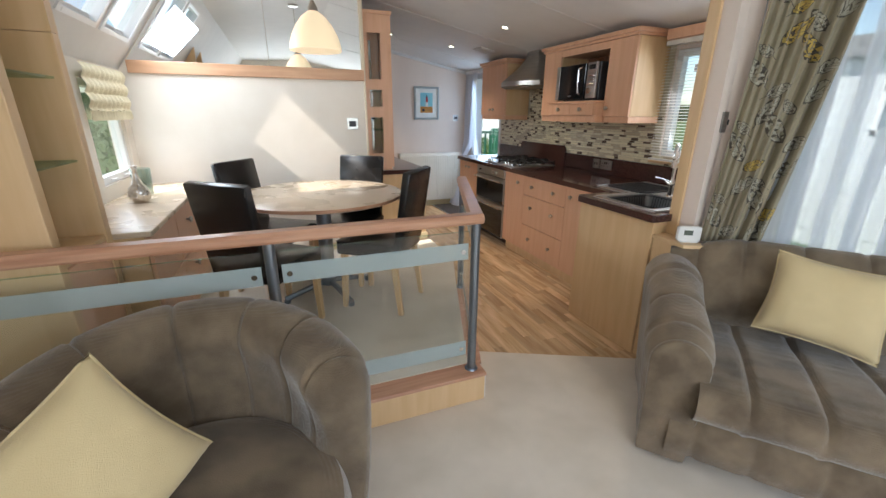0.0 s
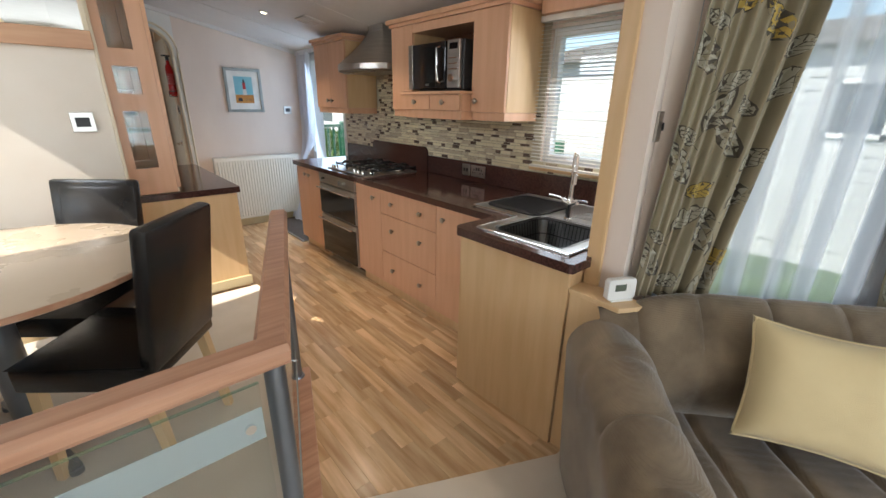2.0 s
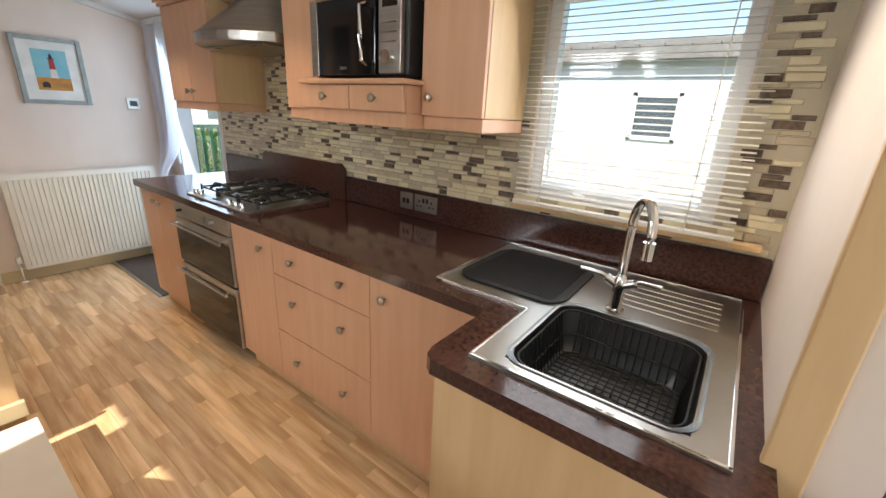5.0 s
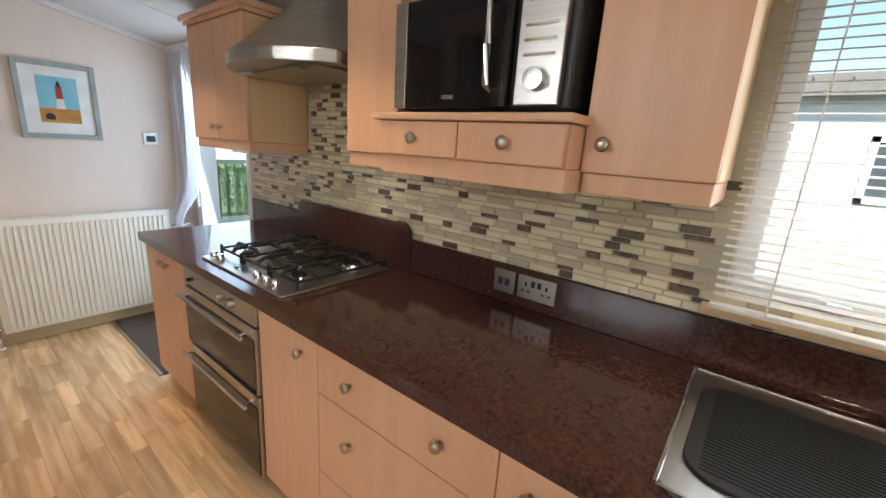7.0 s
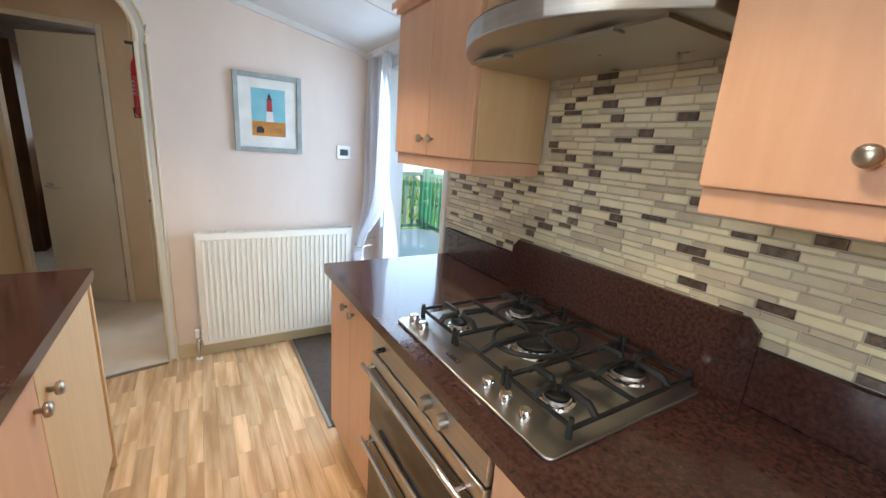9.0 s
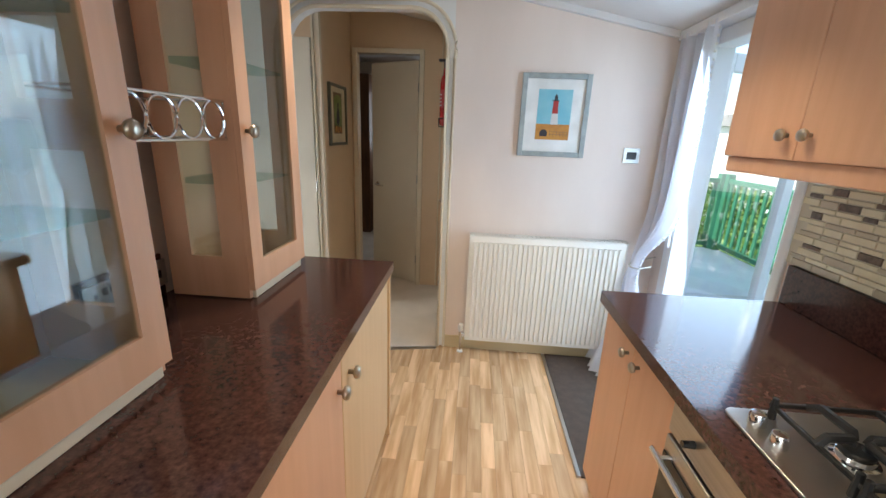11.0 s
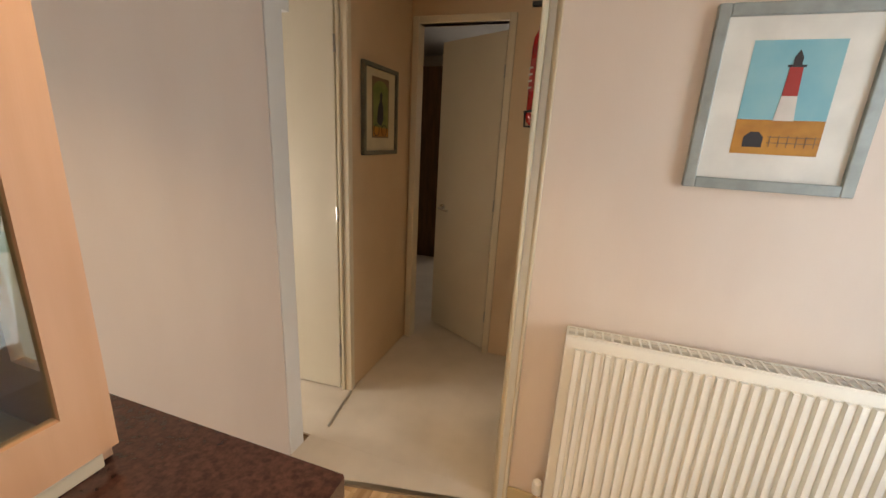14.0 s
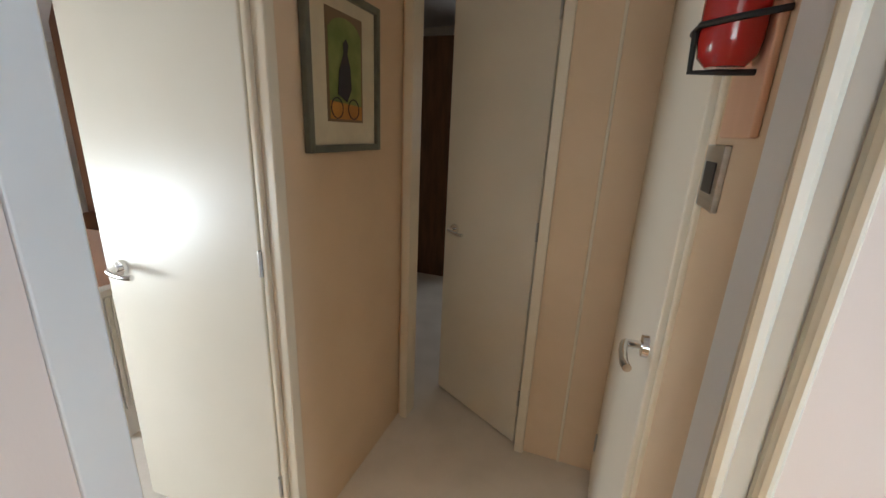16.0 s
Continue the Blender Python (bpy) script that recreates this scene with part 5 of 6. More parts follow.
lc = empty("lace_curtain", 2.8, 6.0, 2.0)
bm = bmesh.new()
sheet(bm, lace, 60, 50)
done("cloth", bm, M_LACE, lc, smooth=True)
bm = bmesh.new()
for i in range(56):
    q = lace(1.0, 0.02 + i * 0.017)
    bmesh.ops.create_icosphere(bm, subdivisions=1, radius=0.008, matrix=Matrix.Translation(q))
tagged(done("bead_trim", bm, M_WPLAS, lc, smooth=True), kind="stuff")
bm = bmesh.new()
tube(bm, [(2.845, 6.09, 0.76), (2.70, 6.07, 0.73), (2.66, 6.02, 0.72), (2.66, 5.97, 0.72), (2.69, 5.93, 0.725), (2.76, 5.94, 0.74)], 0.004, 8)
done("tie_back", bm, M_NICKEL, lc, smooth=True)
tagged(lc, "white lace curtain tied back beside the outer door", "curtain")

# ---- hallway ----
# arched opening: header with a rounded soffit, casings
AX0, AX1 = 0.50, 1.48
arc = [(AX0, 1.88)]
for i in range(9):
    a = math.pi - math.pi / 2 * i / 8
    arc.append((AX0 + 0.22 + 0.22 * math.cos(a), 1.92 + 0.22 * math.sin(a)))
for i in range(9):
    a = math.pi / 2 - math.pi / 2 * i / 8
    arc.append((AX1 - 0.22 + 0.22 * math.cos(a), 1.92 + 0.22 * math.sin(a)))
arc.append((AX1, 1.88))
bm = bmesh.new()
prism(bm, arc + [(1.52, 1.88), (1.52, 2.42), (0.44, 2.5), (0.44, 1.88)], YF, YF + 0.08, m=TOXZ)
box(bm, 1.48, YF, -0.02, 1.52, YF + 0.08, 1.88)
struct(done("wall_arch", bm, M_JAMB), "arched opening into the hallway", "wall")
bm = bmesh.new()
rim = [(AX0, -0.004)] + arc + [(AX1, -0.004)]
out = [(x + (0.0 if x < 0.8 and z < 1.9 else 0.0), z) for x, z in rim]
for k, (r, dy) in enumerate(((0.012, -0.012), (0.010, -0.010))):
    off = 0.004 + k * 0.042
    c = ((AX0 + AX1) / 2, 1.6)
    pts = []
    for x, z in rim:
        d = Vector((x - c[0], 0, max(0, z - 1.7)))
        sx = 1 if x > c[0] else -1
        pts.append((x + sx * off * (1 if z < 1.92 else abs(x - c[0]) / 0.43), YF + dy, z + (off * max(0, (z - 1.9) / 0.24))))
    tube(bm, pts, r, 8)
struct(done("trim_arch", bm, M_TRIMC, smooth=True), "cream moulding round the arched opening", "trim")
struct(bx("trim_arch_jamb", M_JAMB, 0.50, 6.031, -0.004, 0.557, 6.12, 2.3, bev=0.004), "pale jamb board at the arch", "trim")
struct(pr("trim_bath_threshold", M_STEEL, [(0.600, 6.25), (0.612, 6.25), (0.562, 6.547), (0.550, 6.547)], -0.002, 0.0075), "narrow metal strip at the bathroom door", "trim")
struct(pr("hall_carpet_edge", M_CARPET, [(0.557, 5.935), (1.48, 6.118), (1.48, 6.17), (0.557, 6.17)], -0.0042, 0.0015), "cream carpet running out of the hallway", "carpet")
struct(pr("trim_threshold", M_STEEL, [(0.557, 5.912), (1.478, 6.095), (1.478, 6.117), (0.557, 5.934)], -0.0042, 0.006), "metal carpet edge strip", "trim")


def lever(parent, m):
    """A chrome lever handle on a round rose, out along -y."""
    bm = bmesh.new()
    cyl(bm, (0, 0, 0), (0, -0.012, 0), 0.026, 0.024, 20)
    cyl(bm, (0, -0.012, 0), (0, -0.045, 0), 0.009, seg=12)
    tube(bm, [(0, -0.045, 0), (0.03, -0.05, -0.004), (0.075, -0.05, -0.008), (0.10, -0.046, -0.006)], 0.009, 10)
    return done("handle", bm, M_CHROME, parent, smooth=True, m=m)


def door(name, hinge, angle, width, label, height=2.06, swap=1):
    """A flush door leaf from its hinge, angle of the leaf from +x."""
    e = empty(name, *hinge, 0)
    m = pose(*hinge, 0, 0, 0, angle)
    lf = bx("leaf", M_CDOOR, 0.004, -0.018, 0.012, width, 0.018, height, parent=e, m=m, bev=0.003)
    lever(e, m @ pose(width - 0.055, -0.018, 0.93, 0, 0, 180 if swap < 0 else 0) if swap > 0 else m @ pose(width - 0.075, 0.018, 0.95, 0, 0, 180))
    bm = bmesh.new()
    for z in (0.22, 1.0, 1.80):
        cyl(bm, (0, -0.02 * swap, z), (0, -0.02 * swap, z + 0.075), 0.006, seg=10)
    done("hinge", bm, M_STEEL, e, m=m)
    return struct(e, label, "door")


door("door_2", (1.155, 7.335), 150.8, 0.56, "cream flush bedroom door standing ajar", swap=-1)
door("door_3", (0.495, 6.556), 183.4, 0.615, "cream flush bathroom door standing open", swap=-1)


def casing(name, pts, w, d, mat=M_TRIMC):
    """A door frame along an upright outline: boxes."""
    bm = bmesh.new()
    for b in pts:
        box(bm, *b, bev=0.004)
    return struct(done(name, bm, mat), "cream moulded door frame", "trim")


casing("trim_door_frame", [(0.565, 7.28, 0, 0.605, 7.375, 2.14), (1.155, 7.28, 0, 1.195, 7.375, 2.14), (0.605, 7.28, 2.10, 1.155, 7.375, 2.14)], 0, 0)
casing("trim_bath_frame", [(0.502, 6.536, 0, 0.518, 6.586, 2.5), (0.519, 6.548, 0, 0.559, 6.586, 2.5)], 0, 0)
casing("trim_hall_panel", [(1.345, 7.292, 0, 1.357, 7.302, 2.5), (1.490, 7.195, 0, 1.508, 7.299, 2.5), (1.496, 6.520, 0, 1.508, 6.540, 2.5)], 0, 0)
cup = empty("cupboard_door", 1.55, 6.9, 0)
bx("leaf", M_CDOOR, 1.484, 6.545, 0.01, 1.504, 7.19, 2.1, parent=cup)
lever(cup, pose(1.484, 6.605, 0.985, 0, 0, -90))
bx("hinge", M_STEEL, 1.477, 7.185, 0.2, 1.489, 7.194, 0.28, parent=cup)
struct(cup, "cream hall cupboard door with a lever handle", "door")
socket("wall_switch", 1.5045, 6.475, 1.36, 0.10, 0.10, "panel", 1, "steel key switch plate in the hallway", -90)
ex = empty("fire_extinguisher", 1.5, 6.36, 1.5)
EX, EY = 1.460, 6.37
bm = bmesh.new()
lathe(bm, [(0.022, 0), (0.033, 0.012), (0.036, 0.03), (0.036, 0.26), (0.032, 0.295), (0.020, 0.32), (0.016, 0.355)], (EX, EY, 1.505))
done("cylinder", bm, M_RED, ex, smooth=True)
bm = bmesh.new()
lathe(bm, [(0.0365, 0), (0.0365, 0.11)], (EX, EY, 1.62), 28)
done("label", bm, M_PRED, ex, smooth=True)
for i in range(4):
    bm = bmesh.new()
    for k in range(6):
        a = radians(190 + k * 8)
        box(bm, EX + 0.0372 * math.cos(a) - 0.002, EY + 0.0372 * math.sin(a) - 0.004, 1.63 + i * 0.022, EX + 0.0372 * math.cos(a) + 0.002, EY + 0.0372 * math.sin(a) + 0.004, 1.636 + i * 0.022)
    done("label_line", bm, M_PWHT, ex)
bm = bmesh.new()
cyl(bm, (EX, EY, 1.86), (EX, EY, 1.90), 0.016)
box(bm, EX - 0.05, EY - 0.012, 1.90, EX + 0.03, EY + 0.012, 1.915, bev=0.003)
done("valve", bm, M_BPLAS, ex)
bm = bmesh.new()
tube(bm, [(1.503, EY - 0.05, 1.56), (EX, EY - 0.04, 1.555), (EX - 0.039, EY - 0.025, 1.55), (EX - 0.039, EY + 0.025, 1.55), (EX, EY + 0.04, 1.555), (1.503, EY + 0.05, 1.56)], 0.004, 8)
tube(bm, [(1.503, EY, 1.50), (EX, EY, 1.50), (EX - 0.038, EY, 1.50), (EX - 0.040, EY, 1.55)], 0.004, 8)
done("bracket", bm, M_IRON, ex, smooth=True)
tagged(ex, "small red fire extinguisher in a black wall bracket", "fire extinguisher")
bx("wall_pad", M_DOOR, 1.495, EY - 0.04, 1.42, 1.5045, EY + 0.10, 1.70, parent=ex)

m = Matrix(((0, -1, 0, 0.552), (1, 0, 0, 6.675), (0, 0, 1, 1.335), (0, 0, 0, 1)))
p = picture("cyclist_picture", m, 0.395, 0.46, 0.022, 0.05, M_FRAME2, M_MOUNT2, "old bicycle poster in a dark green frame")
lay(p, M_PBRN, [(0.10, 0.09), (0.295, 0.09), (0.295, 0.40), (0.10, 0.40)], m, 0.0110, "print_border")
lay(p, M_PGRN, [(0.112, 0.10), (0.285, 0.10), (0.285, 0.35)] + [(0.1985 + 0.0865 * math.cos(i * 0.314), 0.335 + 0.05 * math.sin(i * 0.314)) for i in range(1, 10)] + [(0.112, 0.35)], m, 0.0122, "print_ground")
lay(p, M_PSAND, [(0.112, 0.098), (0.285, 0.098), (0.285, 0.14), (0.112, 0.15)], m, 0.0134, "print_path")
for cx in (0.145, 0.235):
    bm = bmesh.new()
    tube(bm, [(cx + 0.03 * math.cos(i * 0.314), -0.0145, 0.13 + 0.03 * math.sin(i * 0.314)) for i in range(20)], 0.0018, 5, True)
    done("print_wheel", bm, M_PDRK, p, m=m)
lay(p, M_PDRK, [(0.15, 0.17), (0.20, 0.15), (0.225, 0.19), (0.22, 0.25), (0.205, 0.29), (0.212, 0.315), (0.198, 0.33), (0.182, 0.315), (0.185, 0.29), (0.16, 0.24)], m, 0.0146, "print_shape")
# what shows through the doors
bt = empty("bathroom_unit", -0.8, 6.9, 0)
bx("body", M_WICK, -1.0, 6.75, 0.0, -0.55, 7.30, 0.95, parent=bt)
bx("tall_panel", M_WICK, -1.0, 6.95, 0.951, -0.62, 7.30, 2.0, parent=bt)
tagged(bt, "dark wood bathroom storage unit", "cabinet")
bm = bmesh.new()
box(bm, -0.56, 6.62, 0.0, -0.50, 6.749, 0.72, bev=0.006)
for i in range(5):
    box(bm, -0.498, 6.63 + i * 0.022, 0.15, -0.49, 6.642 + i * 0.022, 0.69)
tagged(done("towel_radiator", bm, M_RADI), "small white bathroom radiator", "radiator")
bd = empty("bedroom_dresser", 0.8, 9.6, 0)
bx("body", M_WICK, 0.2, 9.55, 0.0, 1.6, 9.98, 0.72, parent=bd)
bx("top", M_DOOR, 0.18, 9.53, 0.72, 1.62, 9.98, 0.75, parent=bd)
bx("wardrobe_side", M_WICK, -0.4, 9.3, 0.0, 0.18, 9.98, 2.2, parent=bd)
tagged(bd, "dark wood bedroom dresser and wardrobe", "dresser")

# ---- dining platform ----
rl = empty("balustrade", 0.8, 1.61, 0)
N0, N1, N2 = (0.80, 1.615), (-0.09, 1.615), (1.165, 2.59)
A2 = math.degrees(math.atan2(N2[1] - N0[1], N2[0] - N0[0]))
L2 = math.hypot(N2[0] - N0[0], N2[1] - N0[1])
M2 = pose(N0[0], N0[1], 0, 0, 0, A2)
bx("plinth", M_BEECH, XL, 1.555, 0.0, 0.855, 1.66, 0.145, parent=rl, bev=0.006)
bx("plinth_cap", M_RAIL, XL, 1.55, 0.145, 0.86, 1.665, 0.165, parent=rl, bev=0.005)
bx("plinth", M_BEECH, 0.04, -0.055, -0.005, L2 + 0.06, 0.05, 0.145, parent=rl, bev=0.006, m=M2)
bx("plinth_cap", M_RAIL, 0.06, -0.06, 0.1455, L2 + 0.065, 0.055, 0.1655, parent=rl, bev=0.005, m=M2)
bx("end_cap", M_UPVC, 0.8555, 1.56, 0.01, 0.859, 1.62, 0.14, parent=rl, bev=0)
for x, y in (N0, N1, N2):
    bm = bmesh.new()
    cyl(bm, (x, y, 0.166), (x, y, 0.955), 0.022, seg=20)
    cyl(bm, (x, y, 0.166), (x, y, 0.176), 0.034, 0.030, 20)
    done("post", bm, M_POST, rl, smooth=True)
prof_r = [(-0.030, 0.955), (0.030, 0.955), (0.036, 0.965), (0.036, 0.985), (0.026, 1.0), (-0.026, 1.0), (-0.036, 0.985), (-0.036, 0.965)]
TOYZ = Matrix(((0, 0, 1, 0), (1, 0, 0, 0), (0, 1, 0, 0), (0, 0, 0, 1)))
bm = bmesh.new()
prism(bm, prof_r, XL + 0.002, 0.825, m=pose(0, 1.615, 0) @ TOYZ)
done("handrail", bm, M_RAIL, rl)
bm = bmesh.new()
prism(bm, [(a, b + 0.001) for a, b in prof_r], -0.01, L2 + 0.09, m=M2 @ TOYZ)
done("handrail", bm, M_RAIL, rl)
for mm, a, b in ((Matrix.Translation((0, 1.615, 0)), -0.055, 0.765), (Matrix.Translation((0, 1.615, 0)), XL + 0.01, -0.125), (M2, 0.04, L2 - 0.03)):
    g = bx("glass_panel", M_GLASS, a, -0.003, 0.20, b, 0.003, 0.915, parent=rl, bev=0, m=mm)
    for z0, z1 in ((0.78, 0.86), (0.26, 0.34)):
        bx("frosted_band", M_FROST, a + 0.002, -0.0042, z0, b - 0.002, -0.0034, z1, parent=rl, bev=0, m=mm)
        for x in (a + 0.03, b - 0.03):
            bm = bmesh.new()
            cyl(bm, (x, -0.012, (z0 + z1) / 2), (x, 0.008, (z0 + z1) / 2), 0.011, seg=14)
            done("glass_clip", bm, M_CHROME, rl, smooth=True, m=mm)
    bx("glass_edge", M_GLASS_G, a, -0.0032, 0.9152, b, 0.0032, 0.918, parent=rl, bev=0, m=mm)
tagged(rl, "balustrade with wooden handrail, grey posts and glass panels", "balustrade")

TC = (0.22, 2.86)
tb = empty("dining_table", TC[0], TC[1], STEP)
bm = bmesh.new()
lathe(bm, [(0.535, 0), (0.55, 0.006), (0.55, 0.026), (0.545, 0.030), (0.1, 0.0302)], (*TC, STEP + 0.71), 64)
done("top", bm, M_TABLE, tb, smooth=True)
bm = bmesh.new()
lathe(bm, [(0.551, 0), (0.5525, 0.001), (0.5525, 0.019), (0.551, 0.020), (0.54, 0.0201)], (*TC, STEP + 0.7165), 64)
done("edge_band", bm, M_RAIL, tb, smooth=True)
bm = bmesh.new()
cyl(bm, (*TC, STEP + 0.06), (*TC, STEP + 0.71), 0.05, seg=24)
cyl(bm, (*TC, STEP + 0.69), (*TC, STEP + 0.71), 0.14, seg=24)
done("column", bm, M_POST, tb, smooth=True)
for k in range(4):
    a = radians(20 + 90 * k)
    bm = bmesh.new()
    tube(bm, [(TC[0] + r * math.cos(a), TC[1] + r * math.sin(a), STEP + z) for r, z in ((0.03, 0.085), (0.15, 0.065), (0.33, 0.03))], 0.02, 8)
    cyl(bm, (TC[0] + 0.32 * math.cos(a), TC[1] + 0.32 * math.sin(a), STEP), (TC[0] + 0.32 * math.cos(a), TC[1] + 0.32 * math.sin(a), STEP + 0.02), 0.022, seg=12)
    done("foot", bm, M_POST, tb, smooth=True)
tagged(tb, "round beech-topped pedestal dining table with metal base", "table")

ch = empty("dining_chair", 0, 0, 0)
bm = bmesh.new()
g = sheet(bm, lambda u, v: Vector(((u - 0.5) * (0.43 - 0.03 * (1 - v)), (v - 0.5) * 0.43, 0.475 + 0.018 * math.sin(math.pi * u) ** 0.5 * math.sin(math.pi * v) ** 0.5)), 8, 8)
box(bm, -0.212, -0.212, 0.385, 0.212, 0.212, 0.474, bev=0.012)
done("seat", bm, M_LEATH, ch, smooth=True)
bm = bmesh.new()
box(bm, -0.19, -0.027, 0.0, 0.19, 0.027, 0.50, bev=0.016)
box(bm, -0.150, -0.012, 0.03, 0.150, 0.030, 0.47, bev=0.012)
done("backrest", bm, M_LEATH, ch, smooth=True, m=pose(0, -0.205, 0.44, 9, 0, 0))
for sx in (-1, 1):
    for sy in (-1, 1):
        bm = bmesh.new()
        prism(bm, [(-0.019, -0.019), (0.019, -0.019), (0.019, 0.019), (-0.019, 0.019)], 0, 1, bev=0)
        for v in bm.verts:
            k = 1 - v.co.z
            v.co.x, v.co.y, v.co.z = sx * (0.175 + 0.012 * k) + v.co.x * (1 - 0.25 * k), sy * (0.175 + (0.05 if sy < 0 else 0.012) * k) + v.co.y * (1 - 0.25 * k), 0.385 * v.co.z
        done("leg", bm, M_BEECH, ch)
tagged(ch, "black leather dining chair with beech legs", "chair", "chairs round the table")


def seat_at(px, py):
    d = Vector((TC[0] - px, TC[1] - py, 0)).normalized()
    return pose(px + d.x * 0.30, py + d.y * 0.30, STEP, 0, 0, math.degrees(math.atan2(d.y, d.x)) - 90)


ch.matrix_basis = seat_at(-0.33, 2.19)
for px, py in ((-0.35, 3.27), (0.61, 3.36), (0.79, 2.40)):
    copy_thing(ch, seat_at(px, py))

lcn = empty("dining_sideboard", -0.85, 3.0, STEP)
bx("body", M_BEECH, XL + 0.001, 2.22, STEP, -0.66, YD - 0.001, 0.862, parent=lcn)
bx("top", M_TABLE, XL + 0.001, 2.215, 0.862, -0.625, YD - 0.001, 0.89, parent=lcn, bev=0.006)
for i in range(3):
    a, b = 2.235 + i * 0.53, 2.235 + i * 0.53 + 0.525
    for z0, z1 in ((STEP + 0.06, 0.55), (0.555, 0.855)):
        d = bx("drawer_front", M_DOOR, -0.659, a, z0, -0.642, b, z1, parent=lcn)
        knob(d, -0.642, (a + b) / 2, z1 - 0.10, 0, 90, 0, 1.2)
tagged(lcn, "beech sideboard with drawers below the dining window", "sideboard")
tu = empty("shelf_unit", -0.9, 1.9, 0)
for y in (1.70, 2.14):
    bx("upright", M_BEECH, XL + 0.001, y, 0.166 if y < 1.9 else STEP, -0.77, y + 0.055, 1.715, parent=tu, bev=0.004)
    bm = bmesh.new()
    prism(bm, [(XL + 0.01, 1.716), (-0.77, 1.716), (-0.77, 2.10)], y, y + 0.055, m=TOXZ)
    done("upright_top", bm, M_BEECH, tu)
bx("back", M_BEECH, XL + 0.001, 1.755, STEP, XL + 0.012, 2.14, 1.715, parent=tu, bev=0)
bx("lower_door", M_DOOR, -0.80, 1.757, STEP + 0.02, -0.775, 2.138, 0.88, parent=tu)
bx("shelf", M_BEECH, XL + 0.013, 1.756, 0.885, -0.775, 2.139, 0.91, parent=tu)
for z in (1.23, 1.55):
    bx("glass_shelf", M_GLASS_G, XL + 0.013, 1.757, z, -0.80, 2.138, z + 0.008, parent=tu, bev=0)
tagged(tu, "tall open beech shelf unit with glass shelves", "shelf unit")

# mirror with its rail
mi = empty("wall_mirror", 0, YD, 1.79)
for x0, x1 in ((None, -0.022), (-0.018, 0.72)):
    bm = bmesh.new()
    if x0 is None:
        pts = [(-0.985, 1.79), (x1, 1.79), (x1, 2.42), (-0.57, 2.38)]
    else:
        pts = [(x0, 1.79), (x1, 1.79), (x1, 2.44), (0.6, 2.455), (x0, 2.42)]
    prism(bm, pts, YD - 0.006, YD - 0.002, m=TOXZ)
    done("mirror_glass", bm, M_MIRROR, mi)
tagged(mi, "large two-part wall mirror up to the ceiling", "mirror")
struct(bx("trim_mirror_rail", M_BEECH_H, XL + 0.06, YD - 0.022, 1.70, 0.745, YD - 0.001, 1.788, bev=0.004), "beech rail under the mirror", "trim")
struct(bx("trim_mirror_edge", M_TRIMC, 0.722, YD - 0.02, 1.789, 0.745, YD - 0.001, 2.46, bev=0.004), "cream edge strip beside the mirror", "trim")
struct(bx("trim_wall_end", M_TRIMC, 0.741, YD - 0.012, STEP, 0.757, YD + 0.062, 2.46, bev=0.004), "cream edge strip at the wall end", "trim")
struct(bx("baseboard_dining", M_SKIRT, -0.64, YD - 0.014, STEP, 0.74, YD - 0.001, STEP + 0.07), "skirting on the dining platform", "skirting")
bm = bmesh.new()
box(bm, 0.76, 3.865, STEP + 0.001, 1.345, 3.891, STEP + 0.07, bev=0.003)
struct(done("baseboard_step", bm, M_SKIRT), "skirting at the end of the platform", "skirting")

pd = empty("pendant_lamp", 0.25, 2.85, 2.4)
PX, PY = 0.262, 2.82
bm = bmesh.new()
lathe(bm, [(0.152, 0), (0.150, 0.035), (0.135, 0.085), (0.105, 0.14), (0.070, 0.185), (0.030, 0.215), (0.028, 0.213), (0.066, 0.182), (0.100, 0.137), (0.130, 0.083), (0.146, 0.034), (0.148, 0.001)], (PX, PY, 1.79), 40)
done("shade", bm, M_SHADE, pd, smooth=True)
bm = bmesh.new()
lathe(bm, [(0.030, 0), (0.028, 0.02), (0.012, 0.05), (0.004, 0.06)], (PX, PY, 2.005), 20)
done("cap", bm, M_NICKEL, pd, smooth=True)
bm = bmesh.new()
cyl(bm, (PX, PY, 2.06), (PX, PY, 2.445), 0.003, seg=8)
lathe(bm, [(0.05, 0), (0.05, 0.015), (0.01, 0.02)], (PX, PY, 2.44), 20)
done("cord", bm, M_NICKEL, pd, smooth=True)
tagged(pd, "white glass pendant lamp, lit, hanging over the table", "pendant lamp")
pl = new("pendant_bulb_light", bpy.data.lights.new("pendant_bulb_light", "POINT"))
pl.data.energy, pl.data.color, pl.data.shadow_soft_size = 4, (1, 0.78, 0.5), 0.04
pl.matrix_world = pose(PX, PY, 1.87)

rb = empty("roman_blind", XL + 0.03, 3.4, 1.7)
bm = bmesh.new()
sheet(bm, lambda u, v: Vector((XL + 0.035 + 0.018 * abs(math.sin(v * 10)) + 0.008 * math.sin(u * 60), 3.03 + u * 0.72, 1.70 - v * 0.26 - 0.012 * abs(math.sin(u * 25)) * v)), 60, 24)
done("cloth", bm, M_ROMAN, rb, smooth=True)
bm = bmesh.new()
sheet(bm, lambda u, v: Vector((XL + 0.04 + 0.010 * math.sin(u * 90), 3.035 + u * 0.71, 1.435 - v * 0.06)), 90, 4)
done("frill", bm, M_ROMAN, rb, smooth=True)
tagged(rb, "cream ruched roman blind, raised, over the dining window", "blind")
bm = bmesh.new()
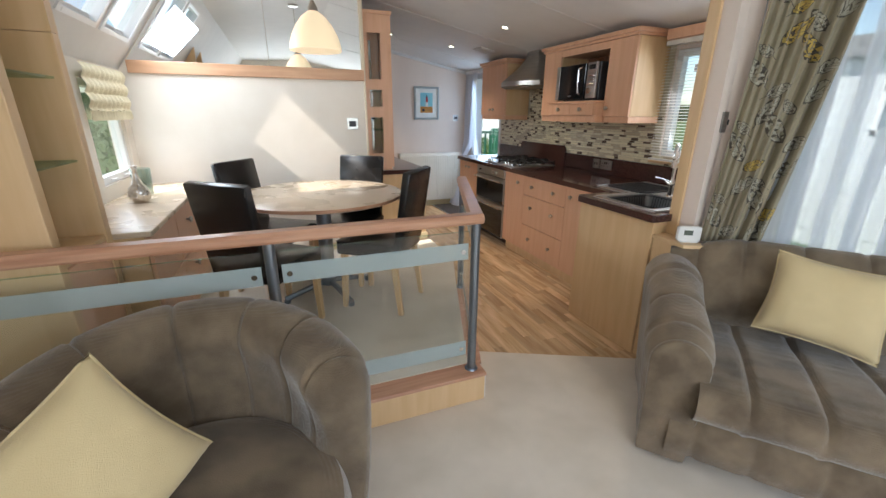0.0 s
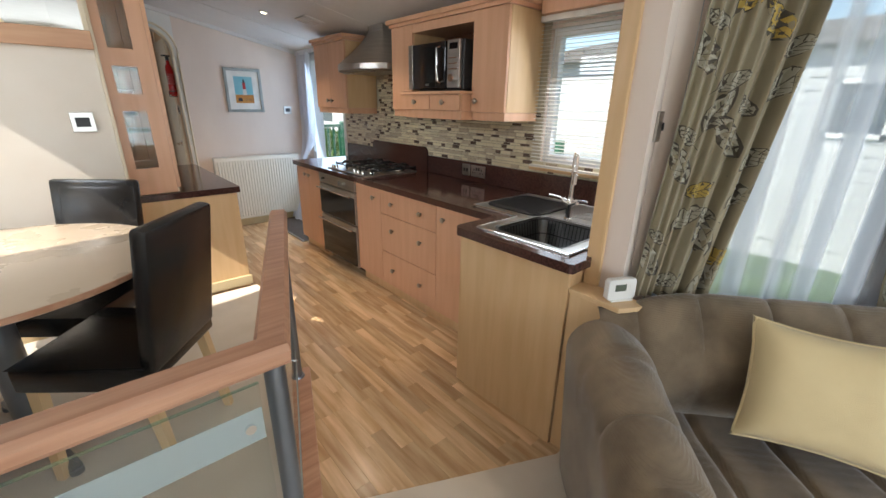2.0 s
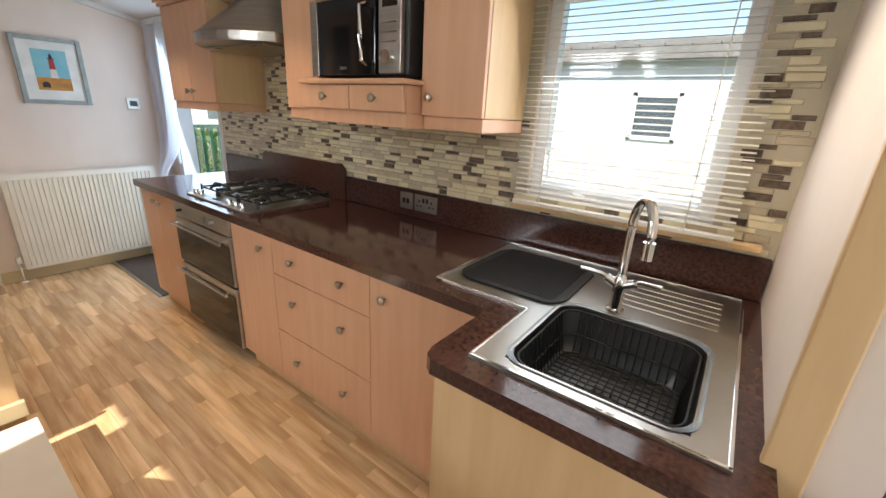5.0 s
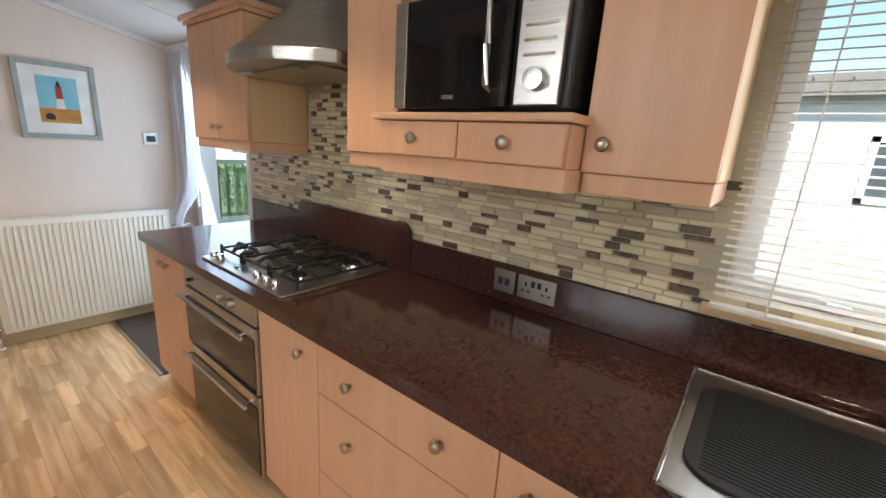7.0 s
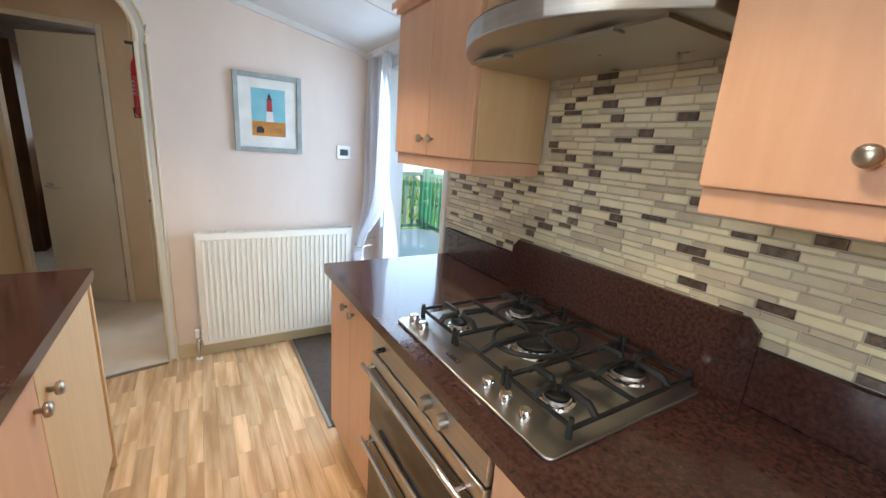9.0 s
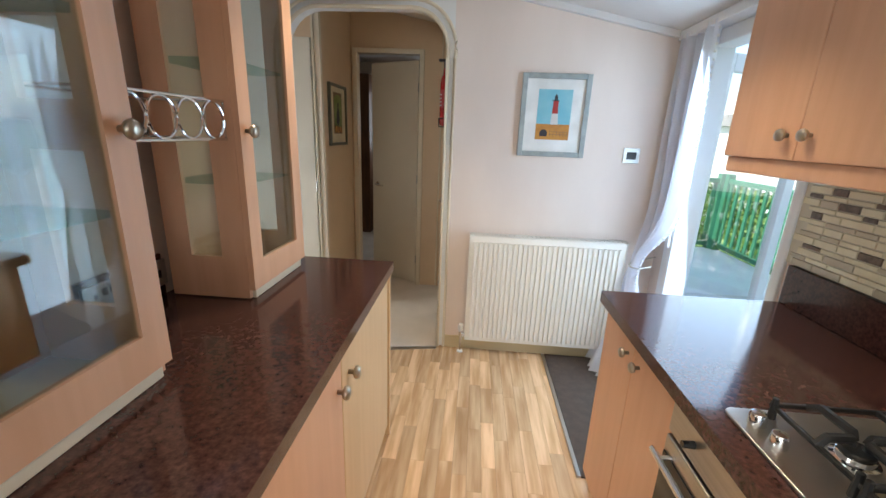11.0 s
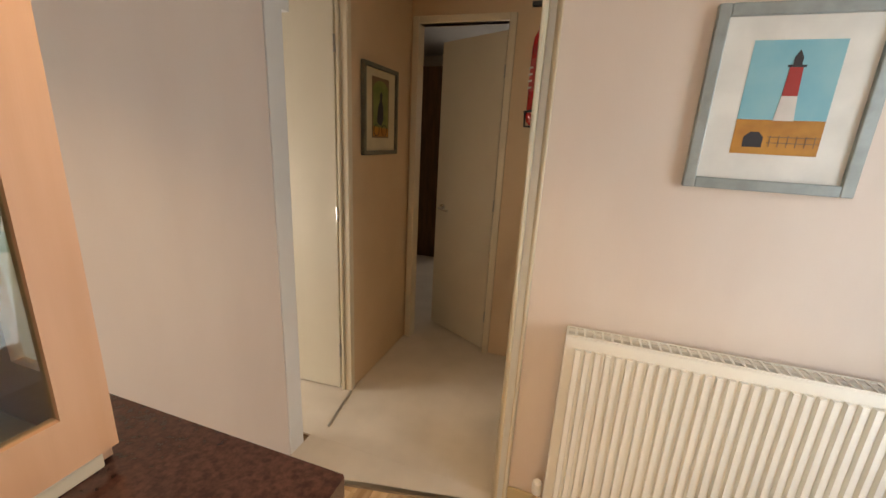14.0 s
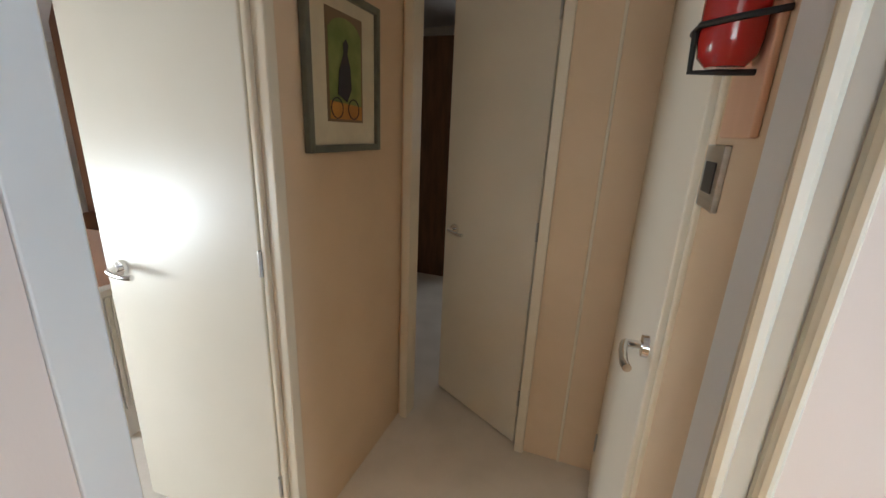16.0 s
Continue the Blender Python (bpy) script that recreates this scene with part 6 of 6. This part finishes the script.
lathe(bm, [(0.035, 0), (0.055, 0.02), (0.062, 0.05), (0.052, 0.085), (0.028, 0.12), (0.016, 0.16), (0.013, 0.20), (0.020, 0.225), (0.016, 0.225)], (-0.86, 3.0, 0.891), 32)
tagged(done("silver_vase", bm, M_SILVER, smooth=True), "hammered silver bottle vase on the dining sideboard", "vase")
bm = bmesh.new()
lathe(bm, [(0.045, 0), (0.05, 0.01), (0.055, 0.10), (0.06, 0.18), (0.057, 0.18), (0.05, 0.012)], (-0.90, 3.25, 0.891), 28)
tagged(done("glass_vase", bm, M_GLASS_T, smooth=True), "clear glass vase on the dining sideboard", "vase")

# ceiling lamps and vent
for x, y in ((2.04, 3.66), (2.02, 4.9), (1.35, 5.2), (2.3, 1.95)):
    e = empty("ceiling_spotlight", x, y, roof(x))
    m = pose(x, y, roof(x), 0, 11.3, 0)
    bm = bmesh.new()
    lathe(bm, [(0.040, 0), (0.040, -0.006), (0.028, -0.008), (0.026, -0.002)], (0, 0, 0), 24)
    done("ring", bm, M_CHROME, e, smooth=True, m=m)
    bm = bmesh.new()
    lathe(bm, [(0.024, -0.001), (0.020, -0.010), (0.006, -0.012)], (0, 0, 0), 20)
    done("bulb", bm, M_BULB, e, smooth=True, m=m)
    tagged(e, "small lit halogen spotlight in the ceiling", "spotlight", "ceiling spotlights")
    sp = new("spot_light", bpy.data.lights.new("spot_light", "SPOT"))
    sp.data.energy, sp.data.color, sp.data.spot_size, sp.data.spot_blend, sp.data.shadow_soft_size = 15, (1, 0.82, 0.58), radians(100), 0.6, 0.03
    sp.matrix_world = look((x, y, roof(x) - 0.02), (x, y, 0))
bm = bmesh.new()
vm = pose(2.31, 4.62, roof(2.31) - 0.002, 0, 11.3, 0)
box(bm, -0.09, -0.11, -0.012, 0.09, 0.11, 0, bev=0.004, m=vm)
for i in range(6):
    box(bm, -0.07 + i * 0.025, -0.09, -0.016, -0.06 + i * 0.025, 0.09, -0.012, m=vm)
tagged(done("ceiling_vent", bm, M_CEIL), "white slotted ceiling vent", "vent")
bm = bmesh.new()
prism(bm, [(0.75, roof(0.75)), (XR, roof(XR)), (XR, roof(XR) - 0.035), (0.75, roof(0.75) - 0.035)], YF - 0.03, YF - 0.001, m=TOXZ)
struct(done("trim_cornice", bm, M_CEIL), "white cornice at the ceiling", "trim")
bm = bmesh.new()
box(bm, 2.765, 5.06, 2.0, XR - 0.001, 6.14, 2.045, bev=0.003)
struct(done("trim_curtain_rail", bm, M_UPVC), "white curtain rail above the outer door", "trim")

# ---- lounge ----


def dip(t, seams, w=0.018):
    return sum(math.exp(-((t - s) / w) ** 2) for s in seams)


SU = Matrix(((0.64, 0.77, 0, 1.335), (-0.77, 0.64, 0, 1.03), (0, 0, 1, 0), (0, 0, 0, 1)))
so = empty("sofa", 1.335, 1.03, 0)
SEAM = [0.02, 0.16, 0.36, 0.58, 0.80, 1.02, 1.24, 1.46]


def seat_top(u, v):
    x = 0.19 + 1.36 * u
    s = dip(x, SEAM, 0.014)
    if v < 0.45:
        a = radians(-75 + 165 * v / 0.45)
        y, z = -0.01 - 0.09 * math.cos(a), 0.35 + 0.088 * math.sin(a)
    else:
        t = (v - 0.45) / 0.55
        y, z = -0.01 + 0.65 * t, 0.438 + 0.022 * math.sin(math.pi * min(1, t * 1.3)) - 0.02 * t
    return Vector((x, y + s * 0.008, z - s * 0.016))


bm = bmesh.new()
sheet(bm, seat_top, 130, 30)
done("seat", bm, M_SOFA, so, smooth=True, m=SU)
bm = bmesh.new()
sheet(bm, lambda u, v: Vector((0.12 + 1.40 * u, 0.0 - 0.05 * math.sin(math.pi * (0.25 + 0.75 * v)) + 0.012 * dip(0.12 + 1.4 * u, [s + 0.06 for s in SEAM]), 0.07 + 0.215 * v)), 110, 10)
done("valance", bm, M_SOFA, so, smooth=True, m=SU)
bx("base", M_SOFA, 0.05, 0.06, 0.0, 1.6, 0.70, 0.27, parent=so, m=SU, bev=0.02)


def back_top(u, v):
    x = 0.03 + 1.55 * u
    s = dip(x, SEAM, 0.014)
    ends = 1 - 0.10 * math.exp(-((x - 0.03) / 0.18) ** 2)
    a = v * math.pi
    if v < 0.5:
        t = v / 0.5
        y, z = 0.64 - 0.10 * math.sin(t * math.pi) ** 0.8 * 1.0 + 0.05 * t, 0.40 + 0.42 * t
    else:
        t = (v - 0.5) / 0.5
        y, z = 0.69 + 0.13 * math.sin(t * math.pi / 2), 0.82 + 0.055 * math.sin(t * math.pi) - 0.25 * t * t
    return Vector((x, y + s * 0.010, z * ends - s * 0.010))


bm = bmesh.new()
sheet(bm, back_top, 110, 24)
done("backrest", bm, M_SOFA, so, smooth=True, m=SU)


def arm(u, v):
    """Roll arm: u along its depth, v round its section."""
    y = 0.0 + 0.70 * u
    a = math.pi * (1.28 * v - 0.14)
    top = 0.60 + 0.13 * min(1, u * 1.3)
    r = 0.125 + 0.008 * math.sin(u * 9)
    front = 0.88 + 0.12 * math.sin(min(1, u / 0.14) * math.pi / 2)
    s = dip(u * 0.7, [0.10, 0.30, 0.50], 0.012)
    cx = 0.115 - 0.06 * u
    if v < 0.22:
        t = v / 0.22
        return Vector((cx - r * (0.80 + 0.20 * t) * front + 0.012 * (1 - t), y, 0.02 + (top - r - 0.02) * t))
    if v > 0.78:
        t = (1 - v) / 0.22
        return Vector((cx + r * (0.70 + 0.30 * t) * front, y, 0.02 + (top - r - 0.02) * t))
    b = math.pi * (v - 0.22) / 0.56
    return Vector((cx - (r - s * 0.008) * math.cos(b) * front, y, top - r + (r - s * 0.012) * math.sin(b) * front))


for off, nm in ((0.0, "arm"), (1.50, "arm")):
    bm = bmesh.new()
    g = sheet(bm, arm, 40, 36)
    bm.faces.new([g[0][j] for j in range(37)])
    bm.faces.new([g[-1][j] for j in range(37)][::-1])
    done(nm, bm, M_SOFA, so, smooth=True, m=SU @ Matrix.Translation((off, 0, 0)))
bm = bmesh.new()
fr = [(0.115 + 0.112 * math.cos(math.pi * i / 14), 0.475 + 0.112 * math.sin(math.pi * i / 14)) for i in range(15)] + [(0.012, 0.02), (0.205, 0.02)]
prism(bm, fr, -0.03, 0.01, m=TOXZ, bev=0.014)
done("arm_facing", bm, M_SOFA, so, smooth=True, m=SU)
tagged(so, "olive-brown ribbed velvet sofa with rolled arms", "sofa")


def cushion(m, w, h, label):
    """A pillow with pinched corners and piping."""
    e = empty("cushion", *m.translation)
    bm = bmesh.new()

    def side(sgn):
        def f(u, v):
            a, b = u * 2 - 1, v * 2 - 1
            puff = (max(0, 1 - a ** 4) * max(0, 1 - b ** 4)) ** 0.55
            pull = 1 - 0.09 * ((1 - a * a) * abs(b) ** 3)
            pull2 = 1 - 0.09 * ((1 - b * b) * abs(a) ** 3)
            wr = 0.006 * noise.noise(Vector((a * 2.2, b * 2.2, sgn))) + 0.003 * noise.noise(Vector((a * 6, b * 6, sgn)))
            return Vector((a * w / 2 * pull2, sgn * (0.082 * puff + wr * puff), b * h / 2 * pull))
        return f
    sheet(bm, side(-1), 28, 24)
    sheet(bm, side(1), 28, 24)
    bmesh.ops.remove_doubles(bm, verts=bm.verts, dist=0.0005)
    bmesh.ops.recalc_face_normals(bm, faces=bm.faces)
    done("cover", bm, M_CUSH, e, smooth=True, m=m)
    bm = bmesh.new()
    f = side(0)
    pts = [f(i / 16, 0) for i in range(16)] + [f(1, i / 16) for i in range(16)] + [f(1 - i / 16, 1) for i in range(16)] + [f(0, 1 - i / 16) for i in range(16)]
    tube(bm, pts, 0.0045, 6, True)
    done("piping", bm, M_CUSH, e, smooth=True, m=m)
    return tagged(e, label, "cushion", "cream cushions")


cushion(SU @ pose(0.63, 0.47, 0.665, -24, 5, -10), 0.42, 0.37, "cream fabric cushion leaning on the sofa")

# tub armchair
AC = Vector((-0.34, 1.02, 0))
ac = empty("armchair", AC.x, AC.y, 0)
ASEAM = [radians(a) for a in (12, 38, 66, 98, 132, 166, 196)]


def tub(u, v):
    a = radians(2 + 206 * u)
    k = math.cos(a - math.pi / 2)
    top = 0.62 + 0.20 * max(0, (k + 0.55) / 1.55) ** 0.8
    s = dip(a, ASEAM, 0.020)
    ro, ri = 0.54, 0.32
    w = (ro - ri) / 2
    ends = math.sin(min(1, u / 0.07, (1 - u) / 0.07) * math.pi / 2) ** 0.5 if 0 < u < 1 else 0.05
    if v < 0.3:
        t = v / 0.3
        r, z = ro - 0.06 * (1 - t) ** 2, 0.03 + (top - w - 0.03) * t
    elif v < 0.7:
        b = math.pi * (v - 0.3) / 0.4
        r, z = (ro + ri) / 2 + w * math.cos(b), top - w + w * math.sin(b) - s * 0.011
    else:
        t = (v - 0.7) / 0.3
        r, z = ri + 0.02 * math.sin(t * math.pi), (top - w) * (1 - t) + 0.36 * t
    mid = (ro + ri) / 2
    r = mid + (r - mid) * (0.45 + 0.55 * ends) - s * 0.010 * (1 if r > mid else -1)
    z = z * (0.93 + 0.07 * ends)
    return AC + Vector((r * math.cos(a), r * math.sin(a), z))


bm = bmesh.new()
g = sheet(bm, tub, 150, 44)
bm.faces.new([v for v in g[0]])
bm.faces.new([v for v in g[-1]][::-1])
bmesh.ops.recalc_face_normals(bm, faces=bm.faces)
done("back", bm, M_SOFA, ac, smooth=True)
bm = bmesh.new()
lathe(bm, [(0.34, 0.0), (0.40, 0.02), (0.42, 0.08), (0.40, 0.14), (0.34, 0.165), (0.1, 0.175)], (AC.x, AC.y - 0.08, 0.27), 48)
done("seat", bm, M_SOFA, ac, smooth=True)
bm = bmesh.new()
lathe(bm, [(0.40, 0.0), (0.42, 0.05), (0.42, 0.25), (0.36, 0.27)], (AC.x, AC.y - 0.02, 0.0), 48)
done("base", bm, M_SOFA, ac, smooth=True)
tagged(ac, "olive-brown ribbed velvet tub armchair", "armchair")
cushion(pose(-0.51, 0.94, 0.62, -30, 62, 14), 0.42, 0.42, "cream fabric cushion leaning in the armchair")


# curtains with a leaf print, voile
def hang(u, v):
    """The printed curtain: pleats, drawn aside lower down."""
    z = 2.06 - 1.27 * v
    wid = 0.34 - 0.08 * v ** 1.3
    x = 0.075 - 0.075 * v + u * wid
    y = -0.055 - 0.034 * math.sin(u * u * 15 + u * 7 + 0.6) * (0.25 + 0.75 * u) * (0.8 + 0.2 * v) - 0.010 * math.sin(u * 61 + v * 4)
    return Vector((x, y, z))


def hang_r(u, v):
    q = hang(u, v)
    q.x = 1.08 - q.x
    return q


def leaf_pieces(bm_leaf, bm_line, surf, u, v, ln, wd, ang):
    """One printed leaf laid on the cloth, with its outline and veins; sizes in cloth metres."""
    ca, sa = math.cos(ang), math.sin(ang)

    def at(a, b, lift):
        du, dv = (a * ca - b * sa) / 0.36, -(a * sa + b * ca) / 1.27
        uu, vv = min(0.995, max(0.005, u + du)), min(0.995, max(0.005, v + dv))
        q = surf(uu, vv)
        return Vector((q.x, q.y - lift, q.z))
    def prof(s):
        return wd * math.sin(math.pi * s ** 0.8) ** 0.85
    rows = []
    lines = []
    for i in range(9):
        s = i / 8
        rows.append([bm_leaf.verts.new(at(s * ln, k * prof(s), 0.0022)) for k in (-1, -0.5, 0, 0.5, 1)])
        lines.append([bm_line.verts.new(at((s * 1.10 - 0.05) * ln, k * (prof(s) + 0.0022), 0.0014)) for k in (-1, -0.5, 0, 0.5, 1)])
    for rs, b in ((rows, bm_leaf), (lines, bm_line)):
        for p, q in zip(rs, rs[1:]):
            for k in range(4):
                b.faces.new((p[k], q[k], q[k + 1], p[k + 1]))
    def stroke(a0, b0, a1, b1, w):
        d = Vector((a1 - a0, b1 - b0)).normalized() * w
        n = 4
        prev = None
        for i in range(n + 1):
            t = i / n
            a, b = a0 + (a1 - a0) * t, b0 + (b1 - b0) * t
            cur = (bm_line.verts.new(at(a - d.y, b + d.x, 0.0032)), bm_line.verts.new(at(a + d.y, b - d.x, 0.0032)))
            if prev:
                bm_line.faces.new((prev[0], prev[1], cur[1], cur[0]))
            prev = cur
    stroke(-0.35 * ln, 0, ln * 0.95, 0, 0.0012)
    for i in range(1, 6):
        s = i / 7
        for k in (-1, 1):
            stroke(s * ln, 0, (s + 0.2) * ln, k * prof(s + 0.13) * 0.92, 0.0008)


def printed_curtain(surf, seed):
    e = empty("curtain", *(DW @ Vector((0.2, -0.05, 2.06))))
    bm = bmesh.new()
    sheet(bm, surf, 110, 40)
    done("cloth", bm, M_CURT, e, smooth=True, m=DW)
    rng = np.random.default_rng(seed)
    pale, gold, line = bmesh.new(), bmesh.new(), bmesh.new()
    for col in range(2):
        for row in range(7):
            u = 0.26 + col * 0.46 + rng.uniform(-0.03, 0.03)
            v = 0.12 + row * 0.135 + (0.06 if col % 2 else 0)
            side = 1 if (row + col) % 2 else -1
            big = rng.uniform(0.75, 1.1)
            ang = math.pi / 2 - side * rng.uniform(0.45, 0.8)
            leaf_pieces(gold if rng.uniform() < 0.2 else pale, line, surf, u + side * 0.02, v, 0.165 * big, 0.036 * big, ang)
            leaf_pieces(gold if rng.uniform() < 0.15 else pale, line, surf, u - side * 0.05, v + 0.035, 0.10 * big, 0.026 * big, math.pi / 2 + side * rng.uniform(0.7, 1.2))
    tagged(done("leaf_print", pale, M_LEAF_P, e, m=DW), kind="stuff")
    tagged(done("gold_leaf_print", gold, M_LEAF_Y, e, m=DW), kind="stuff")
    tagged(done("leaf_line_print", line, M_LEAF_D, e, m=DW), kind="stuff")
    return tagged(e, "sage green curtain with grey and gold leaf print", "curtain", "printed curtains")


printed_curtain(hang, 3)
printed_curtain(hang_r, 8)
bm = bmesh.new()
sheet(bm, lambda u, v: Vector((0.06 + 0.80 * u, -0.010 + 0.016 * math.sin(u * 62 + math.sin(u * 9)) + 0.008 * math.sin(u * 21), 2.04 - 1.36 * v)), 120, 6)
voile = done("voile_curtain", bm, M_SHEER, smooth=True)
voile.matrix_basis = DW
tagged(voile, "white striped voile curtain over the lounge window", "curtain")
bm = bmesh.new()
cyl(bm, DW @ Vector((-0.04, -0.05, 2.075)), DW @ Vector((1.0, -0.05, 2.075)), 0.012, seg=14)
tagged(done("curtain_pole", bm, M_NICKEL, smooth=True), "metal curtain pole over the lounge window", "curtain pole")

# ---- pieces of the wall and floor ----
tile_rng = random.Random(11)
plate = bmesh.new()
box(plate, XR - 0.006, 1.60, 1.046, XR - 0.001, 1.785, 1.96)
box(plate, XR - 0.006, 2.475, 1.046, XR - 0.001, 5.10, 1.42)
box(plate, XR - 0.006, 2.475, 1.42, XR - 0.001, 2.53, 1.96)
box(plate, XR - 0.006, 3.66, 1.42, XR - 0.001, 4.44, 1.76)
box(plate, XR - 0.006, 1.785, 1.046, XR - 0.001, 2.475, 1.118)
splash = struct(done("splashback", plate, M_TGROUT), "mosaic tile splashback in cream, taupe and brown", "splashback")
TILES = {}


def tile_mesh(length, height, mat):
    """A small pillowed tile, shared by all of its size."""
    key = (length, height, mat.name)
    if key not in TILES:
        me = bpy.data.meshes.new("mosaic_tile")
        a, b, e = length / 2, height / 2, 0.0016
        vs = [(0, -a, -b), (0, a, -b), (0, a, b), (0, -a, b), (-0.005, -a + e, -b + e), (-0.005, a - e, -b + e), (-0.005, a - e, b - e), (-0.005, -a + e, b - e)]
        me.from_pydata(vs, [], [(4, 7, 6, 5), (0, 4, 5, 1), (1, 5, 6, 2), (2, 6, 7, 3), (3, 7, 4, 0)])
        me.materials.append(mat)
        TILES[key] = me
    return TILES[key]


def tile_zone(y, z):
    """Whether a tile at y, z shows."""
    if z < 1.118 and 1.60 < y < 5.10:
        return True
    if 1.785 < y < 2.475:
        return False
    if z < 1.42:
        return 1.60 < y < 5.10
    return (3.66 < y < 4.44 and z < 1.76) or ((1.6 < y < 1.785 or 2.475 < y < 2.53) and z < 1.95)


rest = {m.name: bmesh.new() for m in (M_TILE_A, M_TILE_B, M_TILE_C)}
single = 0
z = 1.048
row = 0
while z < 1.95:
    h = (0.024, 0.015)[row % 2]
    y = 5.095 - tile_rng.uniform(0, 0.05)
    last = None
    while y > 1.60:
        mt_ = M_TILE_A if last is M_TILE_C else tile_rng.choices((M_TILE_A, M_TILE_B, M_TILE_C), (0.44, 0.30, 0.26))[0]
        ln = tile_rng.choice((0.045, 0.055, 0.075) if mt_ is M_TILE_C else (0.07, 0.09, 0.11))
        last = mt_
        yc, zc = y - ln / 2, z + h / 2
        if tile_zone(yc, zc) and tile_zone(yc - ln / 2 + 0.002, zc) and tile_zone(yc + ln / 2 - 0.002, zc):
            if 3.35 < yc < 4.45 and single < 300 and zc < 1.37:
                t = new("mosaic_tile", tile_mesh(ln, h, mt_))
                t.parent = splash
                t.location = (XR - 0.006, yc, zc)
                single += 1
            else:
                b = rest[mt_.name]
                v0 = len(b.verts)
                me = tile_mesh(ln, h, mt_)
                b.from_mesh(me)
                b.verts.ensure_lookup_table()
                bmesh.ops.translate(b, verts=b.verts[v0:], vec=(XR - 0.006, yc, zc))
        y -= ln + 0.0022
    z += h + 0.0022
    row += 1
for mt_ in (M_TILE_A, M_TILE_B, M_TILE_C):
    tagged(done("mosaic_tiles", rest[mt_.name], mt_, splash), kind="stuff")

PLANKS = {}


def plank_mesh(ln, wd):
    key = (ln, wd)
    if key not in PLANKS:
        bm = bmesh.new()
        box(bm, -wd / 2, -ln / 2, -0.009, wd / 2, ln / 2, 0.0, bev=0.0)
        top = [e for e in bm.edges if all(v.co.z > -0.001 for v in e.verts)]
        bmesh.ops.bevel(bm, geom=top, offset=0.0006, segments=1, affect="EDGES")
        me = bpy.data.meshes.new("plank")
        bm.to_mesh(me)
        bm.free()
        me.materials.append(M_PLANK)
        PLANKS[key] = me
    return PLANKS[key]


def on_wood(x, y):
    """Whether the kitchen's wooden floor shows here."""
    if x < 0.86 or x > 2.40 or y > YF + 0.01:
        return False
    if y < 1.55 + 0.45 * (1.9 - x) / 0.9:
        return False
    if y < 2.66 and x < 0.78 + (y - 1.62) * 0.36:
        return False
    if 2.66 <= y < 3.88 and x < 1.12:
        return False
    if 3.88 <= y < 5.26 and x < 1.2:
        return False
    if y > 5.26 and x < 0.62:
        return False
    return True


WD = 0.066
count = 0
for i in range(25):
    x = 0.70 + i * WD
    y = 1.35 - tile_rng.uniform(0, 0.4)
    while y < YF:
        ln = tile_rng.choice((0.30, 0.38, 0.46, 0.54))
        y1 = y + ln
        if any(on_wood(x + dx, yy) for dx in (-0.03, 0.03) for yy in (y + 0.01, y + ln / 2, y1 - 0.01)) and y1 < YF + 0.45:
            k = min(y1, YF + 0.0)
            lnk = round(k - y, 3)
            p = new("plank", plank_mesh(lnk, WD - 0.0006))
            p.parent = wood_floor
            p.location = (x, y + lnk / 2, -0.0045)
            count += 1
        y = y1
